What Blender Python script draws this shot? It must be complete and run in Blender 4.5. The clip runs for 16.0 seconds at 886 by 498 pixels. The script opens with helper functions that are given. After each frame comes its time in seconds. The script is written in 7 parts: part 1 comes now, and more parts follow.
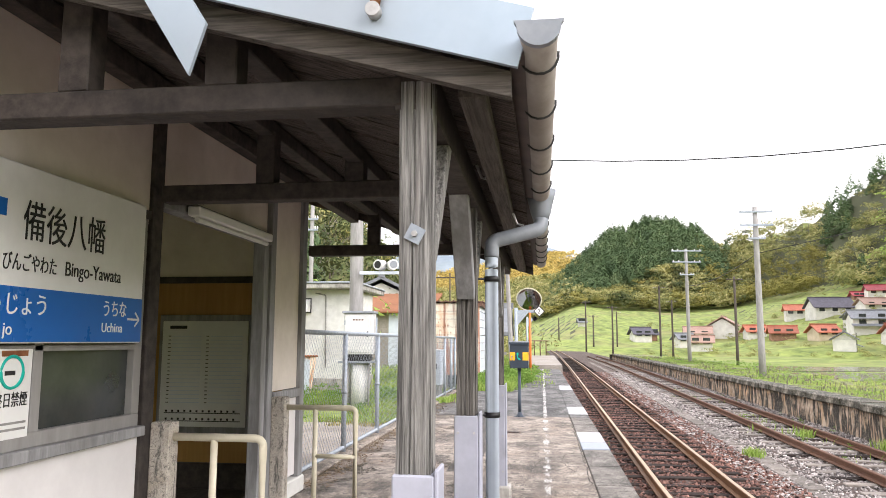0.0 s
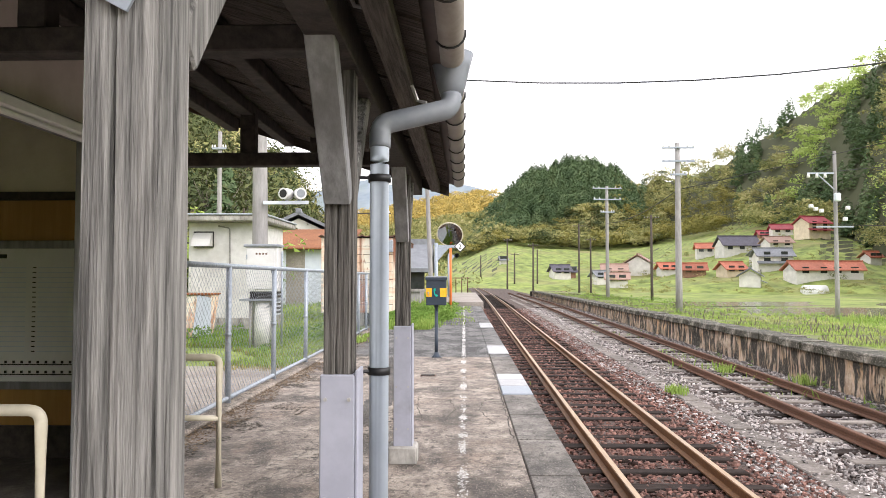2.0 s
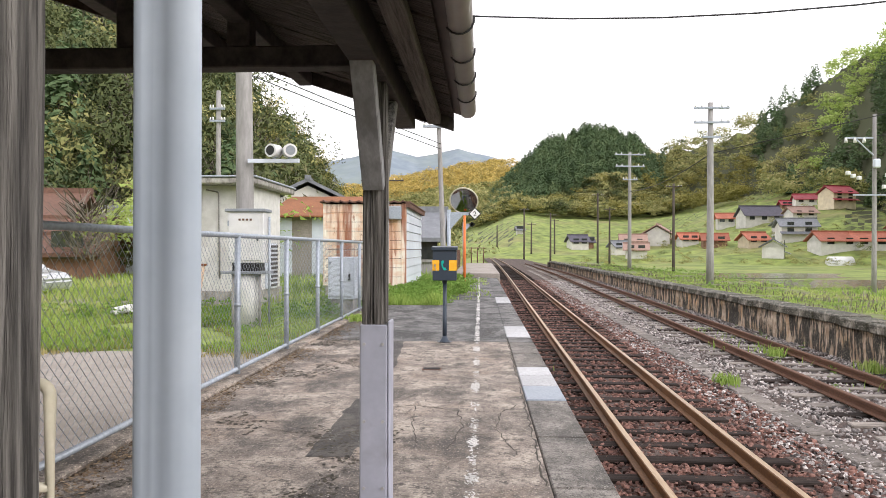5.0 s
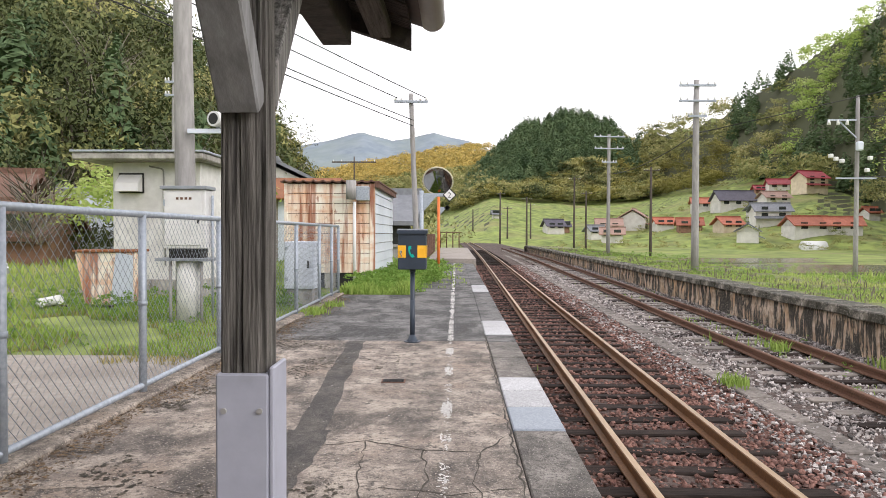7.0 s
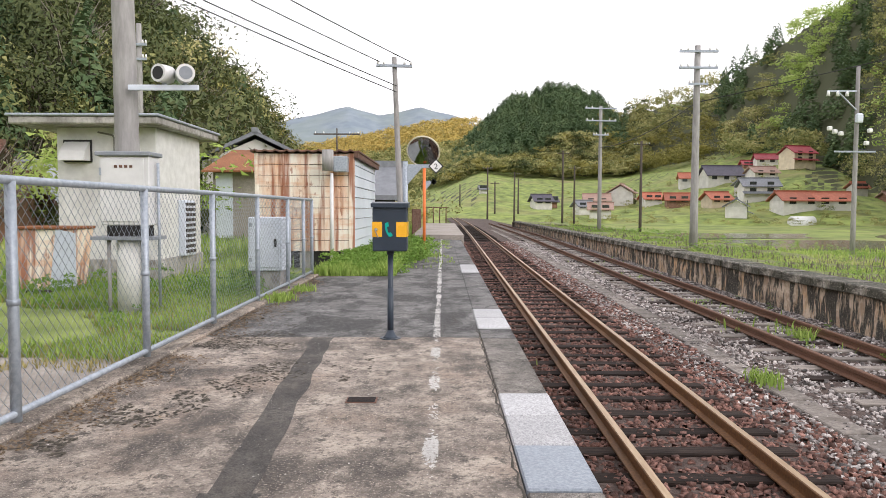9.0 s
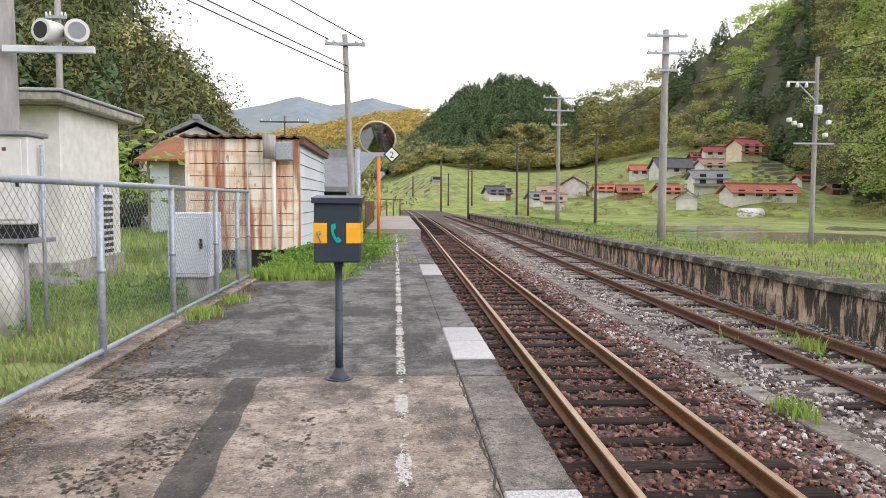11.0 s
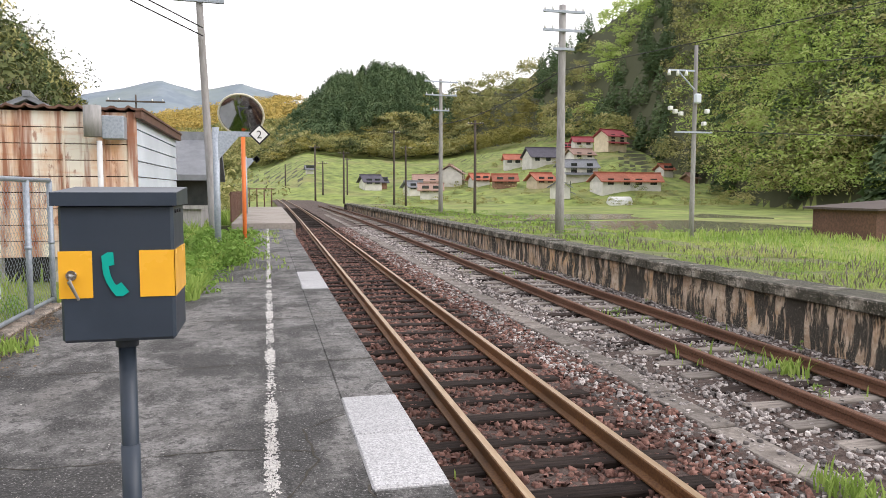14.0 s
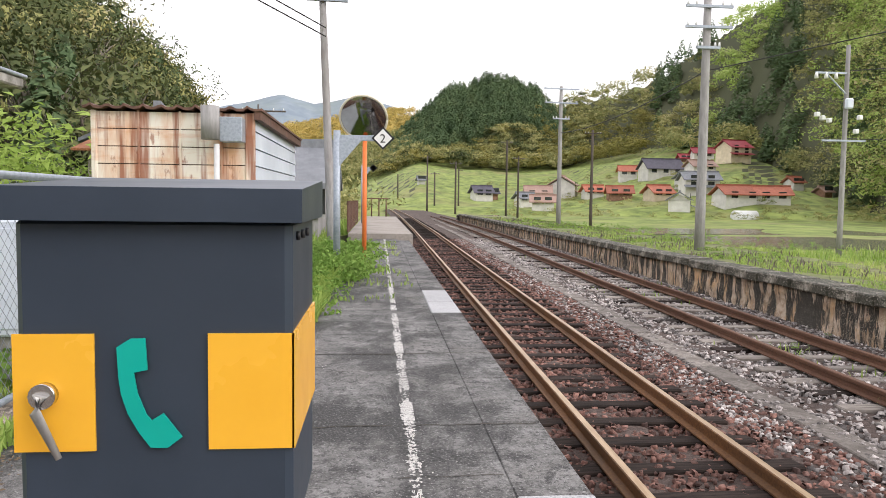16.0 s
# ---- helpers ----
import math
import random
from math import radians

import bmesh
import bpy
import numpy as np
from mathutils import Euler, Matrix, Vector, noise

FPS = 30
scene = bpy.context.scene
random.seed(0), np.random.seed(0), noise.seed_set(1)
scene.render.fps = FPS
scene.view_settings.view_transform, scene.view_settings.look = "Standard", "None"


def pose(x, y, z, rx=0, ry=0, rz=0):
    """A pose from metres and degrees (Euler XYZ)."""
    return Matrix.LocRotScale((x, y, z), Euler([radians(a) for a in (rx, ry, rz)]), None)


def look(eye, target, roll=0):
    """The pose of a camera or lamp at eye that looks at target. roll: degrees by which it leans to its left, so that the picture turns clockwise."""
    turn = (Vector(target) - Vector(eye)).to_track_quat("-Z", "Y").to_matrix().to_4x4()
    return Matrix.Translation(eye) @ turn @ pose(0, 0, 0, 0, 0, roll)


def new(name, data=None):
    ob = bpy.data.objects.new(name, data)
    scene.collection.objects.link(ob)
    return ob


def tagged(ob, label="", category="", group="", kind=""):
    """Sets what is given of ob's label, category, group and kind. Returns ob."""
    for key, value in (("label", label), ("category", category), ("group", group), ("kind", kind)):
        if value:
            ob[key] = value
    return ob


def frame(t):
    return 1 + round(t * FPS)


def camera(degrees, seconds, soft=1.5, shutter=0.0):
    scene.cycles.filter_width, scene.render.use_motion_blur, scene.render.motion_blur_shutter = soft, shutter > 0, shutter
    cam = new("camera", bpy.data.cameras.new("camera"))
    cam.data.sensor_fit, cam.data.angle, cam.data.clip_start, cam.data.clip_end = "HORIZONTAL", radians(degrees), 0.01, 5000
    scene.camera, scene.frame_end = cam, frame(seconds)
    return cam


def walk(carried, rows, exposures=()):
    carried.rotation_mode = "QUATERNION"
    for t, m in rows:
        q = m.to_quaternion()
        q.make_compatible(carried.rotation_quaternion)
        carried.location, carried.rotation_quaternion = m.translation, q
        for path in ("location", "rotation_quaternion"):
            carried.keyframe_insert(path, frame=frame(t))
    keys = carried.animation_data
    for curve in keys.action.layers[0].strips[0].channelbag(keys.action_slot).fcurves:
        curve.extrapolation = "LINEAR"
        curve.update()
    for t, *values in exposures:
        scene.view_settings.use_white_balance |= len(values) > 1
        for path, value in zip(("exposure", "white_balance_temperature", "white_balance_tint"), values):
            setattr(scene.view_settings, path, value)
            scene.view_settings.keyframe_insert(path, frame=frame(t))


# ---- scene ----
cam = camera(62.2, 16.0, soft=0.6)
PATH = [
    (0, (0.276, 0.411, 1.361), (0.012, 2.378, 1.609), 0.2),
    (0.5, (0.303, 0.743, 1.329), (0.14, 2.725, 1.544), 0.0),
    (1, (0.312, 1.065, 1.331), (0.194, 3.054, 1.506), 0.2),
    (1.5, (0.294, 1.379, 1.333), (0.215, 3.373, 1.459), 0.3),
    (2, (0.33, 1.68, 1.314), (0.272, 3.677, 1.395), 0.0),
    (2.5, (0.322, 2.011, 1.304), (0.259, 4.01, 1.352), -0.0),
    (2.8, (0.307, 2.223, 1.326), (0.242, 4.222, 1.36), -0.2),
    (3, (0.311, 2.309, 1.321), (0.252, 4.308, 1.349), -0.2),
    (5.5, (0.398, 4.094, 1.316), (0.291, 6.091, 1.306), 0.2),
    (6, (0.431, 4.484, 1.305), (0.349, 6.482, 1.283), 0.1),
    (6.5, (0.408, 4.891, 1.3), (0.344, 6.89, 1.268), 0.3),
    (7, (0.382, 5.273, 1.304), (0.346, 7.272, 1.261), 0.2),
    (7.5, (0.381, 5.695, 1.292), (0.375, 7.694, 1.234), 0.2),
    (8, (0.351, 6.093, 1.289), (0.356, 8.092, 1.211), 0.2),
    (8.5, (0.372, 6.429, 1.309), (0.375, 8.427, 1.211), 0.1),
    (9, (0.378, 6.832, 1.289), (0.378, 8.829, 1.179), 0.2),
    (9.5, (0.343, 7.287, 1.305), (0.383, 9.283, 1.184), 0.2),
    (10, (0.324, 7.748, 1.312), (0.408, 9.742, 1.186), 0.2),
    (12.5, (0.217, 10.049, 1.337), (0.447, 12.03, 1.19), 0.2),
    (13, (0.248, 10.55, 1.332), (0.551, 12.521, 1.178), 0.1),
    (13.5, (0.294, 11.046, 1.333), (0.673, 13.004, 1.175), 0.1),
    (14, (0.316, 11.504, 1.348), (0.779, 13.443, 1.187), 0.1),
    (14.5, (0.375, 11.96, 1.355), (0.874, 13.89, 1.192), 0.0),
    (15, (0.398, 12.421, 1.354), (0.843, 14.365, 1.195), 0.1),
    (15.5, (0.378, 12.791, 1.342), (0.69, 14.761, 1.196), 0.4),
    (16, (0.134, 13.024, 1.327), (0.308, 15.012, 1.194), 0.7),
]
EXPOSURES = [(0, 0.97, 6250, 16), (2, 0.8, 6250, 16), (5.5, 0.42, 6250, 16), (8, 0.3, 6250, 16), (12.5, 0.28, 6250, 16), (16, 0.38, 6250, 16)]
walk(cam, [(t, look(eye, target, roll)) for t, eye, target, roll in PATH], EXPOSURES)

# ---- light ----
SUN_AZ, SUN_EL = 122.0, 25.0
world = bpy.data.worlds.new("sky")
scene.world = world
world.use_nodes = True
wn, wl = world.node_tree.nodes, world.node_tree.links
wn.clear()
w_out, w_bg = wn.new("ShaderNodeOutputWorld"), wn.new("ShaderNodeBackground")
w_sky = wn.new("ShaderNodeTexSky")
w_sky.sky_type = "NISHITA"
w_sky.sun_disc = False
w_sky.sun_elevation, w_sky.sun_rotation = radians(SUN_EL), radians(SUN_AZ)
w_dim = wn.new("ShaderNodeVectorMath")
w_dim.operation = "SCALE"
w_dim.inputs["Scale"].default_value = 0.12
w_co, w_map, w_noise, w_ramp = (wn.new("ShaderNode" + k) for k in ("TexCoord", "Mapping", "TexNoise", "ValToRGB"))
w_map.inputs["Scale"].default_value = (1.6, 1.6, 5.0)
w_noise.inputs["Scale"].default_value = 2.2
w_noise.inputs["Detail"].default_value = 6
w_ramp.color_ramp.elements[0].position, w_ramp.color_ramp.elements[1].position = 0.34, 0.44
w_ramp.color_ramp.elements[0].color = (0.7, 0.7, 0.7, 1)
w_mix = wn.new("ShaderNodeMix")
w_mix.data_type = "RGBA"
w_mix.inputs["B"].default_value = (1.22, 1.2, 1.17, 1)
wl.new(w_co.outputs["Generated"], w_map.inputs["Vector"])
wl.new(w_map.outputs["Vector"], w_noise.inputs["Vector"])
wl.new(w_noise.outputs["Fac"], w_ramp.inputs["Fac"])
wl.new(w_sky.outputs["Color"], w_dim.inputs[0])
wl.new(w_dim.outputs["Vector"], w_mix.inputs["A"])
wl.new(w_ramp.outputs["Color"], w_mix.inputs["Factor"])
wl.new(w_mix.outputs["Result"], w_bg.inputs["Color"])
w_bg.inputs["Strength"].default_value = 1.0
wl.new(w_bg.outputs["Background"], w_out.inputs["Surface"])
sun = new("sun", bpy.data.lights.new("sun", "SUN"))
sun.data.energy, sun.data.angle, sun.data.color = 2.0, radians(50), (1.0, 0.95, 0.87)
sun.matrix_world = look((0, 0, 0), (-math.sin(radians(SUN_AZ)) * math.cos(radians(SUN_EL)), -math.cos(radians(SUN_AZ)) * math.cos(radians(SUN_EL)), -math.sin(radians(SUN_EL))))


# ---- materials ----
def mk(name, a, b, scale=8.0, rough=0.8, bump=0.15, metal=0.0, stretch=(1, 1, 1), c=None, big=0.6, cover=0.45, vary=0.0, island=0.0, spec=0.4, dist=0.01):
    """Colours a and b mixed by a fine grain, c laid over in large stains; vary and island shift the brightness from piece to piece."""
    m = bpy.data.materials.new(name)
    m.use_nodes = True
    n, l = m.node_tree.nodes, m.node_tree.links
    p = n["Principled BSDF"]
    co, mp = n.new("ShaderNodeTexCoord"), n.new("ShaderNodeMapping")
    mp.inputs["Scale"].default_value = stretch
    l.new(co.outputs["Object"], mp.inputs["Vector"])
    f1, f2 = n.new("ShaderNodeTexNoise"), n.new("ShaderNodeTexNoise")
    f1.inputs["Scale"].default_value, f1.inputs["Detail"].default_value, f1.inputs["Roughness"].default_value = scale, 5, 0.65
    f2.inputs["Scale"].default_value, f2.inputs["Detail"].default_value = big, 5
    l.new(mp.outputs["Vector"], f1.inputs["Vector"])
    l.new(mp.outputs["Vector"], f2.inputs["Vector"])
    r1 = n.new("ShaderNodeValToRGB")
    r1.color_ramp.elements[0].position, r1.color_ramp.elements[1].position = 0.36, 0.64
    r1.color_ramp.elements[0].color, r1.color_ramp.elements[1].color = (*a, 1), (*b, 1)
    l.new(f1.outputs["Fac"], r1.inputs["Fac"])
    colour = r1.outputs["Color"]
    r2 = n.new("ShaderNodeValToRGB")
    r2.color_ramp.elements[0].position, r2.color_ramp.elements[1].position = cover, cover + 0.22
    l.new(f2.outputs["Fac"], r2.inputs["Fac"])
    mix = n.new("ShaderNodeMix")
    mix.data_type = "RGBA"
    mix.inputs["B"].default_value = (*(c or [v * 0.75 for v in a]), 1)
    half = n.new("ShaderNodeMath")
    half.operation = "MULTIPLY"
    half.inputs[1].default_value = 0.75 if c else 0.45
    l.new(r2.outputs["Color"], half.inputs[0])
    l.new(half.outputs["Value"], mix.inputs["Factor"])
    l.new(colour, mix.inputs["A"])
    colour = mix.outputs["Result"]
    if vary or island:
        src = n.new("ShaderNodeNewGeometry").outputs["Random Per Island"] if island else n.new("ShaderNodeObjectInfo").outputs["Random"]
        rng = n.new("ShaderNodeMapRange")
        amount = island or vary
        rng.inputs["To Min"].default_value, rng.inputs["To Max"].default_value = 1 - amount, 1 + amount
        l.new(src, rng.inputs["Value"])
        hs = n.new("ShaderNodeHueSaturation")
        l.new(rng.outputs["Result"], hs.inputs["Value"])
        l.new(colour, hs.inputs["Color"])
        colour = hs.outputs["Color"]
    l.new(colour, p.inputs["Base Color"])
    rr = n.new("ShaderNodeMapRange")
    rr.inputs["To Min"].default_value, rr.inputs["To Max"].default_value = max(rough - 0.12, 0.05), min(rough + 0.12, 1)
    l.new(f1.outputs["Fac"], rr.inputs["Value"])
    l.new(rr.outputs["Result"], p.inputs["Roughness"])
    p.inputs["Metallic"].default_value = metal
    p.inputs["Specular IOR Level"].default_value = spec
    if bump:
        bp = n.new("ShaderNodeBump")
        bp.inputs["Strength"].default_value, bp.inputs["Distance"].default_value = bump, dist
        l.new(f1.outputs["Fac"], bp.inputs["Height"])
        l.new(bp.outputs["Normal"], p.inputs["Normal"])
    return m


def weathered(name, light, mid, dark, warm, scale=1.0, wall=False, stain=0.46, sharp=0.13, pits=True):
    """Old concrete or masonry: blotches at three sizes, dark runs and a fine pitted grain."""
    m = bpy.data.materials.new(name)
    m.use_nodes = True
    n, l = m.node_tree.nodes, m.node_tree.links
    p = n["Principled BSDF"]
    co = n.new("ShaderNodeTexCoord")

    def field(sc, detail, rough, stretch, lo, hi):
        mp, nz, rp = n.new("ShaderNodeMapping"), n.new("ShaderNodeTexNoise"), n.new("ShaderNodeMapRange")
        mp.inputs["Scale"].default_value = stretch
        nz.inputs["Scale"].default_value, nz.inputs["Detail"].default_value, nz.inputs["Roughness"].default_value = sc * scale, detail, rough
        rp.inputs["From Min"].default_value, rp.inputs["From Max"].default_value = lo, hi
        l.new(co.outputs["Object"], mp.inputs["Vector"])
        l.new(mp.outputs["Vector"], nz.inputs["Vector"])
        l.new(nz.outputs["Fac"], rp.inputs["Value"])
        return rp.outputs["Result"]

    def over(a, b, f):
        x = n.new("ShaderNodeMix")
        x.data_type = "RGBA"
        x.inputs["A"].default_value = (*a, 1) if isinstance(a, tuple) else (0, 0, 0, 1)
        if not isinstance(a, tuple):
            l.new(a, x.inputs["A"])
        x.inputs["B"].default_value = (*b, 1)
        l.new(f, x.inputs["Factor"])
        return x.outputs["Result"]

    run = (2.4, 2.4, 0.42) if wall else (1, 0.6, 1)
    grain = field(60, 3, 0.7, (1, 1, 1), 0.3, 0.7)
    c = over(mid, light, field(3.2, 9, 0.75, (1, 1, 1), 0.44, 0.58))
    c = over(c, warm, field(1.1, 5, 0.6, (1, 1, 1), 0.5, 0.72))
    c = over(c, dark, field(1.5, 10, 0.72, run, stain, stain + sharp))
    if pits:
        c = over(c, tuple(v * 1.25 for v in dark), field(7.5, 9, 0.8, (1, 0.8, 1), 0.53, 0.59))
    pit = field(26, 6, 0.8, (1, 1, 1), 0.51, 0.6)
    if pits:
        c = over(c, tuple(v * 0.45 for v in mid), pit)
    fleck = field(70, 3, 0.7, (1, 1, 1), 0.58, 0.68)
    c = over(c, tuple(min(v * 1.4, 0.8) for v in light), fleck)
    l.new(c, p.inputs["Base Color"])
    rr = n.new("ShaderNodeMapRange")
    rr.inputs["To Min"].default_value, rr.inputs["To Max"].default_value = (0.75, 0.95) if wall else (0.55, 0.9)
    l.new(grain, rr.inputs["Value"])
    l.new(rr.outputs["Result"], p.inputs["Roughness"])
    bp = n.new("ShaderNodeBump")
    bp.inputs["Strength"].default_value, bp.inputs["Distance"].default_value = 0.5, 0.012
    l.new(grain, bp.inputs["Height"])
    l.new(bp.outputs["Normal"], p.inputs["Normal"])
    return m


def leafy(name, cols, rough=0.75, glow=0.25):
    """Foliage: each leaf clump takes a colour between those given, and lets some light through."""
    m = bpy.data.materials.new(name)
    m.use_nodes = True
    n, l = m.node_tree.nodes, m.node_tree.links
    p = n["Principled BSDF"]
    geo, ramp = n.new("ShaderNodeNewGeometry"), n.new("ShaderNodeValToRGB")
    els = ramp.color_ramp.elements
    els[0].color, els[1].color = (*cols[0], 1), (*cols[-1], 1)
    for k, col in enumerate(cols[1:-1], 1):
        els.new(k / (len(cols) - 1)).color = (*col, 1)
    tx, no, mx = n.new("ShaderNodeTexCoord"), n.new("ShaderNodeTexNoise"), n.new("ShaderNodeMath")
    no.inputs["Scale"].default_value = 0.12
    no.inputs["Detail"].default_value = 3
    l.new(tx.outputs["Object"], no.inputs["Vector"])
    mx.operation = "MULTIPLY_ADD"
    mx.inputs[1].default_value = 0.45
    l.new(geo.outputs["Random Per Island"], mx.inputs[0])
    sub = n.new("ShaderNodeMath")
    sub.operation = "MULTIPLY_ADD"
    sub.inputs[1].default_value, sub.inputs[2].default_value = 1.9, -0.67
    l.new(no.outputs["Fac"], sub.inputs[0])
    l.new(sub.outputs["Value"], mx.inputs[2])
    l.new(mx.outputs["Value"], ramp.inputs["Fac"])
    l.new(ramp.outputs["Color"], p.inputs["Base Color"])
    p.inputs["Roughness"].default_value = rough
    p.inputs["Specular IOR Level"].default_value = 0.2
    tr, ad = n.new("ShaderNodeBsdfTranslucent"), n.new("ShaderNodeMixShader")
    l.new(ramp.outputs["Color"], tr.inputs["Color"])
    ad.inputs["Fac"].default_value = glow
    l.new(p.outputs["BSDF"], ad.inputs[1])
    l.new(tr.outputs["BSDF"], ad.inputs[2])
    l.new(ad.outputs["Shader"], n["Material Output"].inputs["Surface"])
    return m


def rusted(name, paint, orange, deep):
    """Cream sheet metal with rust running down in columns and creeping out of the seams."""
    m = bpy.data.materials.new(name)
    m.use_nodes = True
    n, l = m.node_tree.nodes, m.node_tree.links
    p = n["Principled BSDF"]
    co = n.new("ShaderNodeTexCoord")

    def field(stretch, detail, lo, hi):
        mp, nz, rp = n.new("ShaderNodeMapping"), n.new("ShaderNodeTexNoise"), n.new("ShaderNodeMapRange")
        mp.inputs["Scale"].default_value = stretch
        nz.inputs["Scale"].default_value, nz.inputs["Detail"].default_value, nz.inputs["Roughness"].default_value = 1.0, detail, 0.62
        rp.inputs["From Min"].default_value, rp.inputs["From Max"].default_value = lo, hi
        l.new(co.outputs["Object"], mp.inputs["Vector"])
        l.new(mp.outputs["Vector"], nz.inputs["Vector"])
        l.new(nz.outputs["Fac"], rp.inputs["Value"])
        return rp.outputs["Result"]

    colour = None
    for tint, mask, amount in ((orange, field((2.4, 2.4, 0.6), 5, 0.42, 0.64), 0.75), (orange, field((1.1, 1.1, 6.0), 6, 0.52, 0.66), 0.45), (deep, field((4.4, 4.4, 0.28), 4, 0.49, 0.6), 0.85), (deep, field((8, 8, 3), 6, 0.6, 0.68), 0.7)):
        mix, dim = n.new("ShaderNodeMix"), n.new("ShaderNodeMath")
        mix.data_type = "RGBA"
        dim.operation = "MULTIPLY"
        dim.inputs[1].default_value = amount
        l.new(mask, dim.inputs[0])
        l.new(dim.outputs["Value"], mix.inputs["Factor"])
        mix.inputs["A"].default_value = (*paint, 1)
        if colour:
            l.new(colour, mix.inputs["A"])
        mix.inputs["B"].default_value = (*tint, 1)
        colour = mix.outputs["Result"]
    l.new(colour, p.inputs["Base Color"])
    p.inputs["Roughness"].default_value = 0.65
    return m


def glassy(name, tint, rough=0.05):
    m = bpy.data.materials.new(name)
    m.use_nodes = True
    p = m.node_tree.nodes["Principled BSDF"]
    p.inputs["Base Color"].default_value = (*tint, 1)
    p.inputs["Roughness"].default_value = rough
    p.inputs["Transmission Weight"].default_value = 1.0
    p.inputs["IOR"].default_value = 1.45
    return m


M = {}
M["concrete"] = weathered("platform_concrete", (0.45, 0.385, 0.32), (0.225, 0.186, 0.156), (0.06, 0.05, 0.042), (0.27, 0.2, 0.15), stain=0.48, sharp=0.12)
M["concrete_dark"] = weathered("damp_concrete", (0.23, 0.224, 0.217), (0.108, 0.104, 0.1), (0.027, 0.026, 0.025), (0.145, 0.136, 0.126), stain=0.465, sharp=0.09)
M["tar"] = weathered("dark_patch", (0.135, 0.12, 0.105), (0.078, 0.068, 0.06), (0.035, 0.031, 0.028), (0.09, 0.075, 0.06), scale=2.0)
M["coping"] = weathered("edging_stone", (0.29, 0.265, 0.235), (0.17, 0.152, 0.134), (0.06, 0.054, 0.047), (0.2, 0.17, 0.14), scale=1.4)
M["granite"] = mk("speckled_granite", (0.24, 0.24, 0.25), (0.62, 0.62, 0.63), 90, 0.55, 0.2, vary=0.08)
M["wetstone"] = mk("blue_grey_slab", (0.2, 0.23, 0.27), (0.34, 0.38, 0.43), 60, 0.45, 0.2)
M["line"] = mk("worn_line_paint", (0.46, 0.44, 0.41), (0.78, 0.76, 0.73), 40, 0.45, 0.2)
M["timber_x"] = mk("weathered_timber_board", (0.042, 0.036, 0.031), (0.15, 0.129, 0.112), 11, 0.85, 0.9, stretch=(0.3, 7, 7), dist=0.01)
M["timber_y"] = mk("weathered_timber_beam", (0.045, 0.038, 0.033), (0.15, 0.129, 0.114), 11, 0.85, 0.9, stretch=(7, 0.3, 7), dist=0.01)
M["oldwall"] = weathered("retaining_wall", (0.64, 0.52, 0.4), (0.4, 0.28, 0.19), (0.035, 0.03, 0.025), (0.66, 0.4, 0.18), wall=True, scale=1.3, stain=0.46, sharp=0.05, pits=False)
M["cap"] = weathered("mossy_coping", (0.5, 0.46, 0.4), (0.2, 0.175, 0.135), (0.022, 0.022, 0.01), (0.12, 0.1, 0.05), scale=0.9, stain=0.4, sharp=0.05)
M["bed"] = mk("ballast_bed", (0.045, 0.03, 0.025), (0.13, 0.095, 0.08), 22, 0.95, 0.8, dist=0.03)
M["stone_red"] = mk("brown_ballast", (0.09, 0.042, 0.031), (0.23, 0.125, 0.1), 25, 0.85, 0.3, island=0.75)
M["stone_grey"] = mk("grey_ballast", (0.165, 0.142, 0.132), (0.45, 0.415, 0.395), 25, 0.85, 0.3, island=0.75)
M["trough"] = mk("trough_lid", (0.13, 0.115, 0.1), (0.26, 0.23, 0.205), 16, 0.9, 0.6, vary=0.25, c=(0.09, 0.075, 0.062), big=3.5)
M["sleeper"] = mk("sleeper_wood", (0.012, 0.009, 0.008), (0.05, 0.037, 0.031), 14, 0.85, 0.6, stretch=(0.25, 2, 2), vary=0.3, spec=0.12)
M["sleeper_old"] = mk("pale_sleeper", (0.13, 0.11, 0.095), (0.33, 0.295, 0.26), 14, 0.85, 0.6, stretch=(0.25, 2, 2), vary=0.35)
M["rail"] = mk("rail_rust", (0.12, 0.052, 0.022), (0.25, 0.125, 0.05), 40, 0.6, 0.2, metal=0.25, c=(0.09, 0.05, 0.025))
M["railtop"] = mk("worn_rail_head", (0.36, 0.235, 0.125), (0.52, 0.39, 0.25), 30, 0.35, 0.1, metal=0.8, stretch=(1, 0.1, 1))
M["rail_dull"] = mk("rusty_rail", (0.1, 0.047, 0.028), (0.17, 0.085, 0.05), 40, 0.75, 0.3, metal=0.1)
M["timber"] = mk("weathered_timber", (0.075, 0.073, 0.069), (0.31, 0.3, 0.285), 11, 0.85, 1.0, stretch=(7, 7, 0.3), c=(0.46, 0.43, 0.41), big=4.0, cover=0.54, dist=0.012)
M["timber_worn"] = mk("dark_weathered_post", (0.03, 0.027, 0.025), (0.2, 0.187, 0.172), 11, 0.85, 1.0, stretch=(7, 7, 0.3), c=(0.26, 0.245, 0.23), big=4.0, cover=0.6, dist=0.012)
M["timber_dark"] = mk("dark_timber", (0.026, 0.021, 0.019), (0.075, 0.061, 0.054), 14, 0.8, 0.5, stretch=(1, 1, 1))
M["timber_grey"] = mk("grey_painted_timber", (0.2, 0.2, 0.205), (0.33, 0.33, 0.34), 7, 0.7, 0.4, stretch=(3, 3, 0.5), c=(0.14, 0.135, 0.13), big=2)
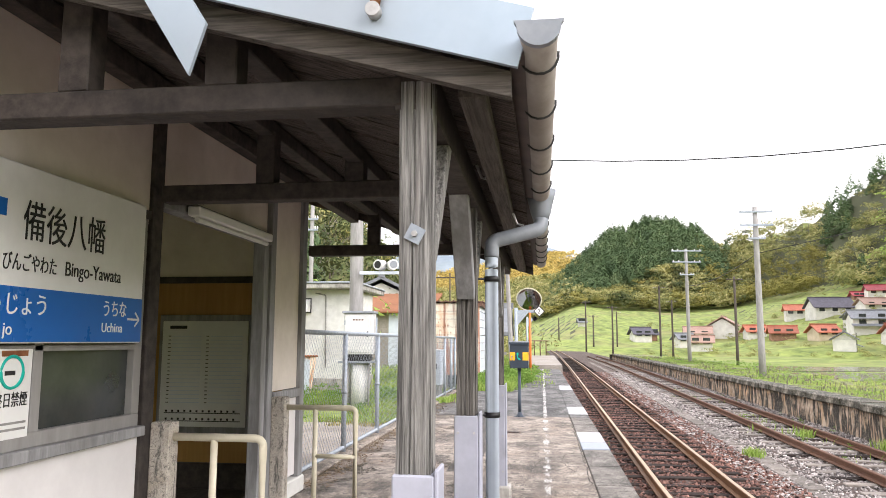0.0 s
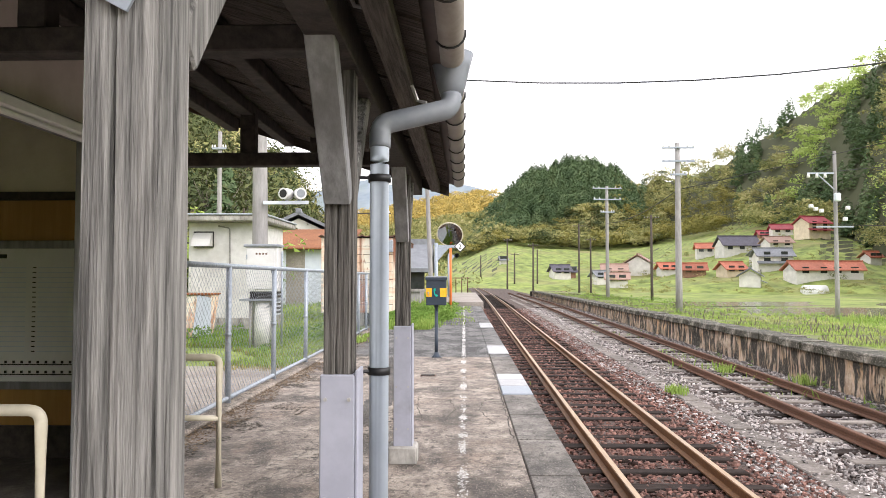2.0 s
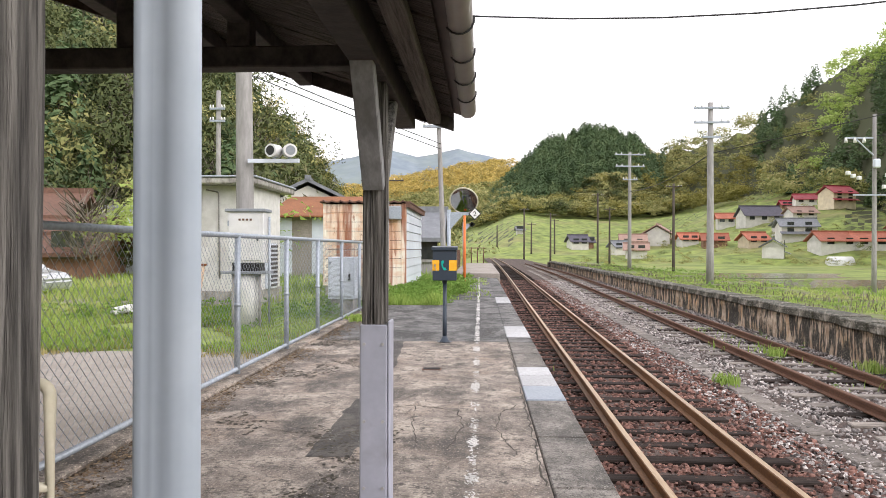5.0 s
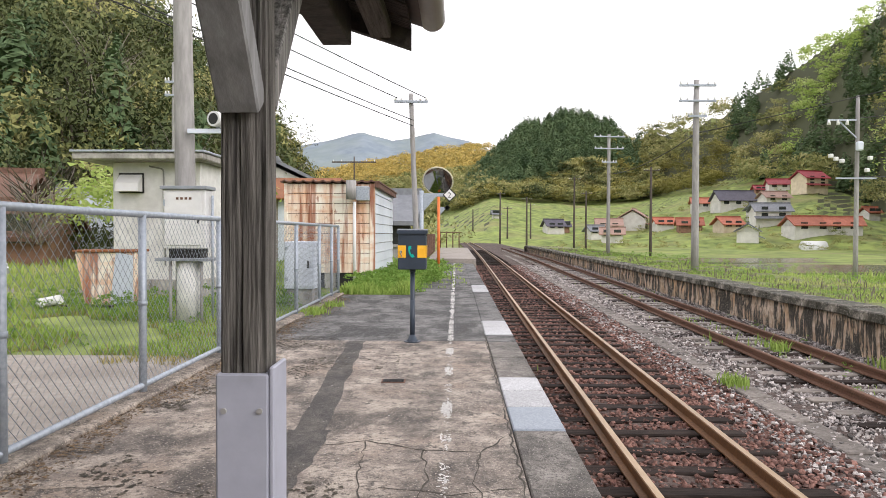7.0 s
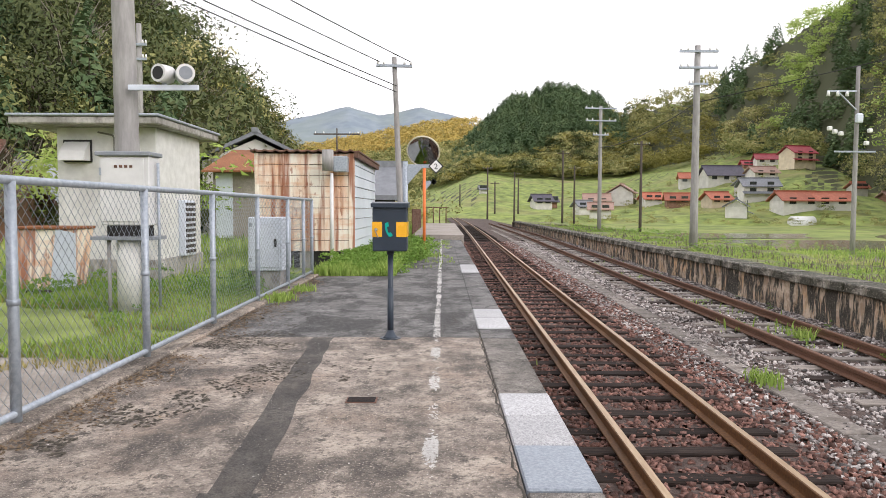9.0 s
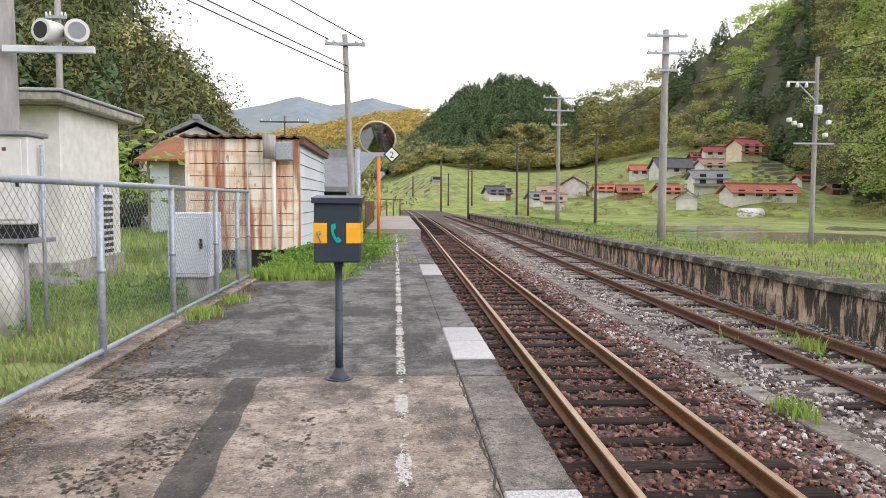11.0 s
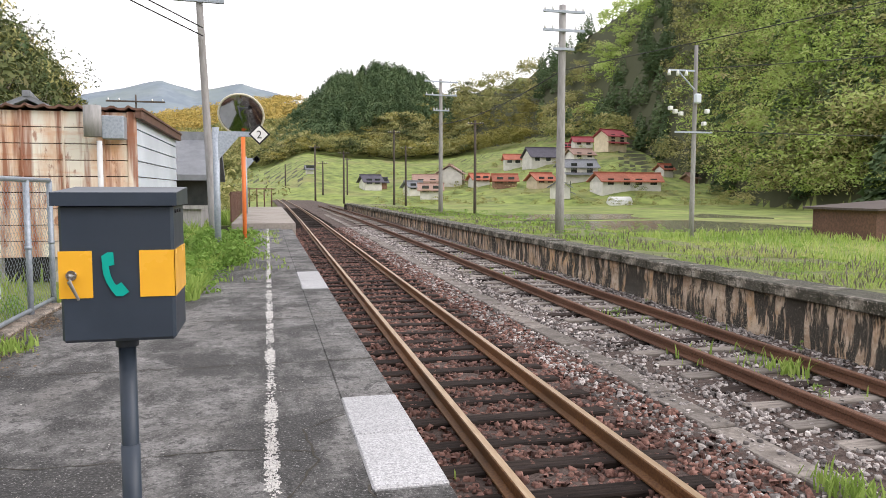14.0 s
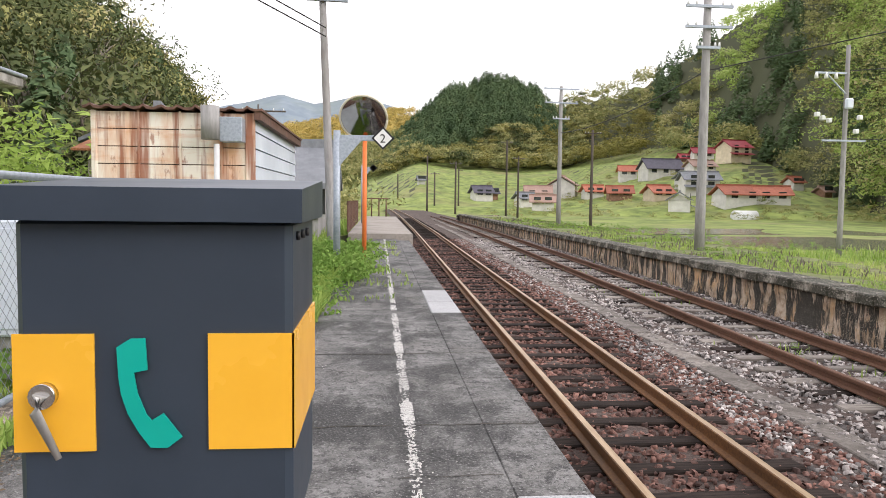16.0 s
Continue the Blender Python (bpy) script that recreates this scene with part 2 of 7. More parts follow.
M["sheath"] = mk("roof_boards", (0.02, 0.015, 0.013), (0.16, 0.128, 0.11), 18, 0.9, 1.0, stretch=(0.5, 6, 1), dist=0.03)
M["guard"] = mk("post_guard_paint", (0.36, 0.37, 0.44), (0.43, 0.44, 0.52), 5, 0.5, 0.1, c=(0.22, 0.21, 0.21), big=4, cover=0.62)
M["plaster"] = mk("cream_plaster", (0.7, 0.63, 0.56), (0.77, 0.7, 0.63), 6, 0.85, 0.1, c=(0.5, 0.43, 0.36), big=1.3, cover=0.5)
M["whiteboard"] = mk("white_board", (0.68, 0.66, 0.66), (0.76, 0.74, 0.74), 5, 0.6, 0.05)
M["ochre"] = mk("ochre_panel", (0.36, 0.19, 0.05), (0.44, 0.25, 0.075), 4, 0.6, 0.1, stretch=(6, 6, 0.4))
M["flash"] = mk("painted_sheet", (0.34, 0.42, 0.5), (0.4, 0.48, 0.56), 3, 0.35, 0.05, metal=0.2, c=(0.3, 0.33, 0.36))
M["rust"] = mk("rust", (0.17, 0.06, 0.025), (0.33, 0.14, 0.06), 18, 0.85, 0.4)
M["gutter"] = mk("gutter_plastic", (0.27, 0.24, 0.215), (0.36, 0.33, 0.3), 6, 0.45, 0.1, stretch=(2, 1, 2), c=(0.2, 0.175, 0.155))
M["pipe"] = mk("blue_grey_pipe", (0.42, 0.48, 0.56), (0.5, 0.56, 0.64), 4, 0.35, 0.05)
M["pipe_dk"] = mk("grey_pipe", (0.2, 0.22, 0.25), (0.28, 0.3, 0.33), 6, 0.45, 0.1)
M["galv"] = mk("galvanised_steel", (0.3, 0.34, 0.39), (0.43, 0.47, 0.53), 25, 0.5, 0.1, metal=0.35)
M["cream_pipe"] = mk("cream_rail_paint", (0.62, 0.57, 0.44), (0.72, 0.67, 0.54), 8, 0.45, 0.1, c=(0.4, 0.25, 0.12), big=9, cover=0.66)
M["steel"] = mk("bolt_steel", (0.4, 0.39, 0.38), (0.55, 0.54, 0.53), 30, 0.5, 0.1, metal=0.6)
M["roofmetal"] = mk("dark_roof_sheet", (0.06, 0.045, 0.04), (0.12, 0.09, 0.08), 8, 0.6, 0.2)
M["hut"] = mk("hut_concrete", (0.56, 0.56, 0.54), (0.67, 0.67, 0.65), 5, 0.85, 0.2, c=(0.44, 0.43, 0.41), big=0.9, cover=0.52)
M["slab"] = mk("stained_slab", (0.2, 0.19, 0.17), (0.5, 0.48, 0.45), 6, 0.9, 0.4, stretch=(1, 1, 0.6))
M["cabinet"] = mk("cabinet_paint", (0.62, 0.62, 0.62), (0.7, 0.7, 0.7), 4, 0.4, 0.03, c=(0.55, 0.54, 0.52))
M["cabinet_blue"] = mk("pale_blue_cabinet", (0.6, 0.65, 0.74), (0.67, 0.72, 0.8), 4, 0.45, 0.03)
M["pole"] = mk("concrete_pole", (0.26, 0.25, 0.245), (0.37, 0.36, 0.35), 12, 0.85, 0.2, stretch=(1, 1, 0.2), c=(0.2, 0.19, 0.185))
M["wood_pole"] = mk("wooden_pole", (0.06, 0.048, 0.04), (0.12, 0.1, 0.085), 12, 0.9, 0.3, stretch=(3, 3, 0.2))
M["wire"] = mk("wire", (0.02, 0.02, 0.02), (0.04, 0.04, 0.04), 5, 0.6, 0)
M["rusty_panel"] = rusted("rusty_siding", (0.86, 0.8, 0.7), (0.66, 0.3, 0.11), (0.3, 0.085, 0.03))
M["white_panel"] = mk("white_siding", (0.62, 0.68, 0.76), (0.7, 0.75, 0.82), 2, 0.4, 0.03, vary=0.04)
M["brown_trim"] = mk("rust_brown_trim", (0.1, 0.055, 0.04), (0.19, 0.1, 0.07), 9, 0.75, 0.3)
M["box"] = mk("dark_slate_paint", (0.03, 0.042, 0.062), (0.038, 0.052, 0.076), 5, 0.42, 0.04, c=(0.034, 0.045, 0.062), big=1.5)
M["yellow"] = mk("yellow_film", (0.88, 0.44, 0.03), (0.94, 0.5, 0.04), 3, 0.25, 0.01)
M["green"] = mk("green_film", (0.0, 0.36, 0.29), (0.0, 0.42, 0.34), 3, 0.35, 0.01)
M["chrome"] = mk("chrome", (0.7, 0.68, 0.66), (0.8, 0.78, 0.76), 10, 0.18, 0, metal=1.0)
M["orange"] = mk("orange_paint", (0.75, 0.16, 0.03), (0.85, 0.21, 0.05), 5, 0.45, 0.03, c=(0.7, 0.2, 0.06))
M["black"] = mk("black_paint", (0.012, 0.012, 0.013), (0.022, 0.022, 0.024), 6, 0.5, 0.03)
M["white"] = mk("white_paint", (0.74, 0.74, 0.73), (0.8, 0.8, 0.79), 6, 0.5, 0.02)
M["blue_sign"] = mk("blue_sign", (0.01, 0.11, 0.42), (0.012, 0.13, 0.46), 3, 0.3, 0)
M["ground"] = mk("yard_ground", (0.1, 0.12, 0.045), (0.2, 0.22, 0.08), 3, 0.95, 0.5, c=(0.24, 0.2, 0.13), big=0.25, cover=0.55, dist=0.05)
M["yardcon"] = mk("yard_concrete", (0.27, 0.24, 0.21), (0.37, 0.335, 0.3), 14, 0.85, 0.2, c=(0.2, 0.175, 0.15), big=0.7)
M["paddy"] = mk("paddy_water", (0.12, 0.12, 0.09), (0.2, 0.19, 0.15), 2, 0.12, 0.05, spec=0.6)
M["mirror"] = mk("mirror_face", (0.3, 0.29, 0.28), (0.36, 0.35, 0.34), 2, 0.05, 0, metal=1.0)
M["glass"] = glassy("window_glass", (0.95, 0.97, 0.96))
M["dark_glass"] = mk("dark_pane", (0.03, 0.035, 0.035), (0.06, 0.065, 0.065), 2, 0.08, 0, spec=0.7)
M["bark"] = mk("bark", (0.07, 0.055, 0.042), (0.16, 0.13, 0.1), 12, 0.95, 0.5, stretch=(2, 2, 0.4))
M["grass"] = leafy("grass_blades", [(0.15, 0.23, 0.045), (0.26, 0.38, 0.08), (0.4, 0.5, 0.14), (0.52, 0.5, 0.24)], glow=0.4)
M["leaf_fresh"] = leafy("fresh_leaves", [(0.22, 0.33, 0.06), (0.42, 0.54, 0.14), (0.62, 0.66, 0.28)], glow=0.45)
M["leaf_mid"] = leafy("spring_leaves", [(0.13, 0.16, 0.055), (0.26, 0.27, 0.1), (0.4, 0.385, 0.15), (0.5, 0.44, 0.22)], glow=0.35)
M["leaf_wood"] = leafy("woodland_leaves", [(0.04, 0.055, 0.022), (0.075, 0.095, 0.036), (0.13, 0.15, 0.055), (0.19, 0.17, 0.08)], glow=0.2)
M["leaf_dark"] = leafy("cedar_needles", [(0.065, 0.11, 0.05), (0.115, 0.175, 0.078), (0.18, 0.235, 0.105)], glow=0.25)
# spring leaves with warm sunlight put into their gold colour
M["leaf_sun_gold"] = leafy("sunlight_tinted_leaves", [(0.26, 0.23, 0.08), (0.5, 0.38, 0.11), (0.72, 0.52, 0.16)], glow=0.35)
M["leaf_bamboo"] = leafy("bamboo_leaves", [(0.13, 0.135, 0.035), (0.25, 0.23, 0.06), (0.38, 0.33, 0.09)])
M["leaf_straw"] = leafy("straw_grass", [(0.3, 0.27, 0.1), (0.42, 0.36, 0.16), (0.34, 0.36, 0.12)], glow=0.2)
# forest with the haze of distance painted into its blue-grey base colour
M["far_hills"] = mk("haze_tinted_forest", (0.16, 0.2, 0.24), (0.22, 0.26, 0.29), 0.02, 1.0, 0, c=(0.2, 0.24, 0.2), big=0.004)
M["leaf_dry"] = leafy("bare_twigs", [(0.1, 0.085, 0.065), (0.17, 0.15, 0.12), (0.26, 0.235, 0.19)], glow=0.1)


# ---- building helpers ----
def part(name, bm, material, parent=None, label=""):
    """Links a bmesh as one mesh object, under a thing where a parent is given."""
    me = bpy.data.meshes.new(name)
    bm.to_mesh(me)
    bm.free()
    me.materials.append(M[material])
    ob = new(name, me)
    if parent:
        ob.parent = parent
    return tagged(ob, label)


def thing(name, label, category, at=(0, 0, 0), group="", kind=""):
    ob = new(name)
    ob.location = at
    ob.empty_display_size = 0.1
    return tagged(ob, label, category, group, kind)


def box(bm, x0, x1, y0, y1, z0, z1, bevel=0.0, m=None):
    r = bmesh.ops.create_cube(bm, size=1, matrix=Matrix.Translation(((x0 + x1) / 2, (y0 + y1) / 2, (z0 + z1) / 2)) @ Matrix.Diagonal((abs(x1 - x0), abs(y1 - y0), abs(z1 - z0), 1)))
    vs = r["verts"]
    if bevel:
        es = list({e for v in vs for e in v.link_edges})
        out = bmesh.ops.bevel(bm, geom=es, offset=bevel, segments=1, affect="EDGES", profile=0.5)
        vs = list({v for f in out["faces"] for v in f.verts} | {v for v in vs if v.is_valid})
    if m is not None:
        bmesh.ops.transform(bm, matrix=m, verts=vs)
    return bm


def B(*a, **k):
    return box(bmesh.new(), *a, **k)


def tube(bm, pts, r, n=12, r2=None, cap=True):
    """A round bar along the points, tapering from r to r2."""
    pts = [Vector(p) for p in pts]
    rings = []
    for i, p in enumerate(pts):
        d = (pts[min(i + 1, len(pts) - 1)] - pts[max(i - 1, 0)]).normalized()
        q = d.to_track_quat("Z", "Y")
        rad = r if r2 is None else r + (r2 - r) * i / (len(pts) - 1)
        rings.append([bm.verts.new(p + q @ Vector((rad * math.cos(2 * math.pi * k / n), rad * math.sin(2 * math.pi * k / n), 0))) for k in range(n)])
    for a, b in zip(rings, rings[1:]):
        for k in range(n):
            f = bm.faces.new((a[k], a[(k + 1) % n], b[(k + 1) % n], b[k]))
            f.smooth = n > 6
    if cap:
        bm.faces.new(rings[0][::-1])
        bm.faces.new(rings[-1])
    return bm


def T(*a, **k):
    return tube(bmesh.new(), *a, **k)


def rounded(pts, r, n=5):
    """The same way with its corners rounded."""
    pts = [Vector(p) for p in pts]
    out = [pts[0]]
    for a, b, c in zip(pts, pts[1:], pts[2:]):
        u, v = (a - b).normalized() * r, (c - b).normalized() * r
        out += [(b + u).lerp(b, k / n).lerp(b.lerp(b + v, k / n), k / n) for k in range(n + 1)]
    return out + [pts[-1]]


def prism(bm, pts, y0, y1):
    """A profile of (x, z) points drawn out along y."""
    a = [bm.verts.new((x, y0, z)) for x, z in pts]
    b = [bm.verts.new((x, y1, z)) for x, z in pts]
    bm.faces.new(a)
    bm.faces.new(b[::-1])
    for i in range(len(pts)):
        j = (i + 1) % len(pts)
        bm.faces.new((a[j], a[i], b[i], b[j]))
    bmesh.ops.recalc_face_normals(bm, faces=bm.faces[:])
    return bm


def poly(bm, pts, depth):
    """A flat shape with thickness: points in order, pushed along its normal by -depth."""
    vs = [bm.verts.new(p) for p in pts]
    f = bm.faces.new(vs)
    f.normal_update()
    nrm = f.normal.copy()
    r = bmesh.ops.extrude_face_region(bm, geom=[f])
    bmesh.ops.translate(bm, vec=-nrm * depth, verts=[v for v in r["geom"] if isinstance(v, bmesh.types.BMVert)])
    bmesh.ops.recalc_face_normals(bm, faces=bm.faces[:])
    return bm


def bulk(name, verts, faces, material, label, category, smooth=False, parent=None, normals=None):
    """One mesh of very many small pieces, from arrays of corners and of triangles or quads."""
    verts, faces = np.asarray(verts, np.float32), np.asarray(faces, np.int32)
    me = bpy.data.meshes.new(name)
    k = faces.shape[1]
    me.vertices.add(len(verts))
    me.vertices.foreach_set("co", verts.ravel())
    me.loops.add(faces.size)
    me.loops.foreach_set("vertex_index", faces.ravel())
    me.polygons.add(len(faces))
    me.polygons.foreach_set("loop_start", np.arange(len(faces), dtype=np.int32) * k)
    me.polygons.foreach_set("loop_total", np.full(len(faces), k, np.int32))
    if smooth:
        me.polygons.foreach_set("use_smooth", np.ones(len(faces), bool))
    me.update(calc_edges=True)
    if normals is not None:
        me.normals_split_custom_set_from_vertices(np.asarray(normals, np.float32))
    me.materials.append(M[material])
    ob = new(name, me)
    ob.parent = parent
    return tagged(ob, label, category, "", "stuff")


rnd = np.random.default_rng(7)


# ---- terrain ----
ORX, ORY = 0.3, 6.0


def smooth01(v):
    v = np.clip(v, 0, 1)
    return v * v * (3 - 2 * v)


# hill layers: bearings, ridge elevation, ridge distance, foot distance, foot height
HILLS = {
    "left": ([-180, -60, -45, -34, -26, -22, -19, -16, -13, -10, -7], [6, 11, 13.5, 14, 13.5, 11, 9, 7, 5, 1.5, -1.5], [80, 80, 78, 75, 75, 78, 82, 90, 100, 105, 110], [38, 38, 38, 36, 36, 40, 44, 52, 60, 66, 70]),
    "right": ([10, 12, 14, 18, 21, 25, 27, 31, 36, 45, 60, 90, 180], [-2, 4.8, 7.3, 8.0, 9.3, 11.8, 13.1, 15.0, 16.5, 17, 16, 12, 6], [420, 410, 400, 370, 340, 300, 280, 245, 205, 170, 150, 130, 80], [300, 290, 275, 240, 222, 205, 190, 155, 108, 84, 70, 60, 38]),
    "dome": ([-1, 0.5, 2.2, 5, 8.6, 11.8, 13.3, 15, 17], [-1, 3.0, 4.9, 7.5, 8.6, 7.6, 6.0, 4.0, -1], [380] * 9, [265] * 9),
    "gold": ([-16, -12, -6, -1, 2.4, 5, 9], [2, 3.6, 5.0, 5.9, 6.3, 5.2, -1], [620] * 7, [330] * 7),
}


def base_height(x, y):
    az, r = np.degrees(np.arctan2(x - ORX, y - ORY)), np.hypot(x - ORX, y - ORY)
    right = np.where(x > 9.6, -0.2 - 0.95 * smooth01((x - 9.6) / 3.5), -0.2)
    h = np.where(x < -1.35, -0.12, np.where(x < 6.8, -0.95, right))
    h = np.where((y > 36) & (x < -0.9), -0.12 - 0.5 * smooth01((y - 36) / 20), h)
    h = np.where((y > 60) & (x >= -1.35), np.minimum(h, -0.8), h)
    slope = np.interp(az, [-20, -4, 0, 3, 9, 14, 20, 26, 32], [0.0, 0.02, 0.06, 0.095, 0.08, 0.085, 0.13, 0.17, 0.1])
    rise = np.maximum(r - 112, 0) * slope
    step = 1.1
    k = np.floor(rise / step)
    rise = np.where(r < 330, (k + smooth01((rise / step - k - 0.4) / 0.6)) * step, rise)
    return h + np.minimum(rise, 30)


def layer_height(name, az, r):
    a, e, rr, ff = HILLS[name]
    E, R, F = np.interp(az, a, e), np.interp(az, a, rr), np.interp(az, a, ff)
    E = np.where((az < a[0]) | (az > a[-1]), -3, E)
    top = 1.1 + R * np.tan(np.radians(E))
    up = -3 + (top + 3) * np.clip((r - F) / (R - F), 0, 1) ** 0.9
    return np.where(r < F, -50, np.where(r <= R, up, top - (r - R) * 0.25))


def height(x, y):
    x, y = np.asarray(x, float), np.asarray(y, float)
    az, r = np.degrees(np.arctan2(x - ORX, y - ORY)), np.hypot(x - ORX, y - ORY)
    h = base_height(x, y)
    for name in HILLS:
        h = np.maximum(h, layer_height(name, az, r))
    return h


def terrain():
    az = np.radians(np.concatenate([np.arange(-180, -45, 3.0), np.arange(-45, 60, 0.4), np.arange(60, 180, 3.0)]))
    rr = np.concatenate([0.6 * 1.045 ** np.arange(117), np.arange(105, 330, 2.6), 330 * 1.045 ** np.arange(51)])
    A, R = np.meshgrid(az, rr, indexing="ij")
    X, Y = ORX + R * np.sin(A), ORY + R * np.cos(A)
    Z = height(X, Y)
    Z += np.where(R > 30, 0.25 * np.sin(X * 0.21 + 1.3 * np.sin(Y * 0.13)) * np.clip(R / 200, 0, 3), 0)
    na, nr = A.shape
    v = np.stack([X, Y, Z], -1).reshape(-1, 3)
    i, j = np.meshgrid(np.arange(na), np.arange(nr - 1), indexing="ij")
    i2 = (i + 1) % na
    f = np.stack([i * nr + j, i * nr + j + 1, i2 * nr + j + 1, i2 * nr + j], -1).reshape(-1, 4)
    ob = bulk("ground", v, f, "field", "green valley floor rising into wooded hills", "ground", smooth=True)
    ob["kind"] = "structure"


M["field"] = mk("field_grass", (0.1, 0.14, 0.03), (0.28, 0.34, 0.085), 0.35, 0.95, 0.4, c=(0.25, 0.21, 0.1), big=0.07, cover=0.5, dist=0.1)


def slope_floor(m, colour):
    """Leaf litter where the ground is too steep for fields; its colour includes the trees' shade."""
    n, l = m.node_tree.nodes, m.node_tree.links
    p = n["Principled BSDF"]
    src = p.inputs["Base Color"].links[0].from_socket
    geo, sep, rng, mix = n.new("ShaderNodeNewGeometry"), n.new("ShaderNodeSeparateXYZ"), n.new("ShaderNodeMapRange"), n.new("ShaderNodeMix")
    mix.data_type = "RGBA"
    mix.inputs["B"].default_value = (*colour, 1)
    rng.inputs["From Min"].default_value, rng.inputs["From Max"].default_value = 0.905, 0.885
    l.new(geo.outputs["True Normal"], sep.inputs["Vector"])
    l.new(sep.outputs["Z"], rng.inputs["Value"])
    l.new(rng.outputs["Result"], mix.inputs["Factor"])
    l.new(src, mix.inputs["A"])
    l.new(mix.outputs["Result"], p.inputs["Base Color"])


# litter colour darkened to stand for shade between the crowns
slope_floor(M["field"], (0.055, 0.06, 0.026))
terrain()


# ---- platform ----
def platform():
    top = B(-1.72, 0.63, -7, 11.772, -0.9, 0.0)
    tagged(part("platform_surface", top, "concrete"), "weathered brown-grey concrete station platform with stains", "platform", "", "structure")
    top = B(-1.72, 0.63, 11.778, 17.3, -0.9, -0.001)
    tagged(part("platform_surface", top, "concrete_dark"), "darker grey older concrete of the platform", "platform", "", "structure")
    strip = B(-0.55, 0.63, 17.3, 31.3, -0.9, -0.002)
    tagged(part("platform_walkway", strip, "concrete_dark"), "narrow damp concrete end of the platform", "platform", "", "structure")
    new_deck = B(-0.75, 1.05, 31.3, 52.0, -0.9, 0.155, bevel=0.01)
    tagged(part("platform_extension", new_deck, "yardcon"), "pale new concrete platform extension", "platform", "", "structure")


platform()

LINE_X = 0.262


def coping_edge():
    edge = thing("platform_edge", "row of grey edging stones along the platform", "kerb", kind="structure")
    wall = B(0.63, 0.86, -7, 31.2, -0.95, -0.16)
    part("edge_wall", wall, "oldwall", edge)
    y = -6.4
    meshes = {}
    while y < 30.4:
        special = next((s for s in ((8.44, 0.53, "wetstone"), (8.98, 0.46, "granite"), (9.45, 0.47, "granite"), (12.25, 0.62, "granite"), (12.88, 0.63, "granite"), (18.0, 0.75, "granite"), (18.76, 1.0, "granite")) if abs(s[0] - y) < 0.02), None)
        nxt = min([s for s in (8.44, 8.98, 9.45, 12.25, 12.88, 18.0, 18.76) if s > y + 0.02], default=99)
        ln, mat = (special[1], special[2]) if special else (min(0.92, nxt - y), "concrete_dark" if y > 11.6 else "coping")
        if nxt - y - ln < 0.25 and nxt - y - ln > 0:
            ln = nxt - y - 0.0
        me = part("edging_stone", B(0.632 if y > 11.6 else 0.638, 0.93, y + 0.006, y + ln - 0.006, -0.16, 0.004 if special else -0.002, bevel=0.008), mat, edge)
        y += ln
    return edge


coping_edge()


def track_x(y):
    return 0.006 * np.maximum(y - 10.0, 0) - 0.00022 * np.maximum(y - 60.0, 0) ** 1.9


def rise(y):
    """The line climbs slightly towards the valley's head."""
    return 0.006 * np.clip(np.asarray(y, float) - 14.0, -20, 32)


def rail_bm(x0, y0, y1, ztop, head):
    """One rail: flat foot, web and rounded head, following the line of the track."""
    h = 0.115
    prof = [(-0.06, -h), (0.06, -h), (0.06, -h + 0.012), (0.012, -h + 0.025), (0.009, -0.045), (0.031, -0.034), (0.031, -0.006), (0.024, 0.0), (-0.024, 0.0), (-0.031, -0.006), (-0.031, -0.034), (-0.009, -0.045), (-0.012, -h + 0.025), (-0.06, -h + 0.012)]
    bm = bmesh.new()
    ys = [y0] + list(np.arange(math.ceil(y0 / 2) * 2, min(60, y1), 6.0)) + (list(np.arange(60, y1, 5.0)) + [y1] if y1 > 60 else [y1])
    ys = sorted(set(ys))
    rings = [[bm.verts.new((x0 + float(track_x(y)) + px, y, ztop + float(rise(y)) + pz)) for px, pz in prof] for y in ys]
    for a, b in zip(rings, rings[1:]):
        for k in range(len(prof)):
            if (k == 7) == head:
                bm.faces.new((a[k], a[(k + 1) % len(prof)], b[(k + 1) % len(prof)], b[k]))
    bmesh.ops.recalc_face_normals(bm, faces=bm.faces[:])
    return bm


RAIL_Z, BED_Z = -0.567, -0.7
T1, T2 = 2.09, 5.05
HALF_GAUGE = 0.46


def track(xc, label, mats, pale, y1):
    tr = thing("railway_track", label, "railway track")
    for s in (-1, 1):
        r = part("rail", rail_bm(xc + s * HALF_GAUGE, -8, y1, RAIL_Z, False), mats[0], tr)
        part("rail_head", rail_bm(xc + s * HALF_GAUGE, -8, y1, RAIL_Z + 0.0005, True), mats[1], r, "worn running surface")
    variants = []
    for k in range(4):
        bm = B(-0.88, 0.88, -0.085, 0.085, -0.12, 0.0, bevel=0.012)
        for v in bm.verts:
            v.co.x += 0.02 * noise.noise(v.co * 3 + Vector((k * 7, 0, 0)))
            v.co.z += 0.012 * noise.noise(v.co * 4 + Vector((k * 9, 3, 0)))
        me = bpy.data.meshes.new("sleeper")
        bm.to_mesh(me)
        bm.free()
        variants.append(me)
    y, i = -3.0, 0
    while y < 75:
        ob = new("sleeper", variants[i % 4])
        ob.parent = tr
        ob.location = (xc + float(track_x(np.float64(y))) + random.uniform(-0.04, 0.04), y, RAIL_Z - 0.122 + float(rise(y)) + random.uniform(-0.016, 0.0))
        ob.rotation_euler.z = random.uniform(-0.02, 0.02)
        y += 0.5 + random.uniform(-0.03, 0.03)
        i += 1
    for k, me in enumerate(variants):
        me.materials.append(M["sleeper_old" if pale and k != 1 else "sleeper"])
    return tr


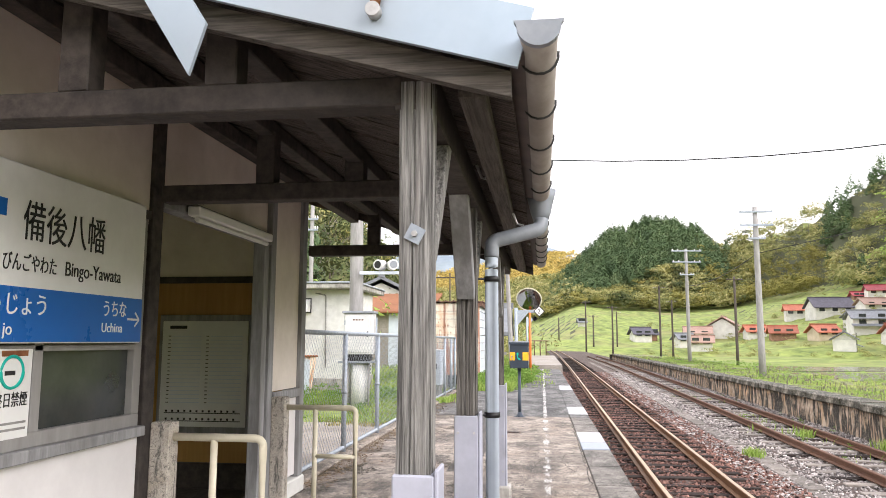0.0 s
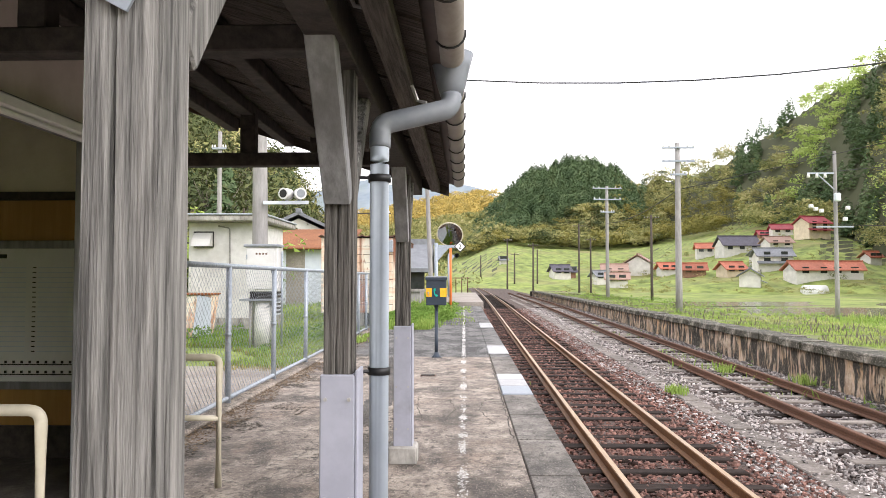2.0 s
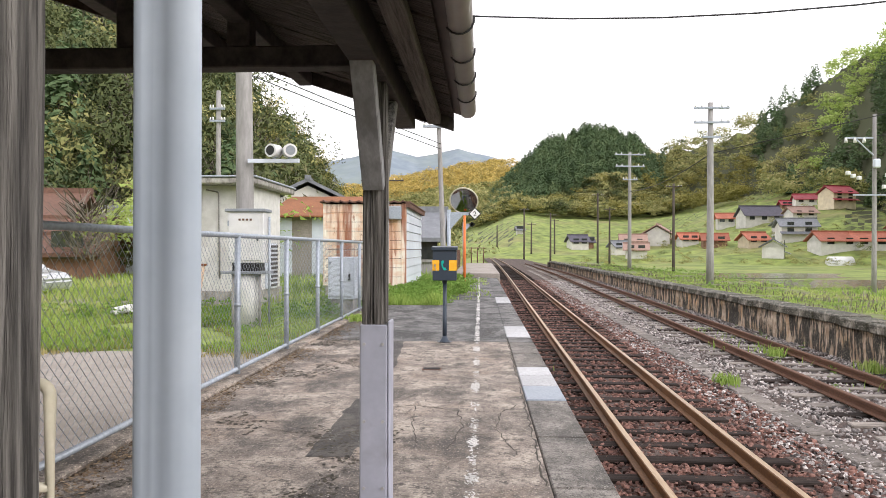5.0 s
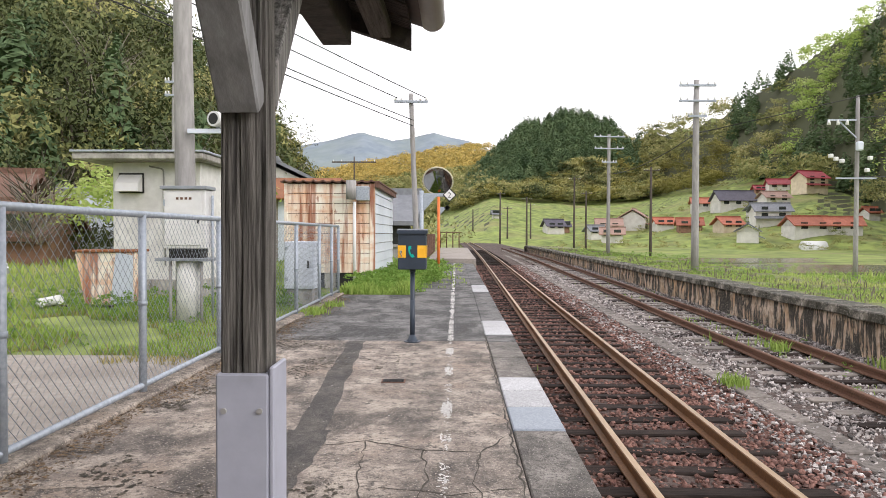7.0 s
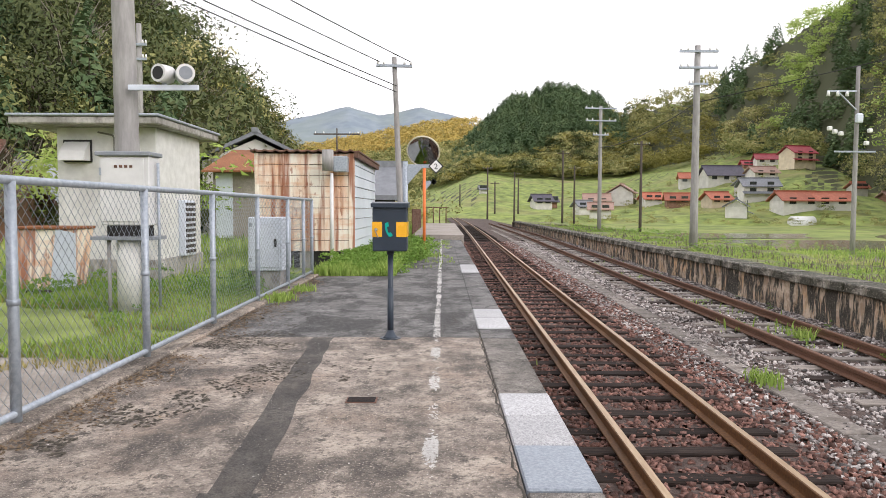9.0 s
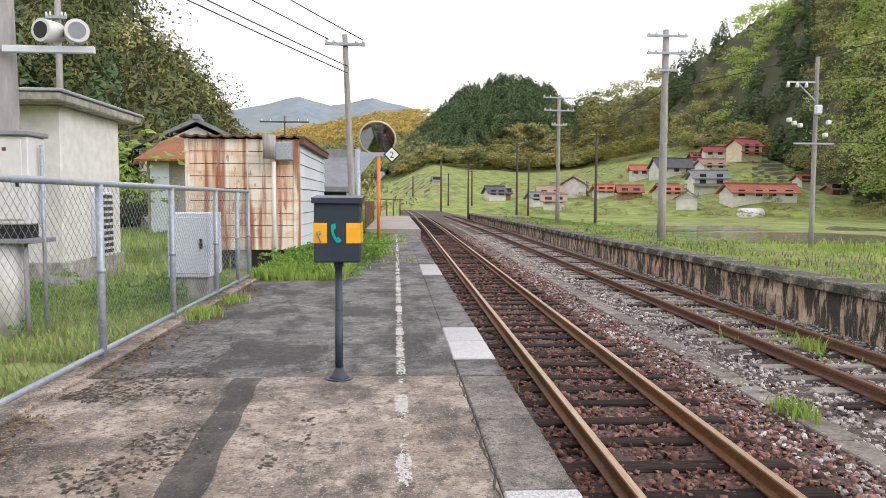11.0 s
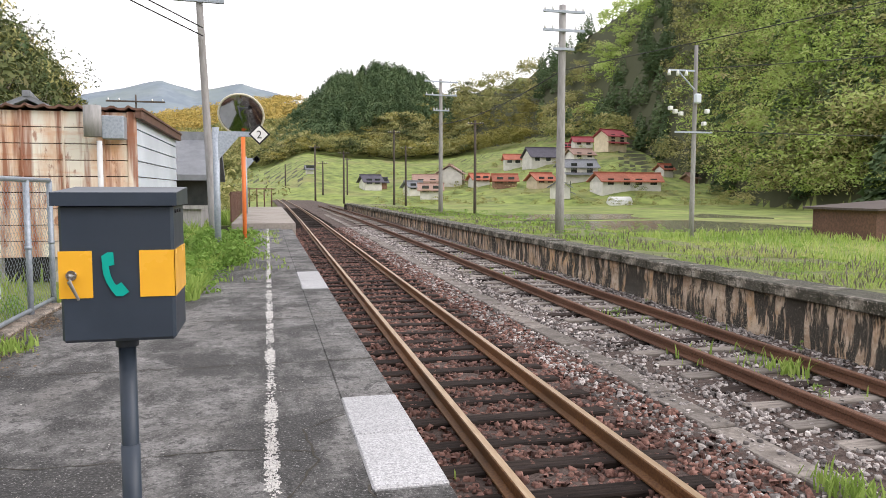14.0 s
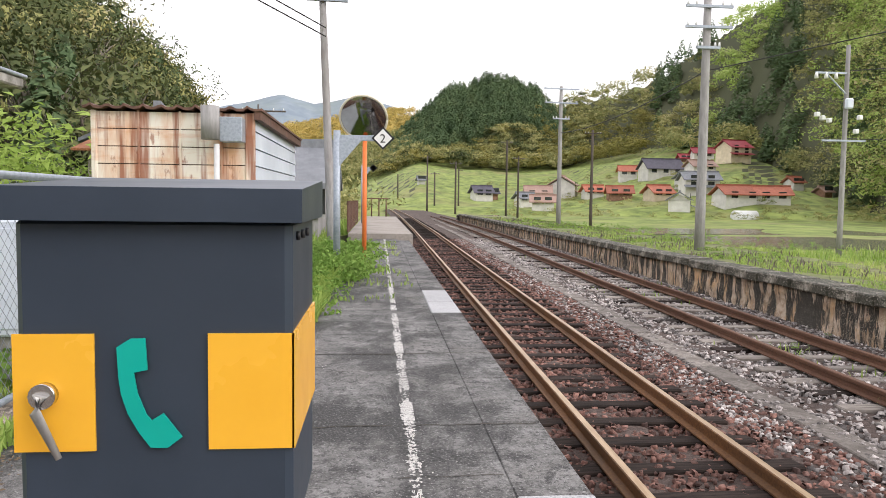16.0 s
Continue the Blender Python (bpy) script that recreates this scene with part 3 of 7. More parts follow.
track(T1, "used railway track with brown rails and dark sleepers", ("rail", "railtop"), False, 150)
track(T2, "disused railway track with rusty rails and pale sleepers", ("rail_dull", "rail_dull"), True, 80)


def ballast():
    xs, ys = np.linspace(0.85, 6.9, 100), np.concatenate([np.arange(-8, 40, 0.25), np.arange(40, 160, 2.0)])
    X, Y = np.meshgrid(xs, ys, indexing="ij")
    Z = BED_Z + 0.018 * np.sin(X * 9 + np.sin(Y * 5) * 2) * np.sin(Y * 7.3)
    Z = Z - 0.03 + rise(Y)
    X = X + track_x(Y)
    v = np.stack([X, Y, Z], -1).reshape(-1, 3)
    n = len(ys)
    i, j = np.meshgrid(np.arange(len(xs) - 1), np.arange(n - 1), indexing="ij")
    f = np.stack([i * n + j, (i + 1) * n + j, (i + 1) * n + j + 1, i * n + j + 1], -1).reshape(-1, 4)
    ob = bulk("ballast_bed", v, f, "bed", "brown compacted ballast bed under the tracks", "ballast", smooth=True)
    ob["kind"] = "structure"


ballast()


def stones(name, n, x0, x1, y0, y1, mat, label, size):
    """Broken stones: squashed, randomly turned cubes with a cut corner."""
    base = np.array([(-1, -1, -.7), (1, -.8, -.7), (.9, 1, -.7), (-.8, .9, -.7), (-.6, -.7, .6), (.8, -.5, .8), (.5, .8, .5), (-.9, .6, .8)]) * 0.5
    quads = np.array([(4, 5, 6, 7), (0, 1, 5, 4), (1, 2, 6, 5), (2, 3, 7, 6), (3, 0, 4, 7)])
    u = rnd.random(n)
    y = y0 + (y1 - y0) * u ** 1.5
    x = rnd.uniform(x0, x1, n) + track_x(y)
    ang = rnd.uniform(0, 2 * np.pi, (n, 2))
    s = size * rnd.uniform(0.5, 1.35, (n, 1, 1)) * rnd.uniform(0.7, 1.3, (n, 1, 3)) * (1 + 0.5 * u[:, None, None])
    P = base[None] * s + rnd.normal(0, size * 0.09, (n, 8, 3))
    ca, sa, cb, sb = np.cos(ang[:, :1]), np.sin(ang[:, :1]), np.cos(ang[:, 1:] * 0.25), np.sin(ang[:, 1:] * 0.25)
    px, py, pz = P[..., 0], P[..., 1], P[..., 2]
    py, pz = py * cb - pz * sb, py * sb + pz * cb
    px, py = px * ca - py * sa, px * sa + py * ca
    z = BED_Z - 0.03 + rise(y) + rnd.uniform(-0.012, 0.016, n)
    V = np.stack([px + x[:, None], py + y[:, None], pz + z[:, None]], -1).reshape(-1, 3)
    F = (quads[None] + 8 * np.arange(n)[:, None, None]).reshape(-1, 4)
    bulk(name, V, F, mat, label, "ballast")


stones("brown_ballast_stones", 44000, 1.0, 3.5, 4.5, 42, "stone_red", "rust-brown broken stones between the rails", 0.034)
stones("grey_ballast_stones", 42000, 3.05, 6.35, 6.5, 42, "stone_grey", "grey broken stones beside the disused track", 0.032)


def trough():
    tr = thing("cable_trough", "concrete cable trough sunk between the tracks", "cable trough")
    y = 5.0
    while y < 60:
        ob = part("lid", B(-0.13, 0.13, -0.49, 0.49, -0.1, 0.0, bevel=0.01), "trough", tr)
        ob.location = (3.66 + float(track_x(np.float64(y))) + random.uniform(-0.02, 0.02), y, BED_Z + 0.0 + float(rise(y)) + random.uniform(-0.012, 0.008))
        ob.rotation_euler = (random.uniform(-0.012, 0.012), 0, random.uniform(-0.02, 0.02))
        y += 1.0


trough()


def far_platform():
    pf = thing("old_platform", "disused stone-faced platform overgrown with grass", "platform", kind="structure")
    bm = bmesh.new()
    ys = np.arange(-6, 71, 0.5)
    rows = []
    for y in ys:
        xo = float(track_x(np.float64(y)))
        rows.append([bm.verts.new((6.28 + xo + 0.05 * noise.noise((y * 1.7, z * 3, 1)), y, z)) for z in np.linspace(-0.95, -0.12, 7)])
    for a, b in zip(rows, rows[1:]):
        for k in range(6):
            bm.faces.new((a[k], b[k], b[k + 1], a[k + 1]))
    part("stone_face", bm, "oldwall", pf)
    bm = bmesh.new()
    for y0, y1 in zip(ys, ys[1:]):
        a, b = float(track_x(np.float64(y0))), float(track_x(np.float64(y1)))
        vs = [bm.verts.new(p) for p in ((6.36 + a, y0, -0.06), (9.9 + a, y0, -0.12), (9.9 + b, y1, -0.12), (6.36 + b, y1, -0.06))]
        bm.faces.new(vs)
    bmesh.ops.remove_doubles(bm, verts=bm.verts[:], dist=0.001)
    part("top", bm, "ground", pf)
    part("end_face", B(6.4, 9.9, 70.4, 70.5, -0.95, -0.07), "oldwall", pf)
    y = -6.0
    while y < 70:
        ln = random.uniform(0.8, 1.1)
        ob = part("coping_stone", B(-0.11, 0.42, 0.006, ln - 0.006, -0.15, 0.0, bevel=0.018), "cap", pf)
        ob.location = (6.28 + float(track_x(np.float64(y))) + random.uniform(-0.025, 0.025), y, 0.0 + random.uniform(-0.02, 0.008))
        ob.rotation_euler = (random.uniform(-0.006, 0.006), random.uniform(-0.012, 0.012), random.uniform(-0.01, 0.01))
        y += ln


far_platform()


# ---- station building ----
WALL_X, EAVE_X, EAVE_Z, PITCH = -1.62, 0.16, 1.79, 0.33
ROOF_Y0, ROOF_Y1 = 2.09, 6.95
POSTS = ((-0.083, 2.19), (-0.1, 3.62), (-0.097, 5.86))


def roof_z(x):
    return EAVE_Z + (EAVE_X - x) * PITCH


def station_walls():
    w = thing("wall_station", "cream plastered wooden station wall with an open doorway", "wall", kind="structure")
    # wall under and over the window, doorway gap, end bay
    part("lower_panel", B(WALL_X - 0.1, WALL_X, -4, 3.6, 0.12, 0.72), "whiteboard", w)
    part("upper_panel", B(WALL_X - 0.1, WALL_X, -4, 3.6, 1.68, 2.5), "plaster", w)
    part("window_pier", B(WALL_X - 0.1, WALL_X, -4, 1.3, 0.72, 1.68), "plaster", w)
    part("over_door", B(WALL_X - 0.1, WALL_X - 0.02, 3.7, 5.15, 1.86, 2.5), "plaster", w)
    part("end_upper_panel", B(WALL_X - 0.1, WALL_X - 0.01, 5.25, 5.82, 0.78, 2.45), "plaster", w)
    part("end_lower_panel", B(WALL_X - 0.1, WALL_X - 0.01, 5.3, 5.82, 0.14, 0.72), "whiteboard", w)
    part("footing", B(WALL_X - 0.14, WALL_X + 0.03, -4, 3.62, 0, 0.12, bevel=0.01), "hut", w)
    part("footing", B(WALL_X - 0.14, WALL_X + 0.03, 5.25, 5.95, 0, 0.12, bevel=0.01), "hut", w)
    for y0, y1, z1, mat in ((3.58, 3.68, 2.5, "timber_dark"), (5.15, 5.24, 2.45, "timber_grey"), (5.82, 5.92, 2.4, "timber_grey")):
        part("wall_post", B(WALL_X - 0.11, WALL_X + 0.02, y0, y1, 0.0, z1, bevel=0.004), mat, w)
    part("wall_post", B(WALL_X - 0.06, WALL_X + 0.02, 5.02, 5.1, 0.0, 1.8, bevel=0.004), "timber_grey", w)
    part("sill_rail", B(WALL_X - 0.02, WALL_X + 0.045, -4, 3.57, 0.70, 0.745, bevel=0.004), "timber_grey", w)
    part("dado_rail", B(WALL_X - 0.02, WALL_X + 0.03, 5.26, 5.81, 0.715, 0.775, bevel=0.004), "timber_grey", w)
    part("lintel", B(WALL_X - 0.06, WALL_X + 0.02, 3.69, 5.14, 1.78, 1.86, bevel=0.004), "timber_grey", w)
    part("head_rail", B(WALL_X - 0.03, WALL_X + 0.022, -4, 3.57, 1.7, 1.74, bevel=0.003), "timber_dark", w)
    # rooms behind
    inner = thing("wall_waiting_room", "ochre boarded waiting room walls", "wall", kind="structure")
    part("back_panel", B(-4.2, -1.73, 5.86, 5.96, 0.0, 2.6), "ochre", inner)
    # far wall split by an unseen street doorway, added to let daylight in
    part("far_panel", B(-4.3, -4.2, -4, 3.7, 0.0, 3.0), "ochre", inner)
    part("far_panel", B(-4.3, -4.2, 5.5, 5.96, 0.0, 3.0), "ochre", inner)
    part("far_lintel", B(-4.3, -4.2, 3.7, 5.5, 1.95, 3.0), "ochre", inner)
    part("upper_band", B(-4.2, -1.73, 5.845, 5.86, 1.62, 2.6), "plaster", inner)
    part("picture_rail", B(-4.2, -1.74, 5.82, 5.86, 1.58, 1.63), "timber_dark", inner)
    part("skirting", B(-4.2, -1.74, 5.825, 5.86, 0.0, 0.2), "timber_dark", inner)
    part("office_partition", B(-4.2, WALL_X - 0.12, 3.5, 3.58, 0.0, 2.6), "plaster", inner)
    part("rear_end", B(-4.2, WALL_X - 0.1, -4.1, -4.0, 0.0, 3.0), "plaster", inner)
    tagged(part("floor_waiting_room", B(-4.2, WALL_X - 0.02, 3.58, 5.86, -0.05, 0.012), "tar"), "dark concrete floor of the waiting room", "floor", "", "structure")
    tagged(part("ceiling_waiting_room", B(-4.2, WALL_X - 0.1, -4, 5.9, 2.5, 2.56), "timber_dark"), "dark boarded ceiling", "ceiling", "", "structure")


station_walls()


def canopy():
    c = thing("roof_station", "low pitched station roof with rough boards and dark timber framing", "roof", kind="structure")
    y = ROOF_Y0
    k = 0
    while y < ROOF_Y1 - 0.02:
        y1 = min(y + random.uniform(0.11, 0.17), ROOF_Y1)
        a = [(EAVE_X, roof_z(EAVE_X)), (EAVE_X, roof_z(EAVE_X) + 0.014), (-4.4, roof_z(-4.4) + 0.014), (-4.4, roof_z(-4.4))]
        dz = random.uniform(-0.006, 0.004)
        part("board", prism(bmesh.new(), [(px, pz + dz) for px, pz in a], y + 0.003, y1 - 0.003), "sheath", c)
        y, k = y1, k + 1
    part("roof_sheet", prism(bmesh.new(), [(EAVE_X + 0.06, roof_z(EAVE_X + 0.06) + 0.03), (EAVE_X + 0.06, roof_z(EAVE_X + 0.06) + 0.06), (-4.5, roof_z(-4.5) + 0.06), (-4.5, roof_z(-4.5) + 0.03)], ROOF_Y0 - 0.08, ROOF_Y1 + 0.03), "roofmetal", c)
    part("rear_slope", prism(bmesh.new(), [(-4.5, roof_z(-4.5) + 0.03), (-4.5, roof_z(-4.5) + 0.06), (-8.5, 2.0), (-8.5, 1.95)], -4.2, ROOF_Y1 + 0.03), "roofmetal", c)
    for x, h, d, mat in ((0.06, 0.05, 0.07, "timber_y"), (-0.09, 0.12, 0.1, "timber_dark"), (-0.62, 0.07, 0.07, "timber_dark"), (-1.05, 0.07, 0.07, "timber_dark"), (-1.48, 0.09, 0.08, "timber_dark")):
        part("purlin", B(x - d / 2, x + d / 2, ROOF_Y0 + 0.06, ROOF_Y1 - 0.05, roof_z(x + d / 2) - 0.012 - h, roof_z(x + d / 2) - 0.012, bevel=0.004), mat, c)
    for y, zb, zt in ((2.19, 1.738, 1.815), (3.62, 1.785, 1.865), (5.86, 1.785, 1.865)):
        part("tie_beam", B(-1.56, -0.12, y - 0.045, y + 0.045, zb, zt, bevel=0.005), "timber_dark", c)
        for x in (-0.62, -1.05):
            part("strut", B(x - 0.045, x + 0.045, y - 0.04, y + 0.04, zt, roof_z(x) - 0.08, bevel=0.004), "timber_dark", c)
    # verge boards at both ends
    def verge_z(x, z):
        return z + 0.275 * (0.165 - x)

    part("verge_board", prism(bmesh.new(), [(0.165, 1.712), (0.165, 1.775), (-4.4, verge_z(-4.4, 1.775)), (-4.4, verge_z(-4.4, 1.712))], ROOF_Y0 - 0.05, ROOF_Y0 - 0.015), "timber_x", c)
    part("verge_board", prism(bmesh.new(), [(EAVE_X, roof_z(EAVE_X) - 0.07), (EAVE_X, roof_z(EAVE_X) + 0.02), (-4.4, roof_z(-4.4) + 0.02), (-4.4, roof_z(-4.4) - 0.07)], ROOF_Y1 - 0.02, ROOF_Y1 + 0.015), "timber_dark", c)
    part("verge_sheet", prism(bmesh.new(), [(0.182, 1.766), (0.222, 1.908), (-1.2, verge_z(-1.2, 1.935)), (-1.2, verge_z(-1.2, 1.775))], ROOF_Y0 - 0.1, ROOF_Y0 - 0.086), "flash", c, "pale blue painted metal verge sheet")
    br = part("stay", T([(-0.158, ROOF_Y0 - 0.115, 1.915), (-0.13, ROOF_Y0 - 0.115, 2.12)], 0.013, 8), "rust", c, "rusty red stay")
    part("washer", T([(-0.158, ROOF_Y0 - 0.101, 1.915), (-0.158, ROOF_Y0 - 0.132, 1.915)], 0.018, 14), "steel", br)
    return c


canopy()


def station_post(x, y, near):
    p = thing("canopy_post", "weathered grey timber canopy post with a painted lower guard", "post", group="canopy posts")
    s = 0.043
    bm = bmesh.new()
    n = 22
    rows = []
    zs = np.linspace(0.8, 1.8, 24)
    for z in zs:
        ring = []
        for k in range(4):
            cx, cy = ((-s, -s), (s, -s), (s, s), (-s, s))[k]
            nx, ny = ((-s, -s), (s, -s), (s, s), (-s, s))[(k + 1) % 4]
            for q in range(n):
                u = q / n
                px, py = cx + (nx - cx) * u, cy + (ny - cy) * u
                g = noise.noise((px * 70 + x * 9, py * 70 + y, z * 1.6)) * 0.0035 + noise.noise((px * 190, py * 190 + y, z * 3.0)) * 0.002
                crack = -0.01 * max(0.0, 1 - abs(u - 0.42 - 0.05 * math.sin(z * 3 + y)) * 26) if k in (0, 1) else 0
                corner = -0.006 if q == 0 else 0
                f = 1 + (g + crack + corner) / s
                ring.append(bm.verts.new((x + px * f, y + py * f, z)))
        rows.append(ring)
    for a, b in zip(rows, rows[1:]):
        for k in range(len(a)):
            bm.faces.new((a[k], a[(k + 1) % len(a)], b[(k + 1) % len(a)], b[k]))
    part("shaft", bm, "timber" if y < 3 else "timber_worn", p)
    part("guard", B(x - 0.052, x + 0.052, y - 0.053, y + 0.053, 0.02, 0.812, bevel=0.004), "guard", p, "lilac-grey painted guard boards")
    part("guard_board", B(x + 0.0525, x + 0.063, y - 0.053, y + 0.053, 0.03, 0.826, bevel=0.003), "guard", p)
    part("footing", B(x - 0.085, x + 0.09, y - 0.085, y + 0.085, -0.01, 0.1, bevel=0.012), "slab", p, "worn concrete footing block")
    for z in (0.74, 0.45, 0.2):
        for dx in (-0.035, 0.035):
            part("screw", T([(x + dx, y - 0.052, z), (x + dx, y - 0.058, z)], 0.006, 8), "steel", p)
    # knee braces under the beam
    def knee(dy, mat, z0=1.33):
        v = Vector((0, dy, 1.84 - z0))
        bm = B(-0.04, 0.04, -0.03, 0.03, 0, v.length, bevel=0.004, m=Matrix.Translation((x, y + math.copysign(0.045, dy), z0)) @ v.to_track_quat("Z", "Y").to_matrix().to_4x4())
        part("brace", bm, mat, p, "diagonal timber brace")

    knee(0.4, "timber", 1.36)
    if not near:
        knee(-0.36, "timber_grey")
    if near:
        bm = B(-0.021, 0.021, -0.004, 0.0, -0.021, 0.021, m=Matrix.Translation((x + 0.0, y - s - 0.004, 1.4)) @ Matrix.Rotation(radians(28), 4, "Y"))
        plate = part("square_washer", bm, "galv", p, "tilted square steel washer")
        part("bolt", T([(x, y - s - 0.006, 1.4), (x, y - s - 0.018, 1.4)], 0.008, 6), "steel", plate)
    else:
        part("bolt", T([(x, y - s - 0.05, 1.4), (x, y - s - 0.068, 1.4)], 0.013, 6), "steel", p)


for k, (px, py) in enumerate(POSTS):
    station_post(px, py, k == 0)


def gutter():
    g = thing("gutter", "brown half-round gutter with wire straps and a collector", "gutter")
    gx, gz, r = 0.232, 1.835, 0.044
    bm = bmesh.new()
    rows = []
    for y in (1.93, 6.98):
        out = [bm.verts.new((gx + r * math.cos(a), y, gz + r * math.sin(a))) for a in np.linspace(math.pi, 2 * math.pi, 15)]
        inn = [bm.verts.new((gx + (r - 0.004) * math.cos(a), y, gz + (r - 0.004) * math.sin(a))) for a in np.linspace(2 * math.pi, math.pi, 15)]
        rows.append(out + inn)
    n = len(rows[0])
    for k in range(n):
        f = bm.faces.new((rows[0][k], rows[0][(k + 1) % n], rows[1][(k + 1) % n], rows[1][k]))
        f.smooth = True
    bm.faces.new(rows[0])
    bm.faces.new(rows[1][::-1])
    bmesh.ops.recalc_face_normals(bm, faces=bm.faces[:])
    part("trough", bm, "gutter", g)
    cap = bmesh.new()
    vs = [(gx + (r + 0.006) * math.cos(a), gz + (r + 0.006) * math.sin(a)) for a in np.linspace(math.pi, 2 * math.pi, 15)] + [(gx + 0.056, gz + 0.01), (gx - 0.056, gz + 0.01)]
    prism(cap, vs, 1.915, 1.935)
    part("end_cap", cap, "pipe_dk", g, "grey end cap")
    y = 2.1
    while y < 6.9:
        arc = [(gx + (r + 0.004) * math.cos(a), y, gz + (r + 0.004) * math.sin(a)) for a in np.linspace(math.pi * 0.98, 2.05 * math.pi, 10)]
        part("strap", T(arc, 0.0035, 5), "wire", g)
        y += 0.37
    pts = rounded([(gx, 3.86, gz - 0.1), (gx, 3.84, gz - 0.17), (0.0, 3.78, 1.60), (0.0, 3.77, 1.5), (0.0, 3.77, 0.0)], 0.035)
    part("downpipe", T([p for p in pts if p.z < 1.62], 0.031, 16), "pipe", g, "pale blue-grey downpipe")
    part("elbow", T([p for p in pts if p.z > 1.52], 0.035, 16), "pipe_dk", g, "grey connecting pipe")
    part("collector", T([(gx, 3.86, gz - 0.13), (gx, 3.86, gz - 0.09), (gx, 3.86, gz - 0.03), (gx, 3.86, gz + 0.02)], 0.035, 16, r2=0.075), "pipe_dk", g, "grey rainwater collector")
    for z in (1.42, 0.8):
        part("clip", T([(0, 3.77, z - 0.012), (0, 3.77, z + 0.012)], 0.037, 16), "black", g)
        part("clip_arm", T([(0, 3.77, z), (-0.11, 3.7, z)], 0.006, 6), "black", g)
    for px, py, pz in ((0.1, 3.82, 1.74), (-0.02, 3.2, 1.83)):
        part("hook", T([(px, py, pz), (px + 0.02, py + 0.01, pz - 0.05), (px + 0.05, py, pz - 0.06)], 0.006, 6), "steel", g)


gutter()


# ---- yard ----
def fence():
    f = thing("chain_link_fence", "galvanised chain-link fence along the platform edge", "fence")
    x = -1.76
    posts = [6.1, 7.7, 9.22, 10.8, 12.3, 13.9, 15.5, 16.6, 17.3]
    for y in posts:
        part("fence_post", T([(x, y, -0.15), (x, y, 1.2)], 0.026, 12), "galv", f)
        part("band", T([(x, y, 0.6), (x, y, 0.63)], 0.031, 12), "galv", f)
    part("top_rail", T([(x, 5.95, 1.205), (x, 17.3, 1.205)], 0.022, 10), "galv", f)
    part("bottom_rail", T([(x, 5.95, 0.07), (x, 17.3, 0.07)], 0.019, 10), "galv", f)
    # mesh: two families of zigzag wires with thickness
    V, F = [], []
    pitch, z0, z1 = 0.075, 0.075, 1.2
    n = int((z1 - z0) / (pitch / 2))
    t = 0.0013
    ys = np.arange(5.95, 17.3, pitch)
    for i, y in enumerate(ys):
        for k in range(n):
            za, zb = z0 + k * pitch / 2, z0 + (k + 1) * pitch / 2
            s = 1 if k % 2 else -1
            for ya, yb in ((y - s * pitch / 4, y + s * pitch / 4), (y + pitch / 2 + s * pitch / 4, y + pitch / 2 - s * pitch / 4)):
                b = len(V)
                V += [(x, ya - t, za - t), (x + 2 * t, ya, za), (x, ya + t, za + t), (x, yb - t, zb - t), (x + 2 * t, yb, zb), (x, yb + t, zb + t)]
                F += [(b, b + 1, b + 4, b + 3), (b + 1, b + 2, b + 5, b + 4), (b + 2, b, b + 3, b + 5)]
    ob = bulk("wire_mesh", V, F, "galv", "", "", parent=f)
    tagged(part("fence_kerb", B(-1.86, -1.66, 6.0, 17.4, -0.2, 0.03, bevel=0.012), "concrete"), "low concrete kerb under the fence", "kerb", "", "structure")


fence()


def hut():
    h = thing("equipment_hut", "pale grey concrete equipment hut with a flat overhanging roof", "hut")
    x0, x1, y0, y1 = -5.76, -4.19, 17.3, 19.35
    part("wall", B(x0, x1, y0, y1, -0.15, 2.33, bevel=0.015), "hut", h)
    part("plinth", B(x0 - 0.03, x1 + 0.03, y0 - 0.03, y1 + 0.03, -0.15, 0.25, bevel=0.01), "slab", h)
    part("roof_slab", B(x0 - 0.5, x1 + 0.2, y0 - 0.45, y1 + 0.5, 2.33, 2.45, bevel=0.02), "slab", h, "stained concrete roof slab")
    part("roof_edge", B(x0 - 0.53, x1 + 0.23, y0 - 0.48, y1 + 0.53, 2.45, 2.49, bevel=0.01), "galv", h)
    part("vent_frame", B(-5.64, -5.2, y0 - 0.03, y0, 1.78, 2.13), "black", h)
    hood = prism(bmesh.new(), [(y0 - 0.03, 1.8), (y0 - 0.24, 1.8), (y0 - 0.2, 1.95), (y0 - 0.03, 2.1)], -5.62, -5.22)
    bmesh.ops.transform(hood, matrix=Matrix(((0, 1, 0, 0), (1, 0, 0, 0), (0, 0, 1, 0), (0, 0, 0, 1))), verts=hood.verts[:])
    bmesh.ops.recalc_face_normals(hood, faces=hood.faces[:])
    part("vent_hood", hood, "cabinet", h, "white sheet vent hood")
    part("conduit", T(rounded([(-5.1, y0 - 0.02, 2.25), (-4.85, y0 - 0.02, 2.2), (-4.82, y0 - 0.02, 0.5)], 0.05), 0.014, 8), "pole", h)
    part("louvre", B(x1, x1 + 0.12, 18.2, 18.7, 0.25, 1.2, bevel=0.01), "cabinet_blue", h, "pale blue wall box")
    for z in np.arange(0.3, 1.15, 0.09):
        part("slat", B(x1 + 0.12, x1 + 0.135, 18.22, 18.68, z, z + 0.05), "timber_dark", h)


hut()


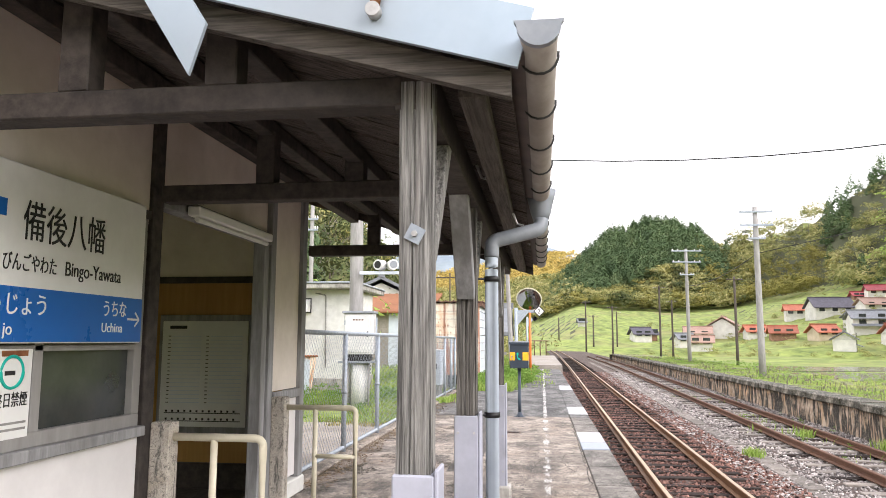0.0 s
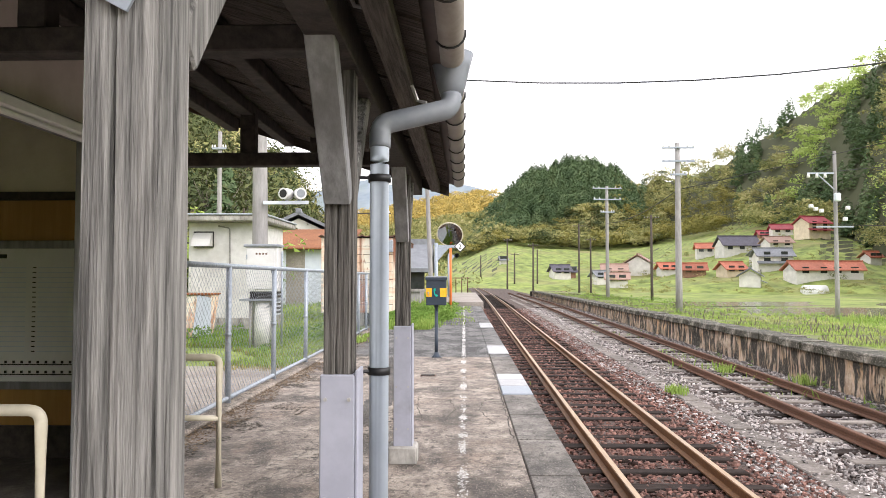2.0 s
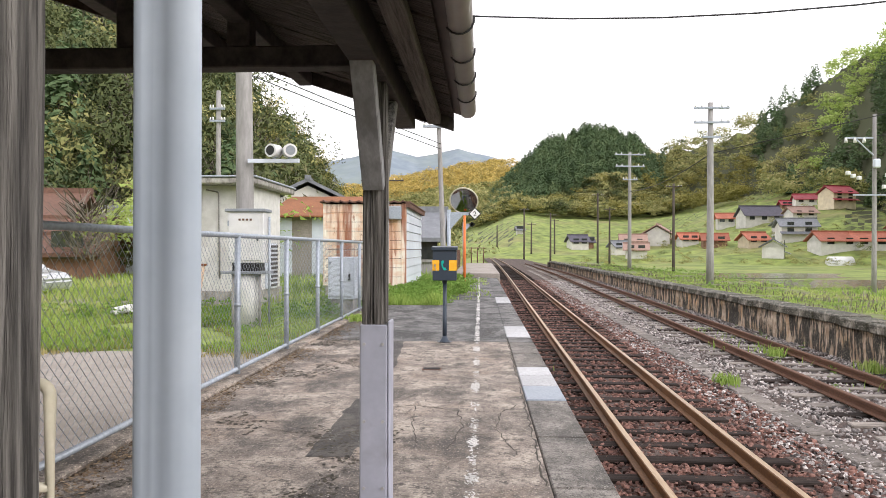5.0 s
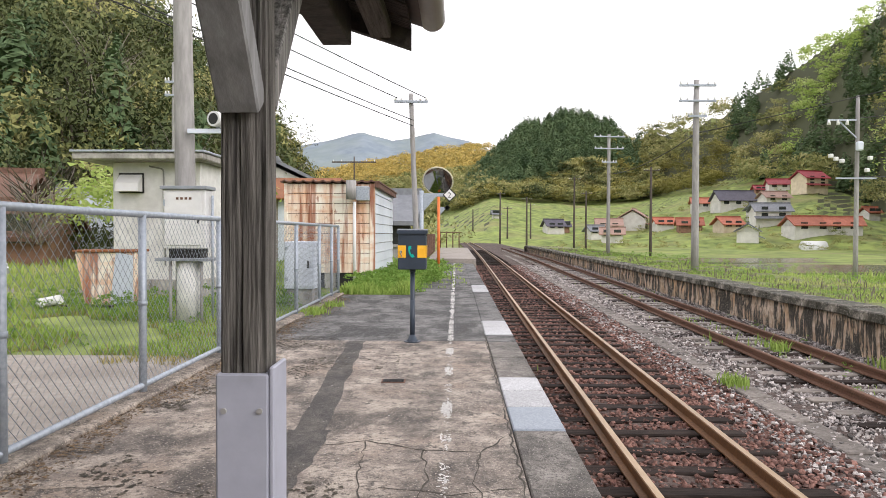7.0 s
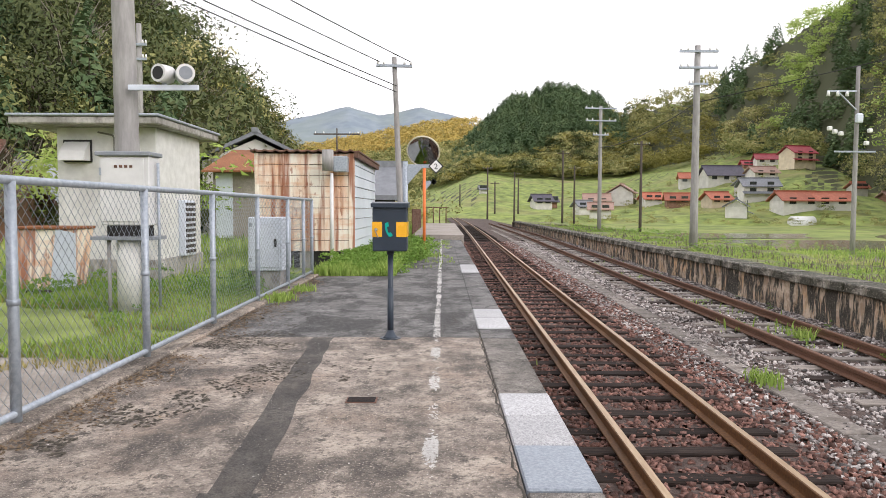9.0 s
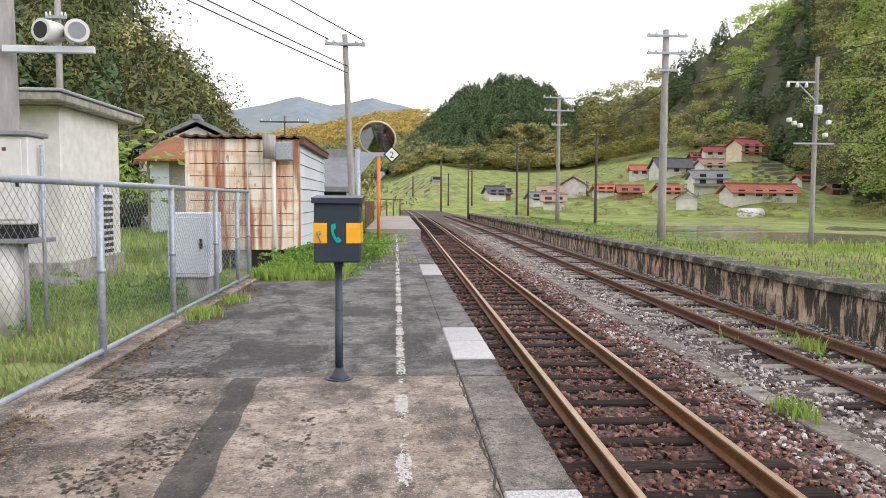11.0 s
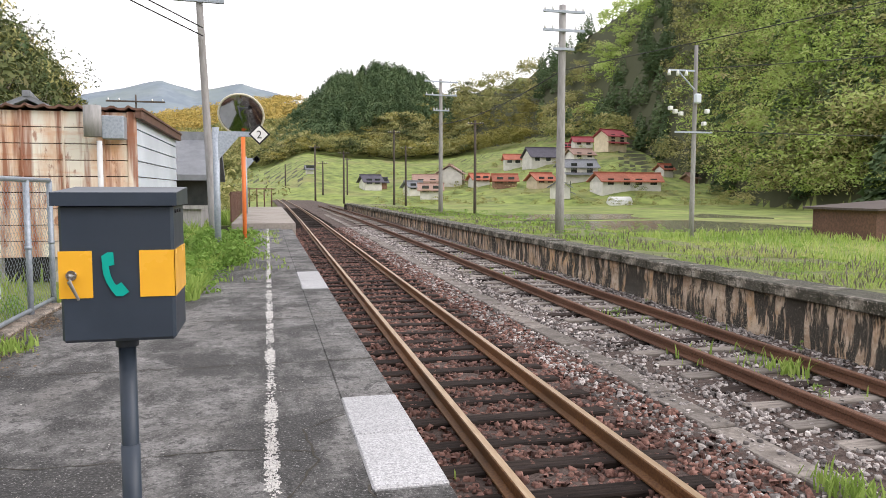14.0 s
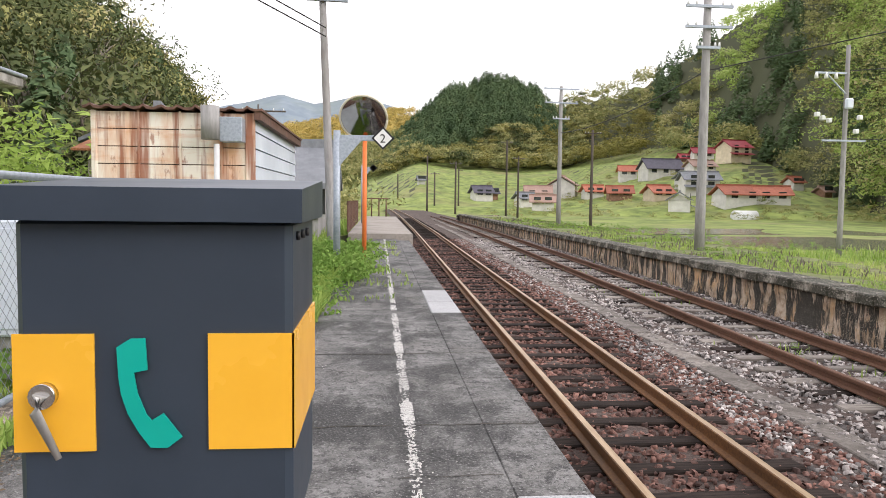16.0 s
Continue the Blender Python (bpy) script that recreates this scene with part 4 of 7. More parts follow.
def relay_cabinet():
    c = thing("relay_cabinet", "light grey relay cabinet on a concrete pedestal", "cabinet")
    x, y = -3.13, 13.8
    part("pedestal", T([(x, y, -0.15), (x, y, 0.72)], 0.15, 20), "hut", c)
    part("shelf", B(x - 0.36, x + 0.32, y - 0.2, y + 0.2, 0.72, 0.76, bevel=0.005), "pipe_dk", c)
    part("gland_plate", B(x - 0.2, x + 0.2, y - 0.14, y + 0.14, 0.76, 0.9), "black", c)
    part("body", B(x - 0.27, x + 0.27, y - 0.15, y + 0.15, 0.88, 1.63, bevel=0.01), "cabinet", c)
    part("lid", B(x - 0.3, x + 0.3, y - 0.19, y + 0.17, 1.63, 1.675, bevel=0.008), "pipe_dk", c)
    part("door", B(x - 0.25, x + 0.22, y - 0.163, y - 0.15, 0.92, 1.6, bevel=0.005), "cabinet", c)
    for k in range(4):
        part("mark", B(x - 0.1 + k * 0.055, x - 0.068 + k * 0.055, y - 0.167, y - 0.162, 1.5, 1.53), "brown_trim", c)
    part("side_pipe", T([(x + 0.31, y, -0.15), (x + 0.31, y, 1.56)], 0.017, 8), "galv", c)
    for dx in (-0.2, 0.2):
        part("leg", T([(x + dx, y - 0.1, -0.15), (x + dx, y - 0.1, 0.72)], 0.022, 8), "pole", c)
    part("hinge", B(x - 0.262, x - 0.24, y - 0.172, y - 0.163, 1.42, 1.5), "galv", c)
    part("latch", B(x + 0.17, x + 0.195, y - 0.175, y - 0.163, 1.2, 1.3), "black", c)


relay_cabinet()


def white_cabinet():
    c = thing("low_cabinet", "pale blue metal cabinet behind the fence", "cabinet")
    x0, x1, y0, y1 = -2.32, -1.86, 15.6, 16.2
    part("body", B(x0, x1, y0, y1, 0.22, 0.95, bevel=0.012), "cabinet_blue", c)
    part("base", B(x0 + 0.04, x1 - 0.04, y0 + 0.05, y1 - 0.05, -0.15, 0.22), "slab", c)
    part("door", B(x0 + 0.03, x1 - 0.03, y0 - 0.012, y0, 0.27, 0.9, bevel=0.004), "cabinet_blue", c)
    for z in (0.35, 0.82):
        part("hinge", B(x0 + 0.02, x0 + 0.06, y0 - 0.02, y0 - 0.01, z, z + 0.05), "galv", c)
    part("handle", B(x1 - 0.1, x1 - 0.07, y0 - 0.025, y0 - 0.012, 0.55, 0.66), "black", c)


white_cabinet()


def container():
    c = thing("storage_shed", "storage shed with rust-streaked front siding and white side siding", "shed")
    x0, x1, y0, y1, z0, z1 = -3.4, -1.46, 20.3, 24.8, 0.22, 2.16
    part("core", B(x0 + 0.03, x1 - 0.03, y0 + 0.03, y1 - 0.03, z0, z1 - 0.02), "brown_trim", c)
    n = 9
    dz = (z1 - z0) / n
    for k in range(n):
        za, zb = z0 + k * dz, z0 + (k + 1) * dz - 0.012
        part("siding_board", prism(bmesh.new(), [(x0 + 0.05, za), (x1 - 0.09, za), (x1 - 0.09, zb), (x0 + 0.05, zb)], y0 - 0.012 + 0.0, y0 + 0.03), "rusty_panel", c)
        bm = bmesh.new()
        vs = [(x1 + 0.018, za), (x1 - 0.03, za), (x1 - 0.03, zb), (x1 + 0.002, zb)]
        prism(bm, vs, y0 + 0.02, y1)
        part("siding_board", bm, "white_panel", c)
    for x in (x0 + 0.02, x0 + 0.55, x0 + 1.05, x0 + 1.55):
        part("rib", B(x - 0.012, x + 0.012, y0 - 0.03, y0 - 0.012, z0, z1), "rusty_panel", c)
    part("corner_trim", B(x1 - 0.1, x1 + 0.02, y0 - 0.03, y0 + 0.02, z0, z1, bevel=0.006), "rusty_panel", c)
    part("edge_trim", B(x0 - 0.02, x0 + 0.05, y0 - 0.025, y0 + 0.02, z0, z1, bevel=0.006), "rusty_panel", c)
    bm = bmesh.new()
    xs = np.linspace(x0 - 0.08, x1 + 0.12, 49)
    pts = [(x, z1 + 0.04 + 0.025 * math.cos((x - x0) * 2 * math.pi / 0.42) ** 8 * 1.6) for x in xs]
    prism(bm, pts + [(x, z - 0.03) for x, z in pts[::-1]], y0 - 0.12, y1 + 0.12)
    part("roof", bm, "brown_trim", c, "ribbed brown metal roof")
    part("fascia", B(x1 + 0.02, x1 + 0.1, y0 - 0.1, y1 + 0.1, z1 - 0.09, z1 + 0.02), "brown_trim", c)
    for x in (x0 + 0.15, (x0 + x1) / 2, x1 - 0.15):
        for y in (y0 + 0.15, y1 - 0.15):
            part("foot", B(x - 0.12, x + 0.12, y - 0.12, y + 0.12, -0.2, z0, bevel=0.01), "slab", c)
    part("skirt", B(x0 + 0.06, x1 - 0.06, y0 + 0.04, y0 + 0.07, -0.1, z0), "black", c)
    m = thing("meter_post", "grey meter box on a slim white post", "meter")
    part("post", T([(-1.85, y0 - 0.3, -0.15), (-1.85, y0 - 0.3, 1.75)], 0.035, 10), "cabinet", m)
    part("drum", T([(-1.92, y0 - 0.32, 1.8), (-1.92, y0 - 0.32, 2.2)], 0.11, 18), "pole", m, "grey cylindrical cover")
    part("meter_box", B(-1.82, -1.55, y0 - 0.3, y0 - 0.05, 1.78, 2.08, bevel=0.01), "galv", m)


container()


def phone_box():
    p = thing("track_phone", "dark slate trackside telephone box on a steel post", "telephone box")
    x, y = -0.117, 11.72
    w, d, z0, z1 = 0.139, 0.16, 0.726, 1.085
    yf = y - 0.094
    body = part("body", B(x - w, x + w, yf, yf + 2 * d * 0.75, z0, z1, bevel=0.008), "box", p)
    bm = prism(bmesh.new(), [(yf - 0.02, z1 - 0.004), (yf - 0.02, z1 + 0.03), (yf + 0.25, z1 + 0.045), (yf + 0.25, z1 - 0.004)], x - w - 0.012, x + w + 0.012)
    bmesh.ops.transform(bm, matrix=Matrix(((0, 1, 0, 0), (1, 0, 0, 0), (0, 0, 1, 0), (0, 0, 0, 1))), verts=bm.verts[:])
    bmesh.ops.recalc_face_normals(bm, faces=bm.faces[:])
    part("lid", bm, "box", p)
    za, zb = 0.843, 0.965
    part("yellow_panel", B(x - w - 0.002, x - w + 0.078, yf - 0.003, yf, za, zb), "yellow", p, "yellow reflective film")
    part("yellow_panel", B(x + w - 0.086, x + w + 0.002, yf - 0.003, yf, za, zb), "yellow", p, "yellow reflective film")
    part("yellow_panel", B(x + w, x + w + 0.003, yf - 0.003, yf + 0.236, za, zb), "yellow", p, "yellow reflective film")
    # handset sign: two caps and a bent grip
    u = 0.122 / 300
    hx, hz = x - 0.022, zb

    def q(px, pz):
        return (hx + (px - 350) * u * 0.92, yf - 0.003, hz - (pz - 447) * u)

    shape = bmesh.new()
    for pts in (((308, 480), (345, 458), (352, 545), (330, 560), (312, 560)), ((345, 458), (384, 457), (389, 538), (352, 545)), ((312, 560), (330, 560), (352, 545), (362, 600), (384, 652), (398, 668), (440, 740), (395, 738), (365, 700), (335, 650), (318, 600)), ((398, 668), (430, 650), (480, 712), (440, 740))):
        poly(shape, [q(*v) for v in pts], 0.0025)
    part("handset_sign", shape, "green", p, "green handset symbol")
    kn = part("knob", T([(x - w + 0.03, yf - 0.003, za + 0.06), (x - w + 0.03, yf - 0.014, za + 0.06)], 0.013, 16), "chrome", p)
    part("lever", T([(x - w + 0.03, yf - 0.016, za + 0.062), (x - w + 0.026, yf - 0.018, za + 0.045), (x - w + 0.047, yf - 0.016, za - 0.003)], 0.0075, 8, r2=0.0035), "steel", kn, "turning lever")
    part("collar", T([(x, y, z0 - 0.03), (x, y, z0)], 0.03, 16), "box", p)
    part("post", T([(x, y, 0.0), (x, y, z0 - 0.02)], 0.023, 16), "box", p)
    part("sleeve", T([(x, y, 0.02), (x, y, 0.42)], 0.0255, 16), "box", p)
    part("foot", T([(x, y, 0.0), (x, y, 0.02), (x, y, 0.075)], 0.075, 18, r2=0.024), "box", p, "flared foot plate")
    part("flange", T([(x, y, 0.0), (x, y, 0.008)], 0.085, 18), "box", p)
    for k in range(3):
        part("rivet", T([(x + w, yf + 0.04 + k * 0.05, z1 - 0.02), (x + w + 0.004, yf + 0.04 + k * 0.05, z1 - 0.02)], 0.005, 8), "black", p)


phone_box()


# ---- station fittings ----
def words(text, size, at, material, parent, name="lettering", turn=(90, 0, 90), squeeze=1.0):
    cu = bpy.data.curves.new(name, "FONT")
    cu.body, cu.size, cu.extrude = text, size, 0.001
    cu.materials.append(M[material])
    ob = new(name, cu)
    ob.matrix_basis = pose(*at, *turn) @ Matrix.Diagonal((squeeze, 1, 1, 1))
    ob.parent = parent
    return ob


M["peeling"] = weathered("peeling_paint", (0.62, 0.57, 0.5), (0.5, 0.45, 0.4), (0.12, 0.11, 0.1), (0.45, 0.38, 0.3), wall=True, scale=5, stain=0.55, sharp=0.05)


def station_sign():
    s = thing("station_sign", "white station name board with a blue band, on the station wall", "sign")
    x = WALL_X + 0.055
    part("board", B(WALL_X + 0.02, x, 2.22, 3.465, 1.12, 1.745, bevel=0.004), "white", s)
    part("band", B(x, x + 0.002, 2.22, 3.463, 1.125, 1.315), "blue_sign", s, "blue band")
    words("備後八幡", 0.155, (x + 0.002, 2.66, 1.495), "black", s, squeeze=0.8)
    words("びんごやわた", 0.07, (x + 0.002, 2.575, 1.375), "black", s, squeeze=0.68)
    words("Bingo-Yawata", 0.078, (x + 0.002, 2.905, 1.375), "black", s, squeeze=0.88)
    words("うちな", 0.075, (x + 0.003, 3.16, 1.235), "white", s, squeeze=0.8)
    words("Uchina", 0.055, (x + 0.003, 3.16, 1.165), "white", s)
    words("うじょう", 0.085, (x + 0.003, 2.52, 1.225), "white", s, squeeze=0.9)
    words("jo", 0.06, (x + 0.003, 2.6, 1.15), "white", s)
    a = bmesh.new()
    box(a, x + 0.002, x + 0.004, 3.35, 3.44, 1.218, 1.227)
    for sg in (-1, 1):
        box(a, 0, 0.002, -0.045, 0, -0.004, 0.004, m=Matrix.Translation((x + 0.002, 3.442, 1.2225)) @ Matrix.Rotation(radians(42 * sg), 4, "X"))
    part("arrow", a, "white", s)
    mark = bmesh.new()
    box(mark, x, x + 0.003, 2.5, 2.58, 1.55, 1.61, bevel=0.001)
    part("emblem", mark, "blue_sign", s, "blue emblem")


station_sign()


def office_window():
    w = thing("window_1", "aluminium sliding window of the station office with a poster", "window", kind="structure")
    x = WALL_X
    for y0, y1, z0, z1 in ((1.3, 3.56, 0.745, 0.8), (1.3, 3.56, 1.64, 1.7), (1.3, 1.36, 0.8, 1.64), (3.5, 3.56, 0.8, 1.64), (2.83, 2.88, 0.8, 1.64), (2.05, 2.1, 0.8, 1.64), (1.36, 3.5, 1.09, 1.115)):
        part("window_frame", B(x - 0.05, x + 0.012, y0, y1, z0, z1, bevel=0.003), "pole", w)
    for y0, y1 in ((1.36, 2.05), (2.1, 2.83), (2.88, 3.5)):
        part("pane", B(x - 0.028, x - 0.022, y0, y1, 0.8, 1.64), "dark_glass", w)
    p = thing("smoking_notice", "white no-smoking notice on the office window", "notice")
    part("sheet", B(x + 0.013, x + 0.016, 2.58, 2.815, 0.79, 1.1), "white", p)
    ring = T([(x + 0.017, 2.715 + 0.055 * math.cos(a), 1.02 + 0.055 * math.sin(a)) for a in np.linspace(0, 2 * math.pi, 25)], 0.006, 5)
    part("ring", ring, "green", p, "green ring")
    part("bar", B(x + 0.016, x + 0.018, 2.68, 2.73, 1.01, 1.025), "black", p)
    part("roof_mark", B(x + 0.016, x + 0.018, 2.66, 2.79, 1.075, 1.095), "rust", p, "red mark")
    words("終日禁煙", 0.055, (x + 0.018, 2.635, 0.905), "black", p, squeeze=0.75)
    for k in range(2):
        part("text_bar", B(x + 0.016, x + 0.018, 2.63, 2.8, 0.84 - k * 0.022, 0.848 - k * 0.022), "pole", p)


office_window()


def notice_boards():
    for x0, x1, z0, z1, rows in ((-2.73, -2.03, 0.47, 1.28, 18), (-3.35, -2.86, 0.76, 1.5, 12)):
        b = thing("timetable", "framed printed timetable on the waiting room wall", "notice board", group="waiting room boards")
        part("backing", B(x0 - 0.03, x1 + 0.03, 5.83, 5.858, z0 - 0.05, z1 + 0.05, bevel=0.004), "timber_grey", b)
        part("sheet", B(x0, x1, 5.825, 5.83, z0, z1), "white", b)
        w = x1 - x0
        for k in range(rows):
            z = z1 - 0.12 - k * (z1 - z0 - 0.27) / rows
            for xa, xb in ((x0 + 0.05, x0 + 0.07), (x0 + 0.08, x0 + w * 0.46), (x0 + w * 0.52, x0 + w * 0.55), (x0 + w * 0.57, x1 - 0.04)):
                part("text_bar", B(xa, xb, 5.822, 5.825, z, z + 0.006), "cabinet_blue" if xb - xa > 0.05 else "black", b)
        part("heading", B(x0 + 0.06, x0 + 0.2, 5.822, 5.825, z1 - 0.06, z1 - 0.035), "black", b)
        for z in (z0 + 0.04, z0 + 0.1):
            part("route_line", B(x0 + 0.04, x1 - 0.04, 5.822, 5.825, z, z + 0.006), "black", b)
            for q in range(12):
                part("tick", B(x0 + 0.05 + q * (w - 0.1) / 12, x0 + 0.065 + q * (w - 0.1) / 12, 5.822, 5.825, z + 0.01, z + 0.026), "black", b)


notice_boards()


def tube_lamp():
    l = thing("fluorescent_lamp", "unlit white fluorescent batten over the doorway", "lamp")
    part("housing", B(WALL_X + 0.03, WALL_X + 0.1, 3.9, 4.95, 1.775, 1.825, bevel=0.006), "white", l)
    part("tube", T([(WALL_X + 0.07, 3.93, 1.76), (WALL_X + 0.07, 4.92, 1.76)], 0.014, 10), "white", l)


tube_lamp()


def handrail(y, x0, x1, low):
    h = thing("handrail", "cream painted tubular handrail beside the doorway", "handrail", group="doorway rails")
    part("frame", T(rounded([(x0, y, 0.68), (x1, y, 0.68), (x1, y, -0.02)], 0.045), 0.019, 12), "cream_pipe", h)
    part("upright", T([(x0 + 0.2, y, 0.0), (x0 + 0.2, y, 0.68)], 0.017, 10), "cream_pipe", h)
    part("lower_bar", T([(x0 + 0.2, y, low), (x1, y, low)], 0.015, 10), "cream_pipe", h)
    g = part("stub_post", B(x0 - 0.1, x0, y - 0.045, y + 0.045, 0.0, 0.75, bevel=0.006), "peeling", h, "peeling white painted timber stub")


handrail(3.7, -1.5, -1.06, 0.26)
handrail(5.27, -1.5, -1.02, 0.36)


def main_roof_edge():
    """The lower roof of the office wing beside the canopy: dark eaves boards and a gutter over the platform."""
    r = thing("roof_office", "dark eaves of the office roof with rafters and a grey gutter", "roof", kind="structure")
    part("soffit", prism(bmesh.new(), [(-1.15, 2.25), (-1.15, 2.28), (-4.3, 3.3), (-4.3, 3.25)], -4.0, 2.02), "brown_trim", r)
    for y in np.arange(-3.6, 2.0, 0.45):
        part("rafter", prism(bmesh.new(), [(-1.12, 2.18), (-1.12, 2.25), (-4.3, 3.25), (-4.3, 3.16)], y, y + 0.05), "timber_dark", r)
    part("wall_plate", B(-1.66, -1.56, -4.0, 2.1, 2.02, 2.14), "timber_grey", r)
    bm = bmesh.new()
    poly(bm, [(-0.88, 1.97, 2.2), (-0.76, 1.97, 2.2), (-0.572, 1.97, 1.902), (-0.612, 1.97, 1.772)], 0.012)
    part("gable_sheet", bm, "flash", r, "pale blue pointed metal edge")


main_roof_edge()


# ---- line markings, cracks and patches ----
def painted_line():
    """Old paint worn into islands, thinner where people step and frayed at its edges."""
    cy, cx = 0.009, 0.0055
    V = []
    for y in np.arange(-1.0, 31.2, cy):
        thin = -0.16 if y > 11.8 else 0.1
        long = noise.noise((0.0, y * 2.3, 3.0)) + 0.6 * noise.noise((0.0, y * 6.0, 9.0))
        for x in np.arange(-0.036, 0.0321, cx):
            fray = 0.5 * (abs(x) / 0.034) ** 3
            if long + 0.75 * noise.noise((x * 60, y * 38, 5.0)) + 0.4 * noise.noise((x * 160, y * 110, 1.0)) > thin + fray:
                a, b, c, d = rnd.uniform(-0.0022, 0.0022, 4)
                x0, z = LINE_X + x, 0.0016
                V += [(x0 + a, y + b, z), (x0 + cx + c, y + d, z), (x0 + cx + b, y + cy + a, z), (x0 + d, y + cy + c, z)]
    ob = bulk("platform_line", V, np.arange(len(V)).reshape(-1, 4), "line", "worn white painted line along the platform", "marking")
    ob["kind"] = "structure"


painted_line()


def crack(pts, width, parent, depth=0.0016):
    """A jagged dark crack along the points."""
    pts = [Vector((*p, 0)) for p in pts]
    fine = []
    for a, b in zip(pts, pts[1:]):
        n = max(2, int((b - a).length / 0.06))
        fine += [a.lerp(b, k / n) + Vector((random.uniform(-1, 1), random.uniform(-1, 1), 0)) * 0.012 for k in range(n)]
    fine.append(pts[-1])
    bm = bmesh.new()
    prev = None
    for i, p in enumerate(fine):
        d = (fine[min(i + 1, len(fine) - 1)] - fine[max(i - 1, 0)]).normalized()
        side = Vector((-d.y, d.x, 0)) * width * random.uniform(0.12, 0.6)
        cur = (bm.verts.new((p.x - side.x, p.y - side.y, depth)), bm.verts.new((p.x + side.x, p.y + side.y, depth)))
        if prev:
            bm.faces.new((prev[0], prev[1], cur[1], cur[0]))
        prev = cur
    bmesh.ops.recalc_face_normals(bm, faces=bm.faces[:])
    return part("crack", bm, "crack", parent)


M["crack"] = mk("crack_dirt", (0.04, 0.035, 0.028), (0.085, 0.075, 0.06), 30, 0.95, 0.2)


def platform_wear():
    w = thing("platform_cracks", "dark cracks, joints and mended strips in the platform concrete", "cracks", kind="structure")
    for pts, wd in (
        (((-0.6, 8.35), (-0.4, 8.1), (-0.15, 8.2), (0.15, 8.05), (0.45, 8.02), (0.58, 8.3)), 0.012),
        (((-0.15, 8.2), (-0.12, 7.7), (-0.05, 7.2)), 0.008),
        (((0.15, 8.05), (0.2, 7.6), (0.12, 7.1)), 0.009),
        (((0.43, 8.0), (0.4, 7.55), (0.5, 7.0)), 0.008),
        (((0.0, 7.5), (0.3, 7.42), (0.58, 7.5)), 0.007),
        (((-1.7, 11.78), (-0.6, 11.8), (0.62, 11.75)), 0.007),
        (((-1.5, 15.5), (-0.5, 15.5), (0.62, 15.6)), 0.007),
        (((-0.3, 16.85), (0.62, 16.85)), 0.006),
        (((-1.5, 14.42), (-0.4, 14.38), (0.9, 14.4)), 0.014),
        (((-0.9, 16.1), (0.0, 16.06), (0.9, 16.1)), 0.016),
        (((-1.4, 12.9), (-0.6, 12.75), (0.1, 12.82), (0.45, 12.7)), 0.009),
        (((-1.1, 13.2), (-0.95, 12.6), (-1.05, 12.1)), 0.008),
        (((0.3, 12.2), (0.45, 12.6), (0.4, 13.0), (0.62, 13.2)), 0.01),
        (((-0.5, 19.0), (0.6, 19.02)), 0.012),
        (((-0.5, 21.6), (0.6, 21.62)), 0.012),
        (((-1.7, 7.4), (-1.0, 7.5), (-0.6, 7.3)), 0.006),
        (((0.1, 13.7), (0.62, 13.72)), 0.006),
        (((-1.0, 4.2), (-0.7, 4.6), (-0.2, 4.5), (0.2, 4.8)), 0.007),
        (((-0.7, 4.6), (-0.8, 5.2), (-0.6, 5.6)), 0.006),
        (((0.61, 6.5), (0.615, 8.5), (0.62, 10.0), (0.625, 12.3)), 0.012),
    ):
        crack(pts, wd, w)
    for a, b, wd in (((-0.68, 11.75), (-0.48, 8.4), 0.085), ((-0.48, 8.4), (-0.5, 6.9), 0.12)):
        bm = bmesh.new()
        n = 40
        prev = None
        for k in range(n + 1):
            u = k / n
            x, y = a[0] + (b[0] - a[0]) * u, a[1] + (b[1] - a[1]) * u
            e0, e1 = wd * (1 + 0.25 * noise.noise((u * 9, 1, wd * 50))), wd * (1 + 0.25 * noise.noise((u * 9, 7, wd * 50)))
            cur = (bm.verts.new((x - e0, y, 0.002)), bm.verts.new((x + e1, y, 0.002)))
            if prev:
                bm.faces.new((prev[0], prev[1], cur[1], cur[0]))
            prev = cur
        bmesh.ops.recalc_face_normals(bm, faces=bm.faces[:])
        part("mended_strip", bm, "tar", w)
    m = thing("drain_cover", "small rusted iron cover in the platform", "drain cover")
    part("plate", B(-0.225, -0.05, 9.69, 9.81, 0.0, 0.006, bevel=0.002), "brown_trim", m)
    for k in range(5):
        part("bar", B(-0.215, -0.06, 9.7 + k * 0.022, 9.708 + k * 0.022, 0.006, 0.009), "black", m)


platform_wear()


# ---- poles, signs and wires ----
def utility_pole(name, x, y, z0, z1, r, arms, label, mat="pole", lean=(0, 0)):
    p = thing(name, label, "utility pole", group="poles along the line")
    zs = np.linspace(z0, z1, 6)
    part("shaft", T([(x + lean[0] * (z - z0), y + lean[1] * (z - z0), z) for z in zs], r, 14, r2=r * 0.7), mat, p)
    for za, w, rot in arms:
        lx = x + lean[0] * (za - z0)
        m = Matrix.Translation((lx, y - r, za)) @ Matrix.Rotation(radians(rot), 4, "Z")
        a = part("crossarm", B(-w / 2, w / 2, -0.03, 0.03, -0.035, 0.035, bevel=0.005, m=m), "galv" if mat == "pole" else mat, p)
        for q in (-0.46, -0.28, 0.28, 0.46):
            bm = bmesh.new()
            tube(bm, [m @ Vector((q * w, 0, 0.03)), m @ Vector((q * w, 0, 0.13))], 0.035, 8, r2=0.02)
            part("insulator", bm, "white", a)
    return p


